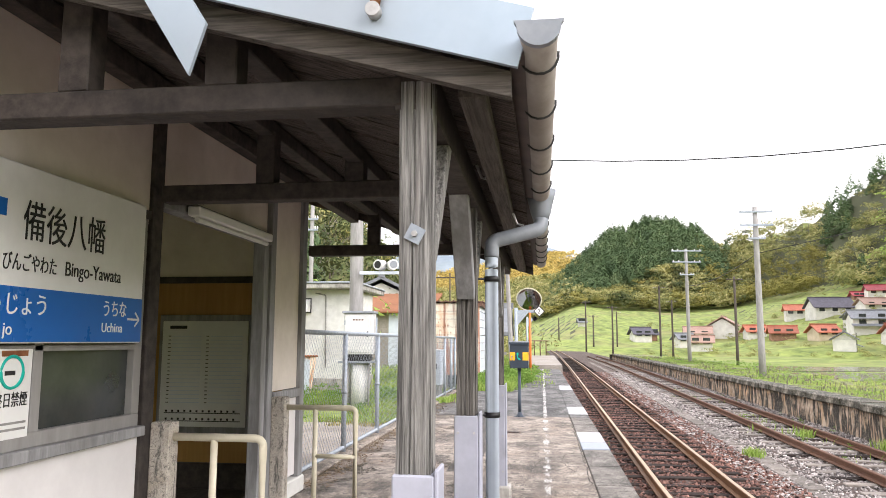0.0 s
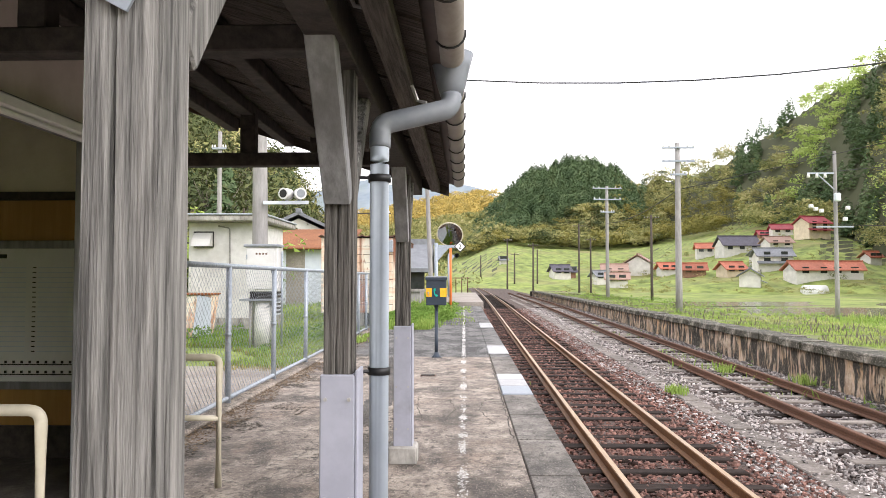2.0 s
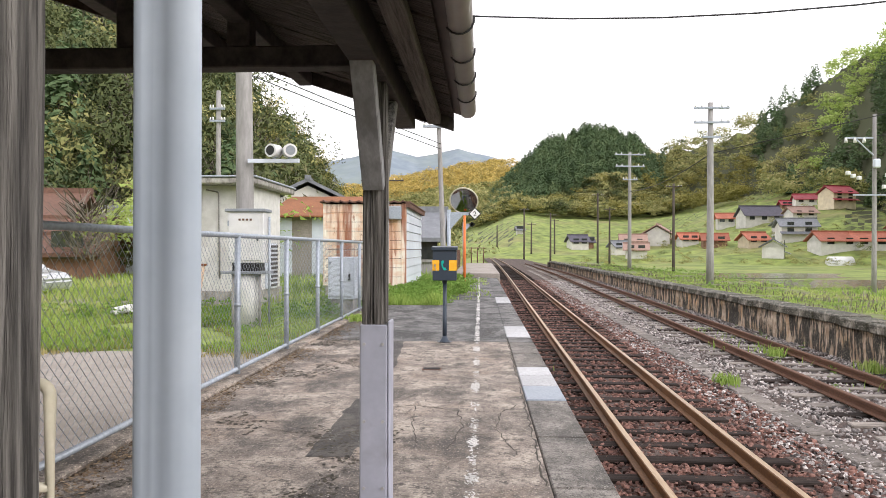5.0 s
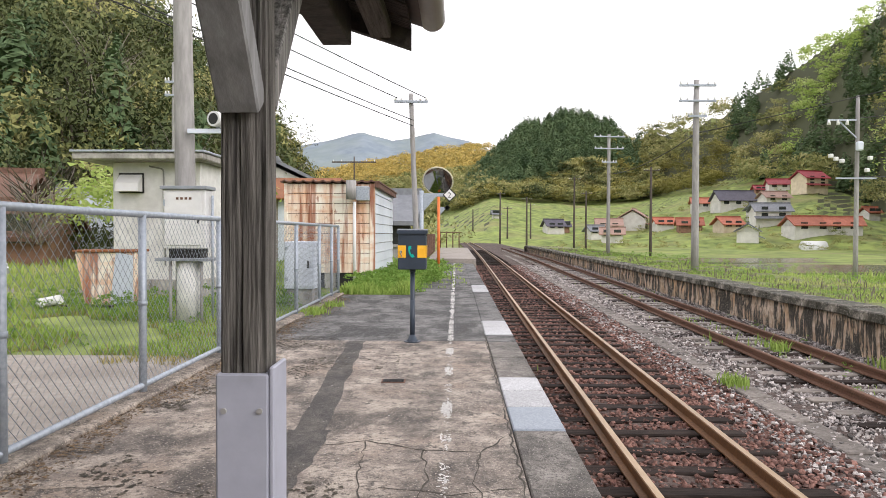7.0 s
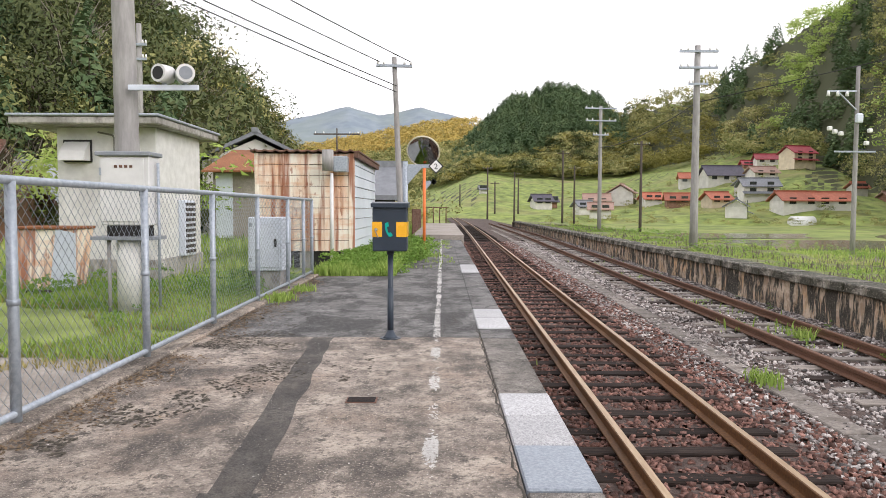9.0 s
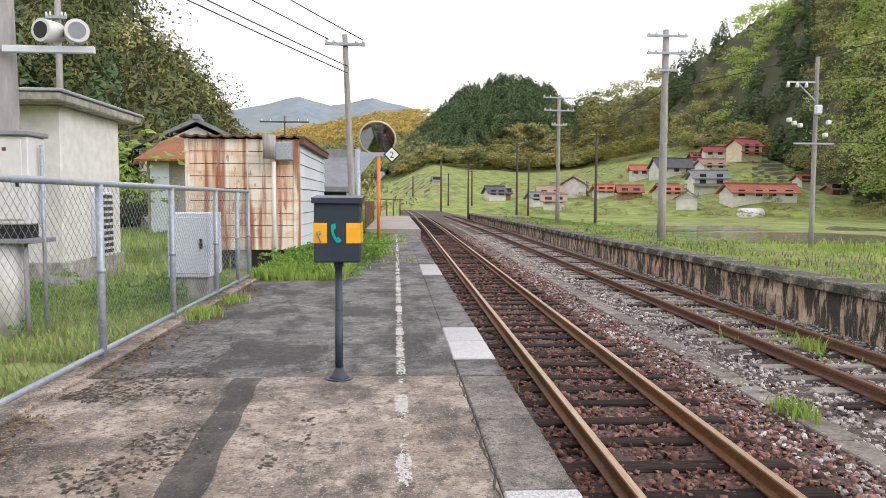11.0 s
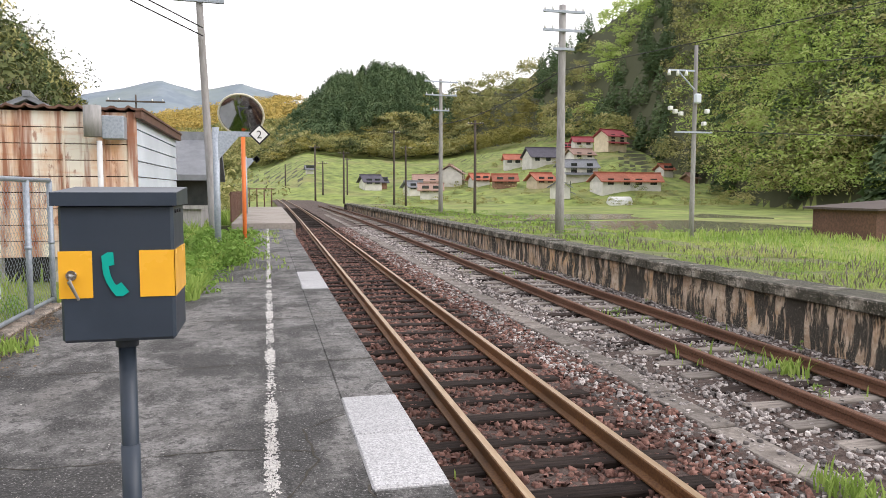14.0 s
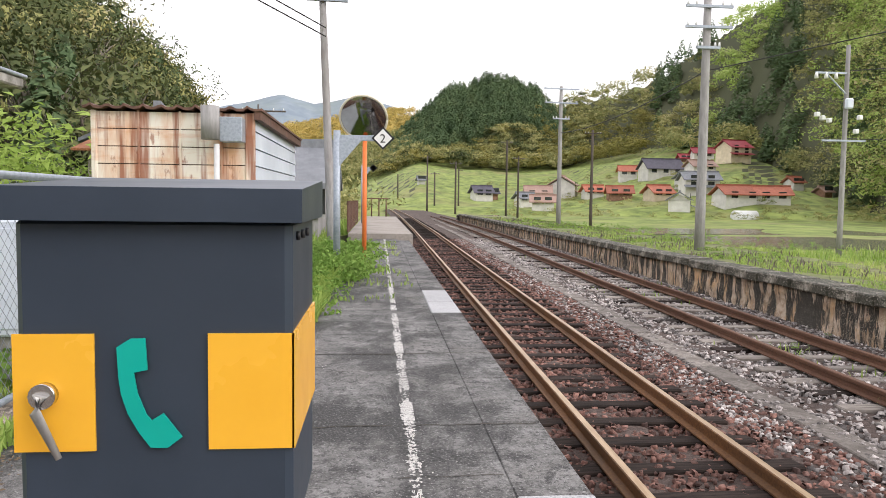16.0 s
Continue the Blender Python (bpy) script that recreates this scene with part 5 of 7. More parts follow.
utility_pole("utility_pole", 8.2, 28.8, -0.2, 6.15, 0.13, ((5.95, 1.2, 0), (5.45, 1.2, 0), (4.95, 0.6, 0)), "tall grey concrete pole with three crossarms")
utility_pole("utility_pole", 9.3, 48.0, -0.2, 6.95, 0.125, ((6.8, 1.9, 8), (6.1, 1.8, 8), (5.3, 0.9, 8)), "tall grey concrete pole with crossarms and insulators")
p5 = utility_pole("utility_pole", 20.3, 41.5, -1.3, 8.0, 0.125, (), "weathered pole with lamps, transformer box and insulators", "pole")
part("lamp_arm", B(18.8, 20.2, 41.4, 41.46, 6.75, 6.83), "galv", p5)
for px in (18.85, 19.3, 19.75):
    part("insulator", T([(px, 41.43, 6.55), (px, 41.43, 6.8)], 0.09, 10, r2=0.05), "white", p5)
part("brace", T([(19.3, 41.4, 6.75), (20.2, 41.4, 5.9)], 0.035, 6), "galv", p5)
part("transformer", B(20.13, 20.45, 41.15, 41.38, 5.25, 5.7, bevel=0.05), "cabinet_blue", p5)
for px, pz in ((18.95, 5.0), (19.2, 4.85), (19.5, 4.75), (20.75, 4.3), (20.9, 4.9)):
    part("fitting", B(px - 0.1, px + 0.1, 41.3, 41.5, pz - 0.1, pz + 0.1, bevel=0.03), "white", p5)
part("lower_arm", B(19.2, 21.2, 41.36, 41.42, 3.85, 3.93), "galv", p5)
for px, py, hgt in ((18.9, 75, 8.6), (18.0, 105, 8.0), (15.6, 100, 9.6), (10.6, 112, 7.2), (8.9, 128, 5.4), (7.2, 120, 8.4), (3.6, 150, 4.6), (13.5, 135, 6.5)):
    gz = float(height(px, py))
    utility_pole("utility_pole", px, py, gz - 0.2, gz + hgt, 0.15, ((gz + hgt - 0.3, 1.5, 0),) if hgt > 5 else (), "old dark wooden pole in the fields", "wood_pole")
utility_pole("utility_pole", -0.72, 24.3, -0.2, 4.85, 0.085, ((4.62, 0.9, 5),), "grey concrete pole with a crossarm beside the shed", lean=(-0.04, 0))
utility_pole("utility_pole", -3.27, 14.13, -0.2, 7.0, 0.145, (), "thick grey concrete pole in front of the equipment hut", lean=(-0.012, 0))
utility_pole("utility_pole", -8.2, 26.5, -0.2, 6.2, 0.1, ((5.6, 0.5, 0), (5.2, 0.5, 0)), "slim grey pole behind the equipment hut")
utility_pole("utility_pole", -5.2, 44.0, -0.6, 5.2, 0.05, ((4.9, 2.4, 0),), "thin pole before the wooded slope", "wood_pole")


def lamp_pair():
    l = thing("loudspeaker_pair", "two round white signal lamps on a steel bracket", "lamps")
    part("bracket", B(-3.2, -2.42, 13.95, 14.0, 2.38, 2.44, bevel=0.004), "cabinet_blue", l)
    for x, t in ((-2.8, -20), (-2.57, 25)):
        d = Vector((math.sin(radians(t)), -math.cos(radians(t)), 0))
        c = Vector((x, 13.975, 2.56))
        dr = part("drum", T([c - d * 0.08, c + d * 0.1], 0.1, 20), "cabinet", l)
        part("lens", T([c + d * 0.101, c + d * 0.105], 0.072, 20), "black" if t < 0 else "pipe_dk", dr, "round lens")
        part("foot", T([c, (x, 13.975, 2.43)], 0.025, 8), "galv", l)


lamp_pair()


def wires():
    def sag(a, b, drop, r, label):
        a, b = Vector(a), Vector(b)
        pts = [a.lerp(b, u) - Vector((0, 0, drop * 4 * u * (1 - u))) for u in np.linspace(0, 1, 17)]
        tagged(part("overhead_wire", T(pts, r, 5), "wire"), label, "wire")

    for dx, dz in ((-0.38, 0.0), (0.38, 0.0), (0.05, -0.6), (0.05, -0.75)):
        sag((-0.9 + dx, 24.2, 4.72 + dz), (-13.3 + dx, -2, 7.6 + dz), 0.35, 0.012, "thin black overhead wire above the yard")
    sag((8.2, 28.8, 4.4), (60.0, 6.0, 17.0), 0.6, 0.014, "black wire sloping over the old platform")
    sag((8.2, 28.8, 4.4), (9.3, 48, 4.6), 0.3, 0.016, "black wire between two poles")
    sag((-3.27, 14.13, 5.0), (16, 11.2, 6.6), 1.45, 0.012, "sagging black wire across the tracks")
    sag((20.3, 41.5, 6.9), (70.0, 38, 14.0), 0.8, 0.02, "black wire from the pole to the hillside")
    sag((20.3, 41.5, 4.0), (70.0, 40, 6.0), 0.8, 0.02, "black wire from the pole to the hillside")


wires()


def traffic_mirror():
    m = thing("platform_mirror", "round convex mirror on an orange post", "mirror")
    x, y, z, r = -0.14, 22.5, 2.37, 0.37
    part("post", T([(x + 0.02, y + 0.08, -0.02), (x + 0.02, y + 0.08, z - 0.3)], 0.035, 14), "orange", m)
    n = 40
    tip = Matrix.Translation((x, y, z)) @ Matrix.Rotation(radians(30), 4, "X") @ Matrix.Rotation(radians(-6), 4, "Z") @ Matrix.Translation((-x, -y, -z))
    part("rim", T([tip @ Vector(q) for q in [(x + r * math.cos(a), y, z + r * math.sin(a)) for a in np.linspace(0, 2 * math.pi, n + 1)]], 0.018, 8), "cream_pipe", m)
    bm = bmesh.new()
    rings = []
    for k in range(1, 9):
        q = r * k / 8
        rings.append([bm.verts.new((x + q * math.cos(a), y - 0.09 * (1 - (k / 8) ** 2), z + q * math.sin(a))) for a in np.linspace(0, 2 * math.pi, n, endpoint=False)])
    c = bm.verts.new((x, y - 0.09, z))
    for k in range(n):
        bm.faces.new((c, rings[0][k], rings[0][(k + 1) % n])).smooth = True
        for a, b in zip(rings, rings[1:]):
            bm.faces.new((a[k], b[k], b[(k + 1) % n], a[(k + 1) % n])).smooth = True
    bmesh.ops.recalc_face_normals(bm, faces=bm.faces[:])
    bmesh.ops.transform(bm, matrix=tip, verts=bm.verts[:])
    part("mirror_face", bm, "mirror", m, "convex mirror face")
    part("back", T([tip @ Vector((x, y + 0.008, z)), tip @ Vector((x, y + 0.06, z))], r, n, r2=r * 0.6), "orange", m)


traffic_mirror()


def bracket_sign(x, y, z0, zarm, xs, size, text, label):
    s = thing("stop_marker", label, "railway sign")
    part("post", T([(x, y, -0.15), (x, y, zarm + 0.1)], 0.05, 12), "galv", s)
    part("arm", B(x, xs - size * 0.3, y - 0.02, y + 0.02, zarm - 0.04, zarm + 0.04, bevel=0.004), "galv", s)
    poly_bm = bmesh.new()
    poly(poly_bm, [(x + 0.02, y - 0.015, zarm), (x + 0.38, y - 0.015, zarm), (x + 0.02, y - 0.015, zarm - 0.42)], 0.02)
    part("gusset", poly_bm, "galv", s)
    for sz, mat, dy in ((size, "black", 0), (size * 0.8, "white", 0.006)):
        bm = B(-sz / 2, sz / 2, -0.006, 0.0, -sz / 2, sz / 2, m=Matrix.Translation((xs, y - 0.03 - dy, zarm)) @ Matrix.Rotation(radians(45), 4, "Y"))
        part("plate", bm, mat, s, mat + " diamond plate")
    if text:
        words(text, size * 0.75, (xs - size * 0.2, y - 0.045, zarm - size * 0.27), "black", s, turn=(90, 0, 0))
    else:
        for dx, dz in ((0, 1), (0, -1), (1, 0), (-1, 0)):
            part("spot", B(-0.05, 0.05, -0.002, 0, -0.05, 0.05, m=Matrix.Translation((xs + dx * size * 0.28, y - 0.04, zarm + dz * size * 0.28)) @ Matrix.Rotation(radians(45), 4, "Y")), "black", s)


bracket_sign(-0.493, 21.5, -0.1, 1.976, 0.16, 0.232, "2", "white diamond stop marker with the number two on a steel bracket")
bracket_sign(-0.55, 40.0, -0.1, 2.32, -0.13, 0.22, "", "small black and white diamond marker on a steel bracket")


def end_fence():
    f = thing("platform_end_fence", "rusty slatted fence at the platform extension", "fence")
    for y in np.arange(32.0, 42.0, 0.35):
        part("slat", B(-0.8, -0.76, y, y + 0.12, 0.155, 1.05), "brown_trim", f)
    part("rail", B(-0.82, -0.79, 32, 42, 0.95, 1.0), "brown_trim", f)
    for x in np.arange(-0.7, 0.75, 0.4):
        part("end_post", T([(x, 51.8, 0.15), (x, 51.8, 1.2)], 0.035, 8), "brown_trim", f)
    part("end_rail", T([(-0.9, 51.8, 1.15), (0.7, 51.8, 1.15)], 0.03, 8), "brown_trim", f)


end_fence()


# ---- yard things ----
def hopper():
    h = thing("rusty_hopper", "rusty pale blue metal hopper lying on the grass", "scrap")
    x, y = -5.15, 16.0
    bm = bmesh.new()
    outer = [(-0.46, 0.82), (0.42, 0.86), (0.3, 0.02), (-0.3, 0.0)]
    prism(bm, [(x + px, pz - 0.05) for px, pz in outer], y - 0.3, y + 0.3)
    part("shell", bm, "rusty_panel", h)
    part("side_sheet", prism(bmesh.new(), [(x + 0.1, -0.05), (x + 0.46, 0.0), (x + 0.46, 0.72), (x + 0.2, 0.78)], y - 0.33, y - 0.31), "cabinet_blue", h, "pale blue sheet")
    part("rim", B(x - 0.48, x + 0.44, y - 0.34, y + 0.34, 0.77, 0.81, bevel=0.01), "rust", h)
    t = thing("scrap_pile", "white pipes and dark scrap lying in the grass", "scrap")
    part("pipe", T([(x - 0.85, y - 0.6, 0.0), (x - 0.45, y - 0.75, 0.08)], 0.07, 12), "white", t)
    part("pipe", T([(x - 0.95, y - 0.4, 0.02), (x - 0.7, y - 0.8, 0.02)], 0.05, 12), "white", t)
    part("plank", B(x - 0.6, x + 0.3, y - 0.7, y - 0.6, -0.08, -0.02, bevel=0.01), "timber_dark", t)


hopper()


def car():
    c = thing("parked_car", "silver hatchback parked on the yard track", "car")
    x1, y0, z = -10.05, 20.0, -0.12
    L, W = 3.1, 1.25
    prof = [(0.0, 0.18), (0.03, 0.42), (-0.12, 0.58), (-0.62, 0.68), (-1.15, 1.14), (-1.5, 1.22), (-2.4, 1.22), (-2.85, 1.1), (-3.08, 0.66), (-3.1, 0.2)]
    bm = bmesh.new()
    prism(bm, [(x1 + px, z + pz) for px, pz in prof], y0, y0 + W)
    bmesh.ops.bevel(bm, geom=bm.edges[:], offset=0.05, segments=2, affect="EDGES")
    part("body", bm, "carpaint", c)
    win = [(-0.76, 0.72), (-1.2, 1.1), (-1.52, 1.16), (-2.35, 1.15), (-2.7, 0.75)]
    part("side_window", prism(bmesh.new(), [(x1 + px, z + pz) for px, pz in win], y0 - 0.008, y0), "dark_glass", c)
    for px in (-0.56, -2.5):
        w = part("wheel", T([(x1 + px, y0 - 0.01, z + 0.25), (x1 + px, y0 + 0.2, z + 0.25)], 0.25, 24), "black", c)
        part("rim", T([(x1 + px, y0 - 0.02, z + 0.25), (x1 + px, y0 + 0.05, z + 0.25)], 0.16, 18), "chrome", w)
    part("wing_mirror", B(x1 - 0.98, x1 - 0.86, y0 - 0.12, y0, z + 0.72, z + 0.82, bevel=0.02), "black", c)
    part("headlight", B(x1 - 0.16, x1 - 0.03, y0 - 0.006, y0 + 0.2, z + 0.44, z + 0.56, bevel=0.02), "white", c)


M["carpaint"] = mk("silver_paint", (0.55, 0.57, 0.58), (0.6, 0.62, 0.63), 3, 0.25, 0, metal=0.5)
car()
tagged(part("yard_slab", B(-9.5, -1.88, 3.0, 11.35, -0.16, -0.095), "yardcon"), "pale worn concrete of the station yard", "pavement", "", "structure")
tagged(part("yard_track", B(-30, -5.6, 18.2, 19.8, -0.16, -0.108), "yardcon"), "pale gravel lane across the yard", "lane", "", "structure")


# ---- houses ----
M["tile_red"] = mk("red_roof_tiles", (0.3, 0.085, 0.05), (0.42, 0.15, 0.09), 3, 0.6, 0.3, vary=0.25)
M["tile_crimson"] = mk("crimson_roof", (0.26, 0.03, 0.045), (0.36, 0.06, 0.07), 3, 0.5, 0.2, vary=0.15)
M["tile_dark"] = mk("dark_roof_tiles", (0.06, 0.055, 0.075), (0.11, 0.1, 0.13), 3, 0.55, 0.3)
M["tile_grey"] = mk("grey_roof_tiles", (0.16, 0.17, 0.19), (0.24, 0.25, 0.27), 3, 0.55, 0.3)
M["tile_tan"] = mk("faded_roof", (0.32, 0.2, 0.16), (0.4, 0.27, 0.22), 3, 0.6, 0.2)
M["wall_white"] = mk("white_house_wall", (0.62, 0.6, 0.56), (0.72, 0.7, 0.66), 1, 0.8, 0.05, vary=0.12)
M["wall_cream"] = mk("cream_house_wall", (0.6, 0.5, 0.36), (0.7, 0.6, 0.45), 1, 0.8, 0.05, vary=0.1)
M["wall_wood"] = mk("brown_house_wall", (0.2, 0.11, 0.07), (0.32, 0.18, 0.12), 2, 0.8, 0.1)


def house(x, y, w, d, h, roof, wall="wall_white", turn=0.0, two=False, label="", z=None, pitch=0.45, name="village_house"):
    g = thing(name, label or "rural house with tiled roof and pale walls", "house", group="village houses")
    z = float(height(x, y)) if z is None else z
    m = Matrix.Translation((x, y, z)) @ Matrix.Rotation(radians(turn), 4, "Z")
    bm = B(-w / 2, w / 2, -d / 2, d / 2, -0.9, h)
    bmesh.ops.transform(bm, matrix=m, verts=bm.verts[:])
    part("wall", bm, wall, g)

    def roof_bm(w, d, zb, ov):
        bm = bmesh.new()
        pk = zb + (d / 2 + ov) * pitch
        pts = [(-d / 2 - ov, zb - 0.15), (0, pk), (d / 2 + ov, zb - 0.15), (d / 2 + ov, zb), (0, pk + 0.2), (-d / 2 - ov, zb)]
        prism(bm, pts, -w / 2 - ov, w / 2 + ov)
        bmesh.ops.transform(bm, matrix=m @ Matrix.Rotation(radians(90), 4, "Z"), verts=bm.verts[:])
        gab = bmesh.new()
        prism(gab, [(-d / 2, zb - 0.1), (0, zb + d / 2 * pitch), (d / 2, zb - 0.1)], -w / 2, w / 2)
        bmesh.ops.transform(gab, matrix=m @ Matrix.Rotation(radians(90), 4, "Z"), verts=gab.verts[:])
        return bm, gab

    rb, gb = roof_bm(w, d, h, 0.45)
    r = part("roof", rb, roof, g)
    part("gable", gb, wall, g)
    rid = B(-w / 2 - 0.5, w / 2 + 0.5, -0.15, 0.15, h + (d / 2 + 0.45) * pitch + 0.1, h + (d / 2 + 0.45) * pitch + 0.35)
    bmesh.ops.transform(rid, matrix=m, verts=rid.verts[:])
    part("ridge", rid, roof, r)
    if two:
        pr = bmesh.new()
        prism(pr, [(-d / 2 - 0.9, h * 0.5 - 0.25), (-d / 2, h * 0.5 + 0.15), (-d / 2, h * 0.5), (-d / 2 - 0.9, h * 0.5 - 0.35)], -w / 2 - 0.3, w / 2 + 0.3)
        bmesh.ops.transform(pr, matrix=m @ Matrix.Rotation(radians(90), 4, "Z"), verts=pr.verts[:])
        part("pent_roof", pr, roof, g)
    n = max(2, int(w / 2.2))
    for zr in ((0.9, h * 0.5 + 0.8) if two else (0.9,)):
        for k in range(n):
            wx = -w / 2 + (k + 0.5) * w / n
            b = B(wx - 0.55, wx + 0.55, -d / 2 - 0.05, -d / 2 + 0.02, zr, zr + 1.0)
            bmesh.ops.transform(b, matrix=m, verts=b.verts[:])
            wn_ = part("window", b, "dark_glass", g)
            b = B(wx - 0.65, wx + 0.65, -d / 2 - 0.09, -d / 2 - 0.02, zr - 0.1, zr)
            bmesh.ops.transform(b, matrix=m, verts=b.verts[:])
            part("sill", b, wall, wn_)
    return g


def polar(az, r):
    return ORX + r * math.sin(radians(az)), ORY + r * math.cos(radians(az))


for az, r, w, d, h, roof, wall, turn, two, label in (
    (7.6, 146, 4.7, 4.5, 1.7, "tile_dark", "wall_white", 12, False, "small white house with a dark roof"),
    (8.4, 148, 2.4, 2.6, 1.3, "tile_dark", "wall_wood", 10, False, "dark shed beside the white house"),
    (11.8, 146, 6.4, 4.5, 1.9, "tile_tan", "wall_white", -8, False, "pale house with a faded roof"),
    (13.7, 149, 6.6, 6.6, 3.0, "tile_tan", "wall_white", 68, True, "large pale house with a faded brown gable roof"),
    (12.1, 124, 4.8, 3.4, 1.5, "tile_tan", "wall_white", -12, False, "low pale house with a faded pink roof"),
    (10.8, 134, 4.0, 3.2, 1.6, "tile_grey", "wall_white", 20, False, "small white house with a grey roof"),
    (15.8, 143, 4.6, 3.6, 1.6, "tile_red", "wall_white", 6, False, "low house with a red tiled roof"),
    (17.7, 138, 5.6, 4.0, 1.6, "tile_red", "wall_wood", -9, False, "brown timber house with a red roof"),
    (20.4, 134, 5.2, 4.4, 1.7, "tile_red", "wall_cream", 14, False, "cream house with a red tiled roof"),
    (21.8, 121, 3.6, 4.2, 2.1, "tile_grey", "wall_white", 66, True, "white gabled house with a grey roof"),
    (22.4, 149, 4.6, 3.6, 1.8, "tile_grey", "wall_white", 25, False, "white house with a grey roof"),
    (23.2, 140, 8.2, 5.0, 2.7, "tile_grey", "wall_white", -4, True, "two-storey house with a grey roof"),
    (25.6, 126, 8.4, 5.0, 1.9, "tile_red", "wall_white", 8, False, "long white house with a bright red roof"),
    (27.8, 128, 6.8, 4.6, 1.9, "tile_red", "wall_white", -10, False, "low white house with a red roof"),
    (18.4, 176, 5.2, 4.0, 2.2, "tile_red", "wall_white", -8, False, "white storehouse with a red roof"),
    (20.7, 170, 11.0, 7.0, 2.3, "tile_dark", "wall_white", 4, False, "large farmhouse with a dark hipped roof"),
    (23.4, 168, 7.4, 4.6, 1.9, "tile_tan", "wall_white", 10, False, "white farmhouse with a faded red roof"),
    (23.6, 196, 6.6, 4.6, 2.1, "tile_crimson", "wall_white", -8, False, "hillside house with a crimson roof"),
    (25.65, 184, 8.2, 6.4, 3.6, "tile_crimson", "wall_cream", 18, True, "tall hillside house with a crimson roof"),
    (22.4, 198, 3.6, 3.4, 1.6, "tile_crimson", "wall_wood", 0, False, "small outbuilding with a crimson roof"),
    (29.4, 152, 3.4, 3.2, 1.5, "tile_red", "wall_white", 15, False, "small house with a red roof at the forest edge"),
    (31.2, 148, 2.6, 2.8, 1.2, "tile_tan", "wall_wood", 20, False, "small shed with a faded roof at the forest edge"),
    (3.1, 168, 2.0, 2.0, 1.3, "tile_grey", "wall_white", 10, False, "tiny white hut in the terraced fields"),
):
    house(*polar(az, r), w * 0.72, d * 0.74, h * 0.76, roof, wall, turn, two, label, pitch=0.66 if roof == "tile_dark" and w > 10 else 0.54)

house(*polar(-14.0, 42.0), 7.0, 5.2, 3.68, "tile_grey", "wall_white", 100, False, "white gabled house with a grey roof behind the shed", z=-0.2, pitch=0.42, name="near_house")
annex = thing("metal_annex", "lean-to with a rusty red metal roof and blue sheets", "shed")
part("wall", B(-7.9, -4.8, 32.0, 35.0, -0.2, 2.4), "yardcon", annex)
part("sheet", B(-6.4, -5.4, 31.97, 32.0, 0.0, 2.3), "cabinet_blue", annex, "blue corrugated sheet")
part("sheet", B(-7.8, -7.2, 31.97, 32.0, 0.0, 2.3), "cabinet_blue", annex, "blue corrugated sheet")
bm = prism(bmesh.new(), [(31.5, 2.32), (31.5, 2.38), (35.4, 3.4), (35.4, 3.3)], -8.15, -4.5)
bmesh.ops.transform(bm, matrix=Matrix(((0, 1, 0, 0), (1, 0, 0, 0), (0, 0, 1, 0), (0, 0, 0, 1))), verts=bm.verts[:])
part("roof", bm, "rust", annex, "rusty red metal roof")
house(-20.0, 32.5, 7.0, 6.0, 1.9, "brown_trim", "wall_wood", 12, False, "old timber shed with a red-brown metal roof", z=-0.2, name="old_shed")
house(-16.2, 31.0, 4.0, 4.0, 1.1, "brown_trim", "wall_wood", 12, False, "low timber lean-to with a red-brown roof", z=-0.2, name="old_shed")
t = thing("white_sheet_shed", "shed clad in pale blue corrugated sheets", "shed")
part("wall", B(-17.5, -14.2, 35.5, 37.5, -0.2, 2.9), "cabinet_blue", t)
part("roof", B(-17.7, -14.0, 35.3, 37.7, 2.9, 3.0), "galv", t)
house(-2.2, 31.5, 1.5, 3.0, 1.7, "tile_grey", "pole", 0, False, "small grey shed beside the embankment", z=-0.2, name="small_shed")
barn = thing("field_barn", "low dark brown barn by the paddy fields", "barn")
part("wall", B(27.1, 33.0, 37.4, 41.4, -1.4, 0.2), "brown_trim", barn)
part("roof", prism(bmesh.new(), [(26.8, 0.2), (26.8, 0.3), (33.5, 0.75), (33.5, 0.63)], 37.0, 41.8), "roofmetal", barn)
part("door_frame", B(27.7, 27.8, 37.35, 37.4, -1.2, 0.1), "sleeper_old", barn)
part("door_frame", B(28.15, 28.25, 37.35, 37.4, -1.2, 0.1), "sleeper_old", barn)
for x0, x1, y0, y1 in ((13.5, 32, 46, 58), (15, 40, 61, 72), (24, 46, 42, 45)):
    tagged(part("paddy_water", B(x0, x1, y0, y1, -1.3, -1.08), "paddy"), "still muddy water in a flooded paddy", "water", "", "structure")
tun = thing("greenhouse", "small white plastic tunnel in the village gardens", "greenhouse")
tx, ty = polar(26.1, 116)
part("cover", T([(tx - 1.6, ty, -0.95), (tx + 1.6, ty, -0.95)], 1.1, 20), "white", tun)


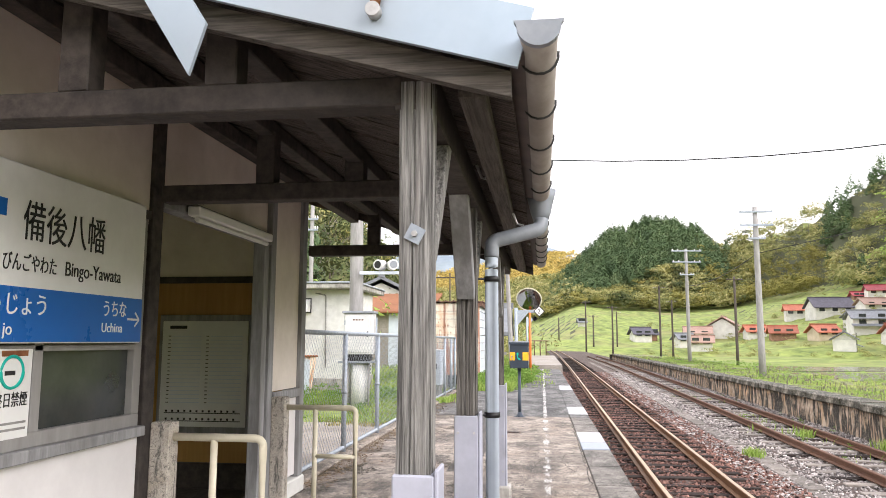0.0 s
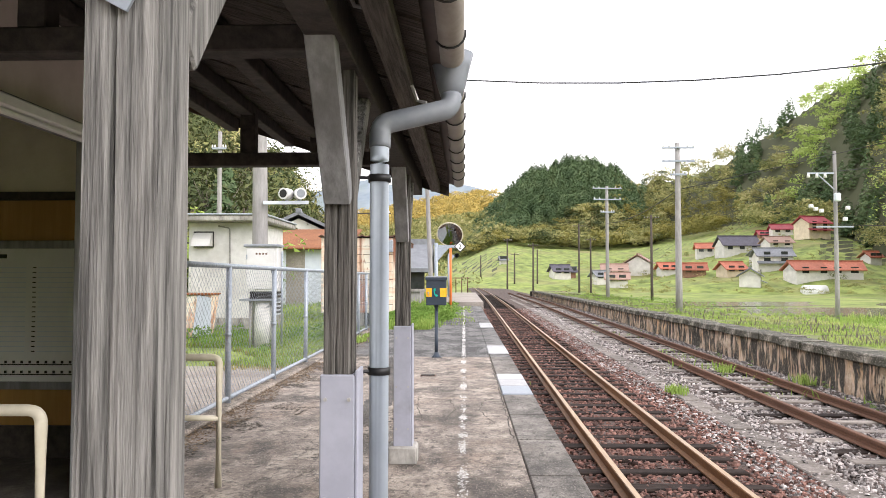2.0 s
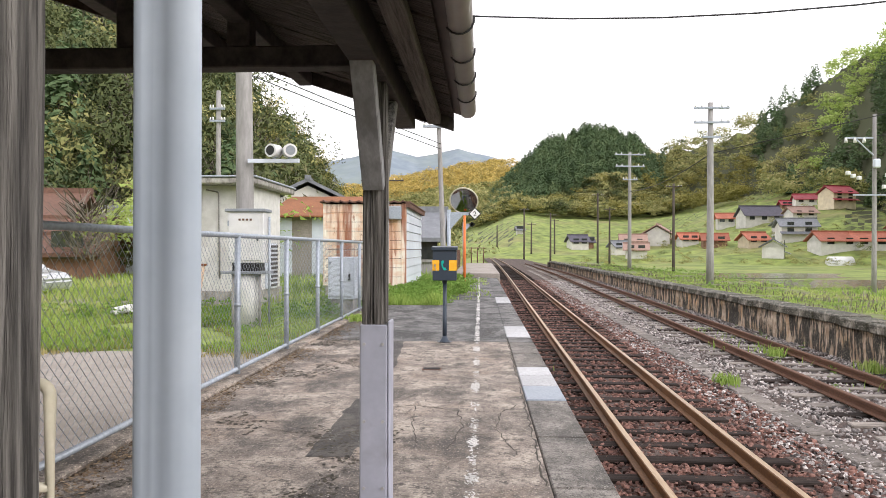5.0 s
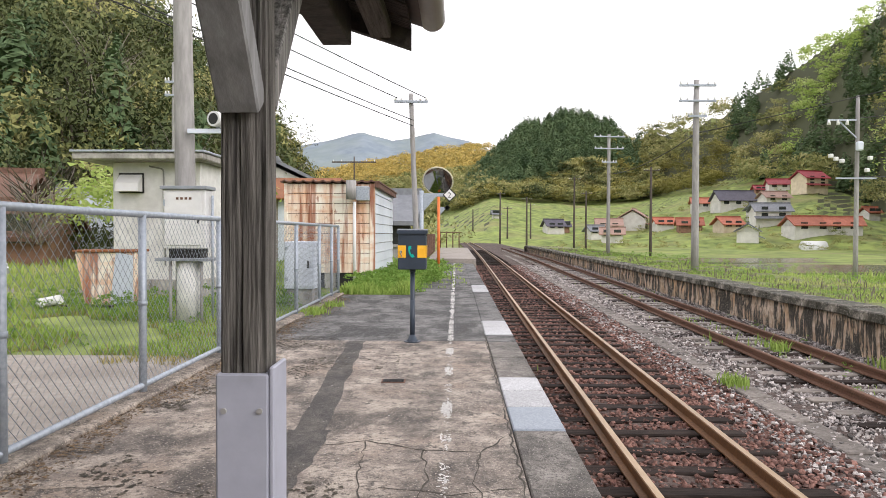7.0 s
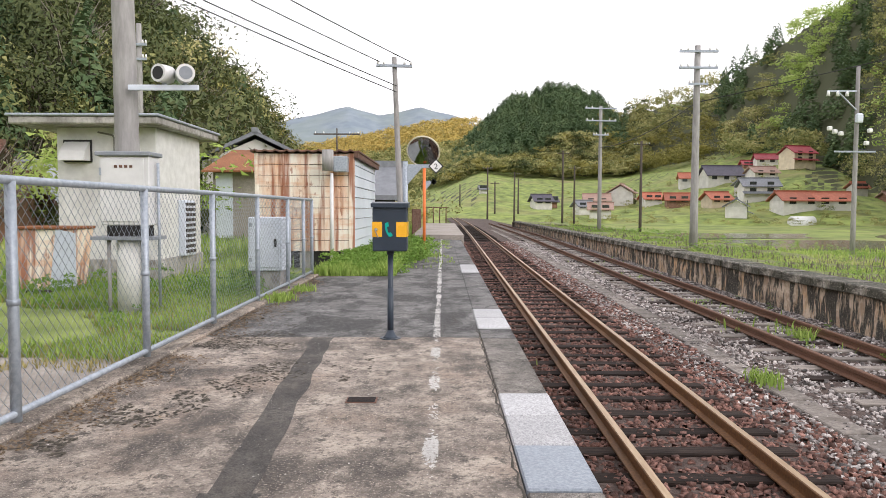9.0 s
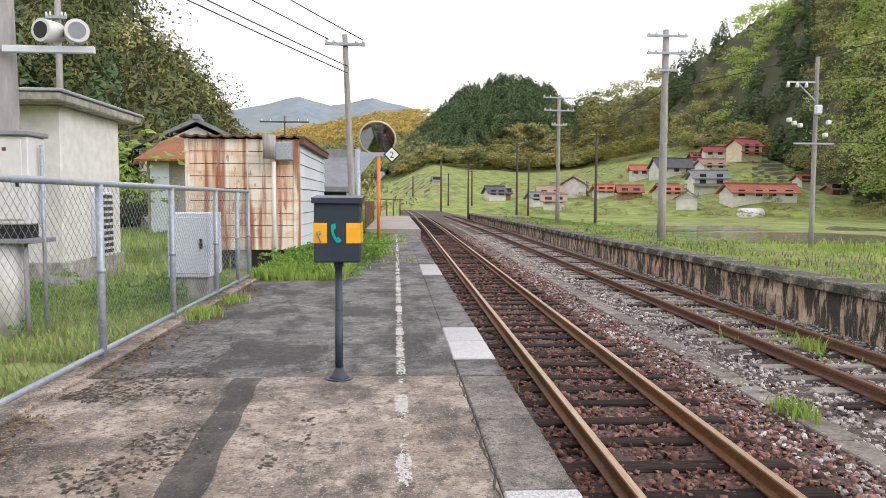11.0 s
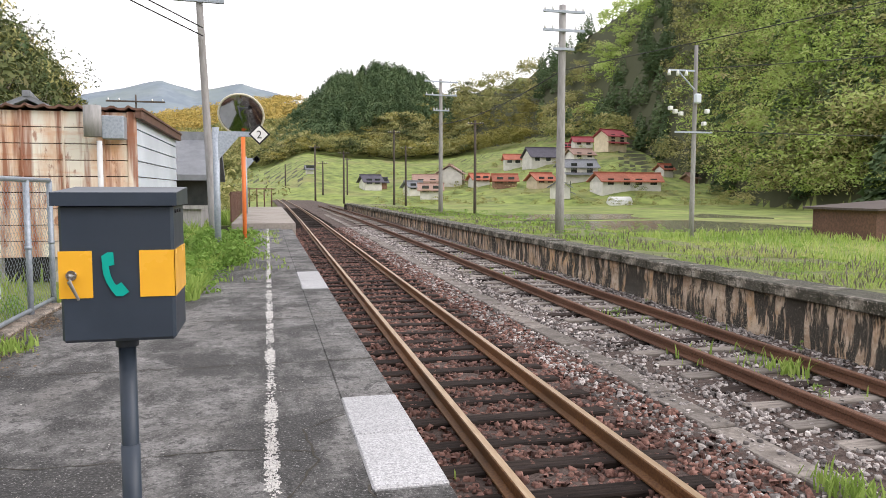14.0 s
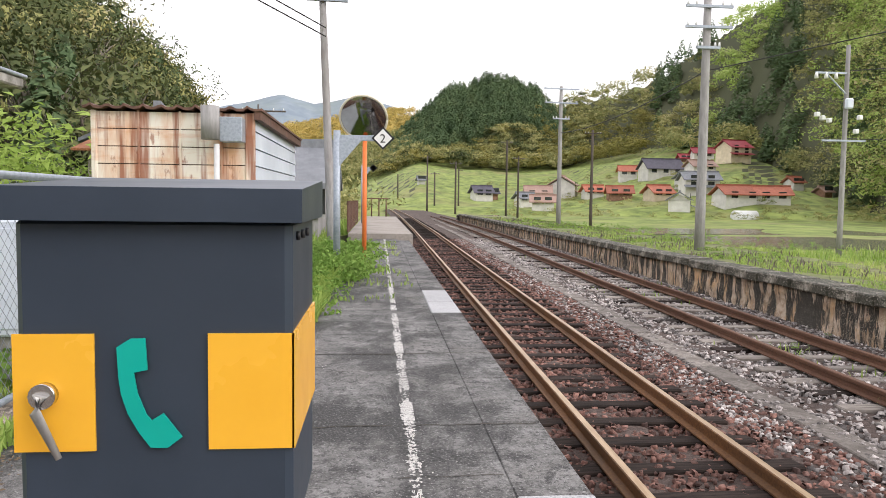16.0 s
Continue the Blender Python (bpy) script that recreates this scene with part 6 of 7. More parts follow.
def litter():
    """Dead leaves and grit swept against the fence."""
    n = 7000
    x = -1.66 + np.abs(rnd.normal(0, 0.16, n))
    y = rnd.uniform(6.0, 17.2, n)
    keep = np.array([noise.noise((a * 2, b * 1.1, 6.0)) for a, b in zip(x, y)]) > -0.15
    x, y = x[keep], y[keep]
    n = len(x)
    a, s = rnd.uniform(0, 2 * np.pi, n), rnd.uniform(0.004, 0.017, n)
    z = 0.003 + rnd.uniform(0, 0.004, n)
    c, d = np.cos(a) * s, np.sin(a) * s
    up = rnd.uniform(0, 0.008, (n, 4))
    V = np.stack([np.stack([x + c, y + d, z + up[:, 0]], 1), np.stack([x - d * 0.6, y + c * 0.6, z + up[:, 1]], 1), np.stack([x - c, y - d, z + up[:, 2]], 1), np.stack([x + d * 0.6, y - c * 0.6, z + up[:, 3]], 1)], 1).reshape(-1, 3)
    bulk("leaf_litter", V, np.arange(4 * n).reshape(-1, 4), "litter", "dead leaves and grit along the fence kerb", "litter")


M["litter"] = mk("dead_leaves", (0.1, 0.065, 0.04), (0.24, 0.17, 0.1), 9, 0.95, 0.1, island=0.5)
litter()


# ---- dirt, litter and chips of mortar on the platform ----
def flakes(name, x, y, size, mat, label, z=0.0022):
    """Small irregular scraps lying flat."""
    n = len(x)
    a = rnd.uniform(0, 2 * np.pi, (n, 1)) + np.array([[0.0, 1.3, 2.7, 4.2]]) + rnd.uniform(-0.4, 0.4, (n, 4))
    r = size[:, None] * rnd.uniform(0.45, 1.0, (n, 4))
    zz = np.repeat(z + rnd.uniform(0, 0.0012, (n, 1)), 4, 1)
    V = np.stack([x[:, None] + r * np.cos(a), y[:, None] + 1.3 * r * np.sin(a), zz], -1).reshape(-1, 3)
    bulk(name, V, np.arange(4 * n).reshape(-1, 4), mat, label, "litter")


M["dirt"] = mk("dry_dirt", (0.035, 0.03, 0.022), (0.1, 0.085, 0.062), 20, 0.95, 0.3, island=0.4)
M["chip"] = mk("pale_chips", (0.36, 0.34, 0.31), (0.6, 0.57, 0.54), 30, 0.8, 0.1, island=0.3)
n = 16000
fx, fy = -1.66 + 1.5 * rnd.random(n) ** 2.0, rnd.uniform(5.9, 12.5, n)
clump = np.array([noise.noise((p * 1.6, q * 0.9, 6.0)) + 0.5 * noise.noise((p * 5, q * 4, 2.0)) for p, q in zip(fx, fy)])
keep = clump > 0.02 + 0.28 * (fx + 1.66)
flakes("platform_dirt", fx[keep], fy[keep], rnd.uniform(0.004, 0.022, int(keep.sum())), "dirt", "dark dirt and leaf litter along the fence")
n = 3200
fx, fy = rnd.uniform(-1.6, 0.62, n), rnd.uniform(5.5, 22, n)
clump = np.array([noise.noise((p * 1.1, q * 0.8, 16.0)) for p, q in zip(fx, fy)])
keep = (clump > 0.0) & ((fy < 17.2) | (fx > -0.5))
flakes("platform_chips", fx[keep], fy[keep], rnd.uniform(0.002, 0.008, int(keep.sum())), "chip", "pale chips and grit on the worn concrete", 0.002)


# ---- vegetation ----
def quads_at(centres, normals, size, aspect):
    """Leaf cards: a quad at every centre, facing about its normal, randomly turned."""
    n = len(centres)
    a = np.cross(normals, rnd.normal(0, 1, (n, 3)))
    a /= np.linalg.norm(a, axis=1, keepdims=True) + 1e-9
    b = np.cross(normals, a)
    b /= np.linalg.norm(b, axis=1, keepdims=True) + 1e-9
    s = size[:, None] * 0.5
    a, b = a * s, b * s * aspect
    bend = normals * s * 0.5
    return np.stack([centres - a - b * 0.3, centres + b * -1 + bend, centres + a - b * 0.3, centres + b + bend * 0.4], 1)


def broadleaf(cards, leaf, lobes=9, spread=0.42, low=0.22):
    """A crown of leaf clumps in uneven lobes, one unit high; returns (k, 4, 3)."""
    c = np.stack([rnd.normal(0, spread * 0.5, lobes), rnd.normal(0, spread * 0.5, lobes), rnd.uniform(low + 0.12, 0.86, lobes)], 1)
    c[:, :2] *= (1.15 - np.abs(c[:, 2:] - 0.5))
    r = rnd.uniform(0.13, 0.26, lobes)
    k = rnd.integers(0, lobes, cards)
    d = rnd.normal(0, 1, (cards, 3))
    d[:, 2] = np.abs(d[:, 2]) * 0.9 - 0.25
    d /= np.linalg.norm(d, axis=1, keepdims=True)
    p = c[k] + d * (r[k] * rnd.uniform(0.65, 1.08, cards))[:, None] * np.array([1.0, 1.0, 0.8])
    nrm = d + rnd.normal(0, 0.5, (cards, 3))
    nrm /= np.linalg.norm(nrm, axis=1, keepdims=True)
    return quads_at(p, nrm, leaf * rnd.uniform(0.6, 1.4, cards), 0.6)


def conifer(cards, leaf):
    """A cedar: drooping sprays in a narrow cone, one unit high."""
    t = rnd.random(cards) ** 0.75
    z = 0.12 + 0.88 * (1 - t)
    rad = (0.02 + 0.2 * t) * rnd.uniform(0.75, 1.12, cards)
    ang = rnd.uniform(0, 2 * np.pi, cards)
    p = np.stack([rad * np.cos(ang), rad * np.sin(ang), z - rad * 0.3], 1)
    nrm = np.stack([np.cos(ang), np.sin(ang), np.full(cards, 0.9)], 1) + rnd.normal(0, 0.35, (cards, 3))
    nrm /= np.linalg.norm(nrm, axis=1, keepdims=True)
    return quads_at(p, nrm, leaf * rnd.uniform(0.7, 1.3, cards) * (0.6 + 0.6 * t), 0.8)


def bare_tree(twigs):
    """Thin twigs fanning up and out, one unit high."""
    base = rnd.uniform(0.2, 0.7, twigs)
    ang = rnd.uniform(0, 2 * np.pi, twigs)
    ln = rnd.uniform(0.1, 0.3, twigs)
    r0 = rnd.uniform(0, 0.2, twigs)
    a = np.stack([r0 * np.cos(ang), r0 * np.sin(ang), base], 1)
    d = np.stack([np.cos(ang + rnd.normal(0, 0.7, twigs)) * 0.7, np.sin(ang + rnd.normal(0, 0.7, twigs)) * 0.7, rnd.uniform(0.3, 1.1, twigs)], 1)
    b = a + d * ln[:, None]
    side = np.cross(d, rnd.normal(0, 1, (twigs, 3)))
    side /= np.linalg.norm(side, axis=1, keepdims=True)
    w = 0.006
    return np.stack([a - side * w, a + side * w, b + side * w * 0.3, b - side * w * 0.3], 1)


def crown_normals(tpl):
    """Soft shading: every leaf leans its normal outwards from the crown's heart; the leaf is turned to agree."""
    c = tpl.mean(1)
    out = c - np.array([0, 0, 0.42])
    out /= np.linalg.norm(out, axis=1, keepdims=True) + 1e-9
    own = np.cross(tpl[:, 1] - tpl[:, 0], tpl[:, 2] - tpl[:, 0])
    own /= np.linalg.norm(own, axis=1, keepdims=True) + 1e-9
    flip = (own * out).sum(1) < 0
    tpl[flip] = tpl[flip][:, ::-1]
    own[flip] *= -1
    nrm = out + 0.55 * own + np.array([0, 0, 0.25])
    return nrm / np.linalg.norm(nrm, axis=1, keepdims=True)


def plant(name, xs, ys, hts, templates, mat, label, sink=0.02, wide=1.0):
    """Sets a copy of a crown at every place, turned and scaled, all in one mesh."""
    zs = height(xs, ys)
    soft = [crown_normals(t) for t in templates]
    parts, norms = [], []
    pick = rnd.integers(0, len(templates), len(xs))
    for x, y, z, h, k in zip(xs, ys, zs, hts, pick):
        a = rnd.uniform(0, 2 * np.pi)
        q = templates[k] * np.array([wide * rnd.uniform(0.85, 1.2), wide * rnd.uniform(0.85, 1.2), 1.0]) * h
        ca, sa = math.cos(a), math.sin(a)
        rot = np.stack([q[..., 0] * ca - q[..., 1] * sa, q[..., 0] * sa + q[..., 1] * ca, q[..., 2]], -1)
        parts.append(rot + np.array([x, y, z - sink * h]))
        m = soft[k]
        m = np.stack([m[:, 0] * ca - m[:, 1] * sa, m[:, 0] * sa + m[:, 1] * ca, m[:, 2]], -1)
        norms.append(np.repeat(m, q.shape[1], 0))
    corners = templates[0].shape[1]
    V = np.concatenate(parts).reshape(-1, 3)
    F = np.arange(len(V)).reshape(-1, corners)
    bulk(name, V, F, mat, label, "trees", smooth=True, normals=np.concatenate(norms))
    return zs


def sprays(tpl):
    """Leaf cards cut to pointed sprays."""
    return tpl[:, [0, 2, 3]]


def scatter(n, az0, az1, r0, r1, bias=1.0):
    az = np.radians(rnd.uniform(az0, az1, n))
    r = r0 + (r1 - r0) * rnd.random(n) ** bias
    return ORX + r * np.sin(az), ORY + r * np.cos(az), np.degrees(az), r


def trunks(name, xs, ys, hts, label):
    zs = height(xs, ys)
    V, F = [], []
    for x, y, z, h in zip(xs, ys, zs, hts):
        lx, ly = rnd.normal(0, 0.04, 2) * h
        r = 0.018 * h
        b = len(V)
        for k in range(5):
            a = 2 * math.pi * k / 5
            V += [(x + r * math.cos(a), y + r * math.sin(a), z - 0.3), (x + lx + r * 0.35 * math.cos(a), y + ly + r * 0.35 * math.sin(a), z + h * 0.7)]
        F += [(b + 2 * k, b + 2 * ((k + 1) % 5), b + 2 * ((k + 1) % 5) + 1, b + 2 * k + 1) for k in range(5)]
        for _ in range(5):
            a, u = rnd.uniform(0, 2 * math.pi), rnd.uniform(0.3, 0.65)
            p = np.array([x + lx * u, y + ly * u, z + h * u])
            e = p + np.array([math.cos(a) * 0.22, math.sin(a) * 0.22, 0.2]) * h
            s = np.array([-math.sin(a), math.cos(a), 0]) * r * 0.4
            b = len(V)
            V += [tuple(p - s), tuple(p + s), tuple(e + s * 0.2), tuple(e - s * 0.2)]
            F.append((b, b + 1, b + 2, b + 3))
    bulk(name, V, F, "bark", label, "trees")


near_t = [sprays(broadleaf(1000, 0.05, 18)) for _ in range(6)]
slope_t = [sprays(broadleaf(520, 0.056, 16, 0.46)) for _ in range(6)]
weed_t = [broadleaf(70, 0.13, 6, 0.5, 0.0) for _ in range(5)]
mid_t = [sprays(broadleaf(300, 0.085, 10)) for _ in range(6)]
far_t = [sprays(broadleaf(170, 0.115, 9)) for _ in range(6)]
con_n = [sprays(conifer(620, 0.075)) for _ in range(4)]
con_f = [sprays(conifer(230, 0.1)) for _ in range(5)]
bare_t = [bare_tree(260) for _ in range(4)]
bamboo_t = [sprays(broadleaf(700, 0.06, 12, 0.3, 0.1)) for _ in range(4)]

# wooded slope beyond the yard
x, y, az, r = scatter(520, -52, -11, 37, 88, 0.7)
h = rnd.uniform(4.5, 8.5, 520) * np.clip((-az - 6) / 9, 0.45, 1)
kind = rnd.random(520)
for name, sel, tpl, mat, lab in (("woodland", kind < 0.58, near_t, "leaf_wood", "mixed spring woodland on the near slope"), ("cedars", (kind >= 0.58) & (kind < 0.76), con_n, "leaf_dark", "dark cedars on the near slope"), ("bare_trees", (kind >= 0.76) & (kind < 0.94), bare_t, "leaf_dry", "bare grey-brown trees on the near slope"), ("fresh_trees", kind >= 0.94, near_t, "leaf_mid", "budding yellow-green trees on the near slope")):
    plant(name, x[sel], y[sel], h[sel] * (1.15 if name == "cedars" else 1.0), tpl, mat, lab)
trunks("tree_trunks", x, y, h, "grey-brown trunks and limbs of the near woodland")
x, y, az, r = scatter(60, -17.5, -9.5, 58, 100)
plant("bamboo_grove", x, y, rnd.uniform(4.5, 7.0, 60) * np.clip((-az - 7.5) / 4, 0.45, 1), bamboo_t, "leaf_bamboo", "olive bamboo grove on the end of the slope")
# undergrowth on the same slope
x, y, az, r = scatter(420, -52, -9, 30, 80)
plant("undergrowth", x, y, rnd.uniform(1.2, 2.8, 420), mid_t, "leaf_wood", "low scrub under the trees", wide=1.5)
# bright maple behind the hut and shrubs round the yard
plant("maple_tree", np.array([-11.3, -9.7, -12.6]), np.array([30.0, 31.0, 32.0]), np.array([4.3, 3.6, 3.6]), near_t, "leaf_fresh", "bright green maples behind the equipment hut", wide=1.5)
plant("pale_tree", np.array([-13.4]), np.array([28.0]), np.array([4.0]), bare_t, "leaf_dry", "pale budding tree beside the old sheds", wide=1.2)
x, y, az, r = scatter(26, -7, -2.2, 38, 75)
plant("embankment_shrubs", x, y, rnd.uniform(1.2, 3.2, 26), mid_t, "leaf_mid", "shrubs beyond the shed beside the line", wide=1.2)

# dome hill: cedars above, mixed trees below
x, y, az, r = scatter(1900, -0.5, 15.5, 268, 384, 0.85)
up = (r - 265) / 115 + 0.12 * np.array([noise.noise((a * 0.03, b * 0.03, 7.0)) for a, b in zip(x, y)])
top = (up > 0.4 + 0.03 * np.abs(az - 8) * (az > 8)) & (az > 0.8) & (az < 14)
plant("dome_cedars", x[top], y[top], rnd.uniform(7, 10, int(top.sum())), con_f, "leaf_dark", "dense dark cedars on a rounded hill", wide=1.45)
mix_ = rnd.random(len(x))
for sel, mat, lab in ((~top & (mix_ < 0.5), "leaf_mid", "mixed olive and brown trees at the hill's foot"), (~top & (mix_ >= 0.5) & (mix_ < 0.75), "leaf_wood", "dark mixed trees at the hill's foot"), (~top & (mix_ >= 0.75), "leaf_bamboo", "yellow-green bamboo at the hill's foot")):
    plant("foothill_trees", x[sel], y[sel], rnd.uniform(3.5, 7.5, int(sel.sum())), far_t, mat, lab, wide=1.25)
# golden hill, sunlight on its top painted into the leaf colour, and its neighbours
x, y, az, r = scatter(1500, -15, 7, 345, 625)
clear = layer_height("gold", az, r) > layer_height("dome", az, r) + 2
x, y, r = x[clear], y[clear], r[clear]
for sel, mat, lab in ((r > 480, "leaf_sun_gold", "spring wood on the far hill, golden sunlight painted into its leaves"), (r <= 480, "leaf_mid", "olive and brown wood below the golden hilltop")):
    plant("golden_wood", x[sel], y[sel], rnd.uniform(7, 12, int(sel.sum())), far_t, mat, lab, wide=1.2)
x, y, az, r = scatter(500, -15, 3, 300, 400)
plant("valley_wood", x, y, rnd.uniform(5, 9, 500), far_t, "leaf_mid", "brown-green wood across the valley", wide=1.3)
# long right-hand slope
n = 3600
x, y, az, r = scatter(n, 11.5, 62, 78, 425, 1.0)
foot = np.interp(az, HILLS["right"][0], HILLS["right"][3])
ridge = np.interp(az, HILLS["right"][0], HILLS["right"][2])
u = (r - foot) / (ridge - foot)
ok = (u > 0.03) & (u < 1.04)
x, y, az, r, u = x[ok], y[ok], az[ok], r[ok], u[ok]
patch = np.array([noise.noise((a * 0.013, b * 0.013, 4.0)) for a, b in zip(x, y)])
dark = ((az > 20.5) & (az < 30) & (u > 0.12 + np.maximum(0, 23 - az) * 0.12) & (patch > -0.18)) | (patch > 0.36)
scar = (np.abs(az - 20.3) < 0.8) & (u > 0.02) & (u < 0.34)
fresh = ~dark & (patch < np.where(az > 33, 0.15, -0.12)) & (az > 24)
gold = ~dark & ~fresh & (az < 21) & (u < 0.55)
rest = ~(dark | fresh | gold)
hh = rnd.uniform(5.0, 8.5, len(x)) * np.where(scar, 0.12, 1.0)
near = r < 185
for sel, tpl, mat, name, lab in ((dark & near, con_n, "leaf_dark", "slope_cedars", "tall dark cedars on the slope"), (dark & ~near, con_f, "leaf_dark", "slope_cedars", "dark cedar plantation on the slope"), (fresh & near, slope_t, "leaf_fresh", "slope_fresh_trees", "bright green spring trees on the slope"), (fresh & ~near, far_t, "leaf_fresh", "slope_fresh_trees", "yellow-green trees along the slope"), (gold, mid_t, "leaf_bamboo", "slope_bamboo", "yellow-green bamboo and scrub on the lower slope"), (rest & near, slope_t, "leaf_mid", "slope_wood", "mixed wood on the slope"), (rest & ~near, far_t, "leaf_mid", "slope_wood", "mixed wood on the slope")):
    if sel.any():
        plant(name, x[sel], y[sel], hh[sel] * (1.2 if tpl in (con_n, con_f) else 0.95), tpl, mat, lab, wide=1.35 if tpl in (con_n, con_f) else 1.25)
# fresh wood on the nearest part of the slope
x, y, az, r = scatter(1500, 31, 56, 80, 215, 0.9)
ok = (r > np.interp(az, HILLS["right"][0], HILLS["right"][3]) * 0.99) & (az > 32.2)
x, y = x[ok], y[ok]
mix_ = rnd.random(len(x))
for sel, tpl, mat, name, lab in ((mix_ < 0.4, slope_t, "leaf_fresh", "near_slope_trees", "bright spring trees on the near slope"), ((mix_ >= 0.4) & (mix_ < 0.58), slope_t, "leaf_mid", "near_slope_wood", "olive spring wood on the near slope"), ((mix_ >= 0.58) & (mix_ < 0.8), con_n, "leaf_dark", "near_slope_cedars", "dark cedars among the spring trees"), (mix_ >= 0.8, slope_t, "leaf_wood", "near_slope_dark_wood", "dark leafy trees on the near slope")):
    plant(name, x[sel], y[sel], rnd.uniform(4, 10, int(sel.sum())) * (1.15 if tpl is con_n else 1.0), tpl, mat, lab, wide=1.35)
# village shrubs and forest edge
x, y, az, r = scatter(190, 8, 36, 98, 205)
plant("village_shrubs", x, y, rnd.uniform(0.6, 1.7, 190), mid_t, "leaf_mid", "garden shrubs and hedges round the village", wide=1.4)
x, y, az, r = scatter(70, 27, 60, 96, 128)
plant("edge_scrub", x, y, rnd.uniform(0.8, 2.4, 70), mid_t, "leaf_mid", "olive scrub at the forest's edge", wide=1.4)


def far_mountains():
    az = np.arange(-40, 32, 0.25)
    el = np.interp(az, [-40, -16, -11, -7.3, -5, -1.7, 1.3, 5, 14, 32], [5, 5.8, 6.8, 7.75, 7.1, 7.75, 7, 5.5, 5, 4])
    el = el + 0.03 * np.sin(az * 2.1)
    rows = []
    for u in np.linspace(0, 1, 14):
        r = 1500 + 600 * u
        z = 1.1 + 2100 * np.tan(np.radians(el)) * u ** 0.8 
        rows.append(np.stack([ORX + r * np.sin(np.radians(az)), ORY + r * np.cos(np.radians(az)), z], -1))
    v = np.stack(rows).reshape(-1, 3)
    n = len(az)
    i, j = np.meshgrid(np.arange(13), np.arange(n - 1), indexing="ij")
    f = np.stack([i * n + j, i * n + j + 1, (i + 1) * n + j + 1, (i + 1) * n + j], -1).reshape(-1, 4)
    # the material's colour carries the haze; no air is drawn
    ob = bulk("backdrop_mountains", v, f, "far_hills", "distant mountains with blue-grey haze painted into their colour", "mountains", smooth=True)
    ob["kind"] = "structure"


far_mountains()


# ---- grass ----
def grass(name, n, x0, x1, y0, y1, lo, hi, label, z=None, gap=0.0, bias=1.0, mat="grass", lean=0.9, tuft=False):
    """Blades of grass, each a bent tapering leaf; gap leaves bare patches."""
    x = rnd.uniform(x0, x1, n)
    y = y0 + (y1 - y0) * rnd.random(n) ** bias
    if tuft:
        x, y = rnd.normal((x0 + x1) / 2, (x1 - x0) / 5, n), rnd.normal((y0 + y1) / 2, (y1 - y0) / 5, n)
    if gap:
        keep = np.array([noise.noise((a * 0.7, b * 0.7, 2.0)) + 0.35 * noise.noise((a * 2.3, b * 2.3, 5.0)) for a, b in zip(x, y)]) > gap - 0.5
        x, y = x[keep], y[keep]
    n = len(x)
    zz = height(x, y) if z is None else np.full(n, z)
    dens = np.array([noise.noise((a * 1.3, b * 1.3, 8.0)) for a, b in zip(x, y)])
    h = rnd.uniform(lo, hi, n) * (1 + 0.6 * dens)
    a = rnd.uniform(0, 2 * np.pi, n)
    w = h * rnd.uniform(0.025, 0.06, n) + 0.0018 + 0.00016 * np.maximum(y, 0)
    dx, dy = np.cos(a), np.sin(a)
    b = np.stack([x, y, zz], 1)
    side = np.stack([-dy * w, dx * w, np.zeros(n)], 1)
    ln = rnd.uniform(0.1, lean, n) * h
    mid = b + np.stack([dx * ln * 0.35, dy * ln * 0.35, h * 0.6], 1)
    tip = b + np.stack([dx * ln, dy * ln, h], 1)
    V = np.stack([b - side, b + side, mid + side * 0.8, mid - side * 0.8, tip], 1).reshape(-1, 3)
    k = 5 * np.arange(n)[:, None]
    F = np.concatenate([k + np.array([[0, 1, 2]]), k + np.array([[0, 2, 3]]), k + np.array([[3, 2, 4]])])
    bulk(name, V, F, mat, label, "grass")


grass("yard_grass", 80000, -9.5, -1.95, 11.2, 18.0, 0.03, 0.13, "patchy green grass in the station yard", gap=0.4)
grass("yard_far_grass", 16000, -16, -2.5, 18, 34, 0.1, 0.3, "rough grass beyond the hut", gap=0.35)
grass("shed_weeds", 26000, -1.75, -0.45, 17.3, 27, 0.06, 0.24, "lush weeds between shed and platform", z=-0.05)
grass("strip_weeds", 1500, -0.5, 0.55, 17.4, 30, 0.03, 0.09, "low weeds in the joints of the walkway", z=0.0, gap=0.62)
grass("line_weeds", 6000, -2.5, -0.6, 27, 50, 0.15, 0.45, "tall weeds beside the platform end")
grass("old_platform_grass", 90000, 6.95, 10.2, 10, 62, 0.02, 0.08, "grass growing over the old platform", z=-0.09, bias=1.5, gap=0.46)
grass("bank_grass", 36000, 9.5, 17, 14, 62, 0.04, 0.14, "grass on the bank beside the paddies", bias=1.3)
grass("reed_grass", 7000, 12, 30, 24, 44, 0.15, 0.4, "pale dry grass along the paddy banks")
grass("track_weeds", 1100, 4.3, 6.2, 11, 34, 0.04, 0.14, "small weeds among the ballast", z=-0.68, gap=0.7)
for wx, wy, n, hh_ in ((3.62, 13.15, 130, 0.14), (1.02, 13.9, 90, 0.2), (1.0, 10.9, 40, 0.1), (6.1, 14.2, 90, 0.2), (5.3, 15.8, 90, 0.18), (-1.6, 14.2, 260, 0.12), (-1.5, 15.2, 160, 0.1)):
    grass("weed_tuft", n, wx - 0.2, wx + 0.2, wy - 0.3, wy + 0.3, hh_ * 0.5, hh_, "small tuft of green weeds", z=-0.7 if wx > 0.9 else 0.0, tuft=True)

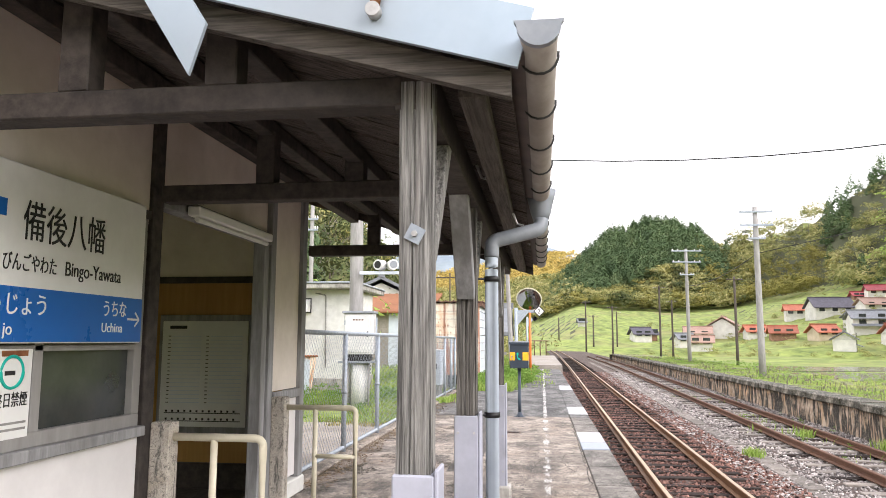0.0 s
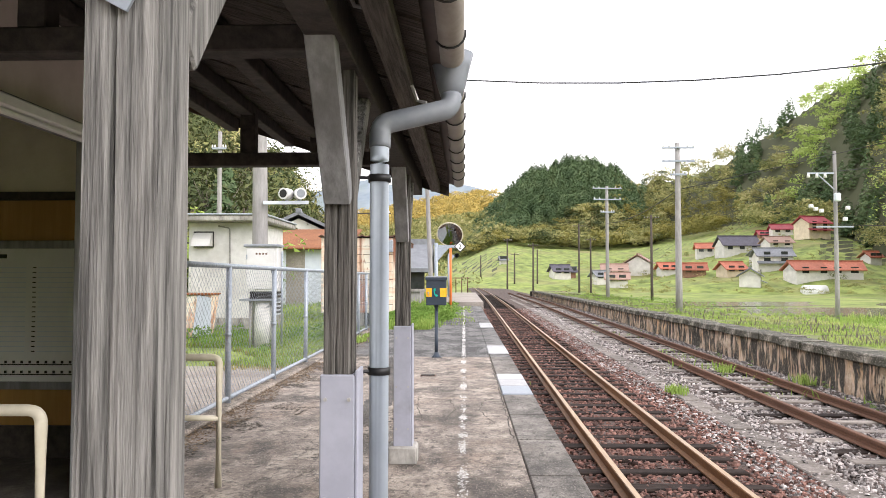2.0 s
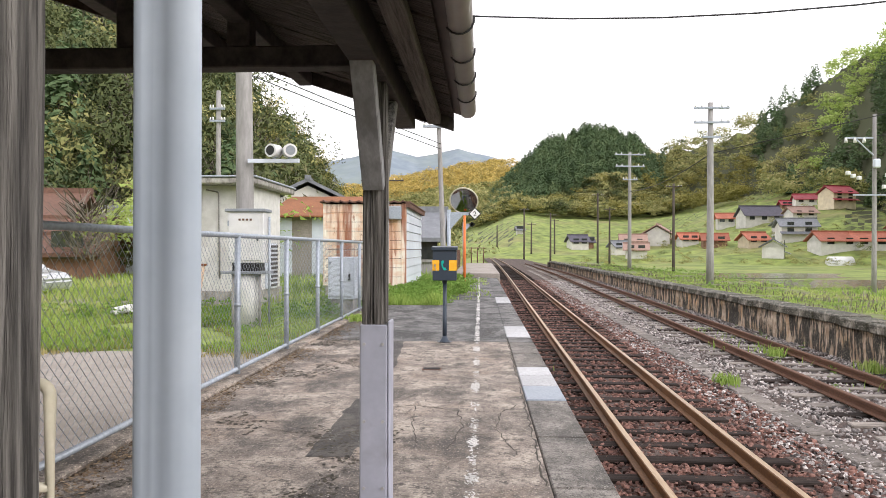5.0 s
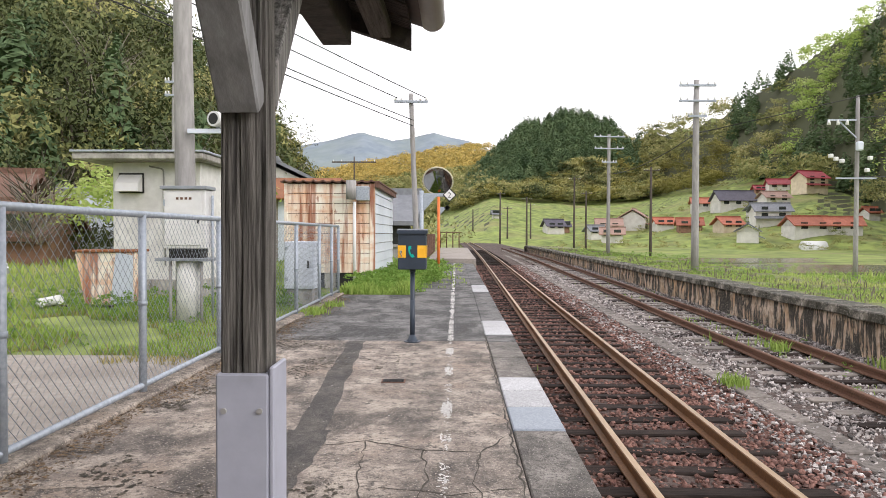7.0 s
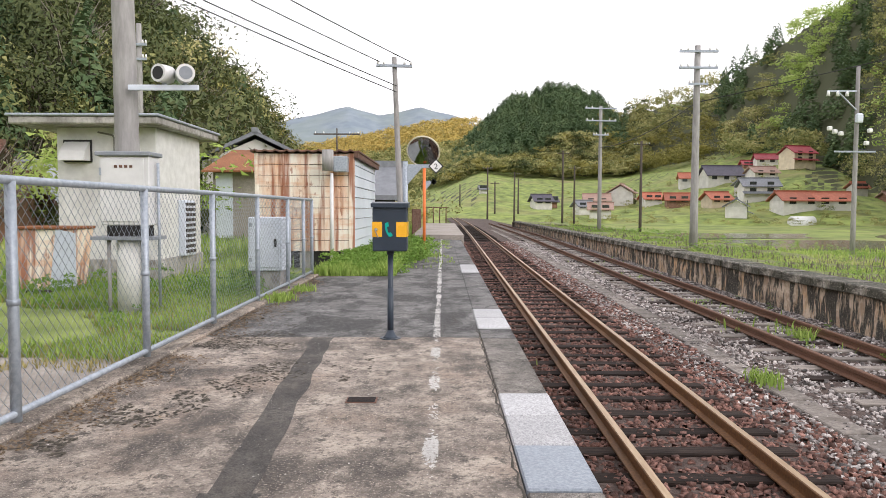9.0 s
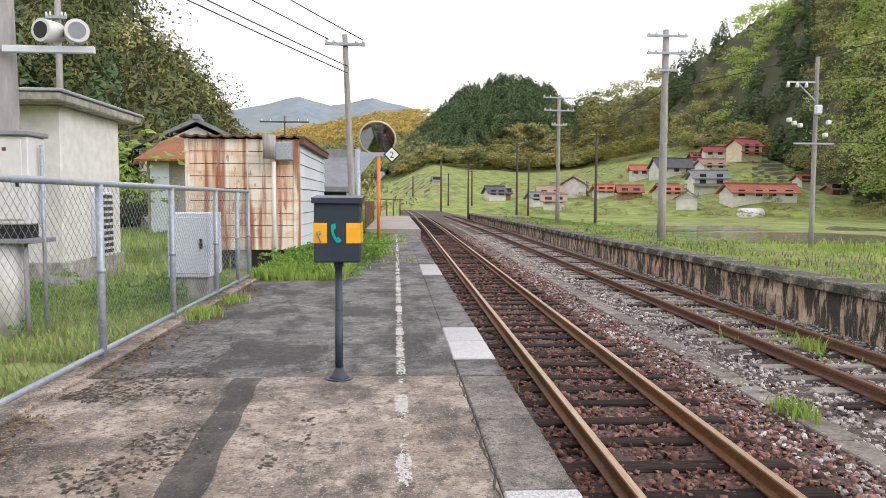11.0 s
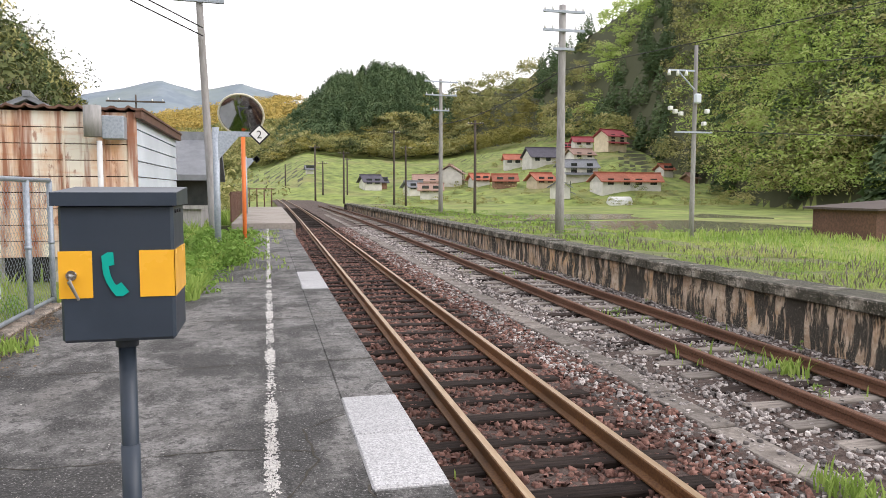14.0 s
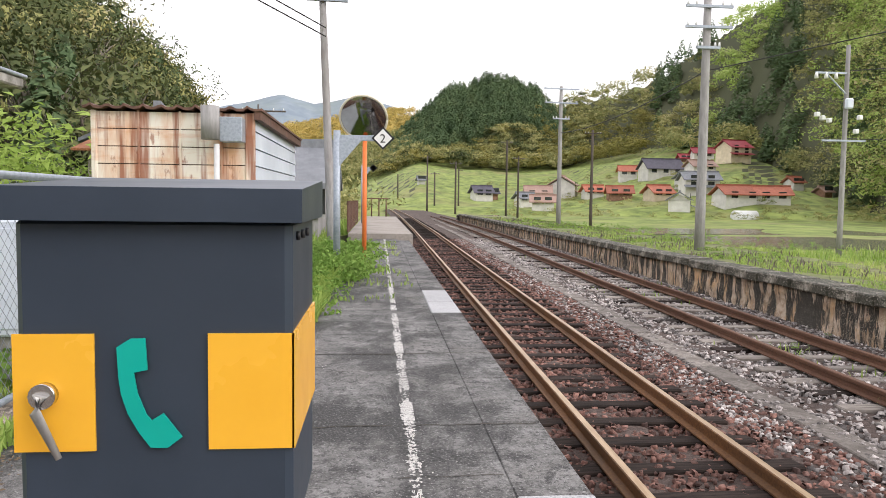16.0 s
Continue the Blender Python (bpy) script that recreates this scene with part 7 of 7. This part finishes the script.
# leafy weeds round the mirror post and the shed, and clumps on the old platform
def weeds(name, n, x0, x1, y0, y1, lo, hi, z, label, gap=-1.0):
    x, y = rnd.uniform(x0, x1, n), rnd.uniform(y0, y1, n)
    keep = np.array([noise.noise((a * 0.8, b * 0.8, 3.0)) for a, b in zip(x, y)]) > gap
    x, y = x[keep], y[keep]
    parts = []
    for a, b in zip(x, y):
        h = rnd.uniform(lo, hi)
        t = weed_t[rnd.integers(0, len(weed_t))] * h * np.array([1.1, 1.1, 1.0])
        parts.append(t + np.array([a, b, z]))
    V = np.concatenate(parts).reshape(-1, 3)
    bulk(name, V, np.arange(len(V)).reshape(-1, 4), "leaf_weed", label, "weeds")


M["leaf_weed"] = leafy("weed_leaves", [(0.13, 0.24, 0.045), (0.22, 0.36, 0.075), (0.36, 0.46, 0.14)], glow=0.4)
weeds("shed_weed_clumps", 260, -1.7, -0.35, 17.6, 26, 0.18, 0.42, -0.05, "leafy weeds between the shed and the walkway", -0.25)
weeds("mirror_weed_clumps", 60, -0.8, 0.0, 20.5, 23.5, 0.3, 0.52, -0.03, "tall weeds round the mirror post")
weeds("platform_weed_clumps", 1300, 7.0, 12.5, 10, 52, 0.07, 0.2, -0.12, "leafy clumps on the old platform", -0.08)
weeds("yard_weed_clumps", 420, -8.5, -2.0, 11.6, 18, 0.08, 0.26, -0.13, "leafy weeds in the station yard", 0.0)
weeds("ballast_weed_clumps", 90, 4.7, 6.3, 11, 32, 0.05, 0.14, -0.7, "small weeds among the ballast of the disused track", 0.1)
grass("yard_dry_grass", 46000, -8.5, -1.95, 10.6, 16.5, 0.02, 0.09, "dry yellow grass at the edge of the yard concrete", gap=0.4, mat="leaf_straw")
weeds("hut_weed_clumps", 120, -6.5, -2.2, 14.8, 16.8, 0.15, 0.4, -0.13, "weeds round the hut and cabinet", -0.2)

grass("old_platform_dry_grass", 9000, 6.8, 9.8, 10, 60, 0.04, 0.16, "dry straw-coloured grass on the old platform", z=-0.09, bias=1.5, gap=0.5, mat="leaf_dry")


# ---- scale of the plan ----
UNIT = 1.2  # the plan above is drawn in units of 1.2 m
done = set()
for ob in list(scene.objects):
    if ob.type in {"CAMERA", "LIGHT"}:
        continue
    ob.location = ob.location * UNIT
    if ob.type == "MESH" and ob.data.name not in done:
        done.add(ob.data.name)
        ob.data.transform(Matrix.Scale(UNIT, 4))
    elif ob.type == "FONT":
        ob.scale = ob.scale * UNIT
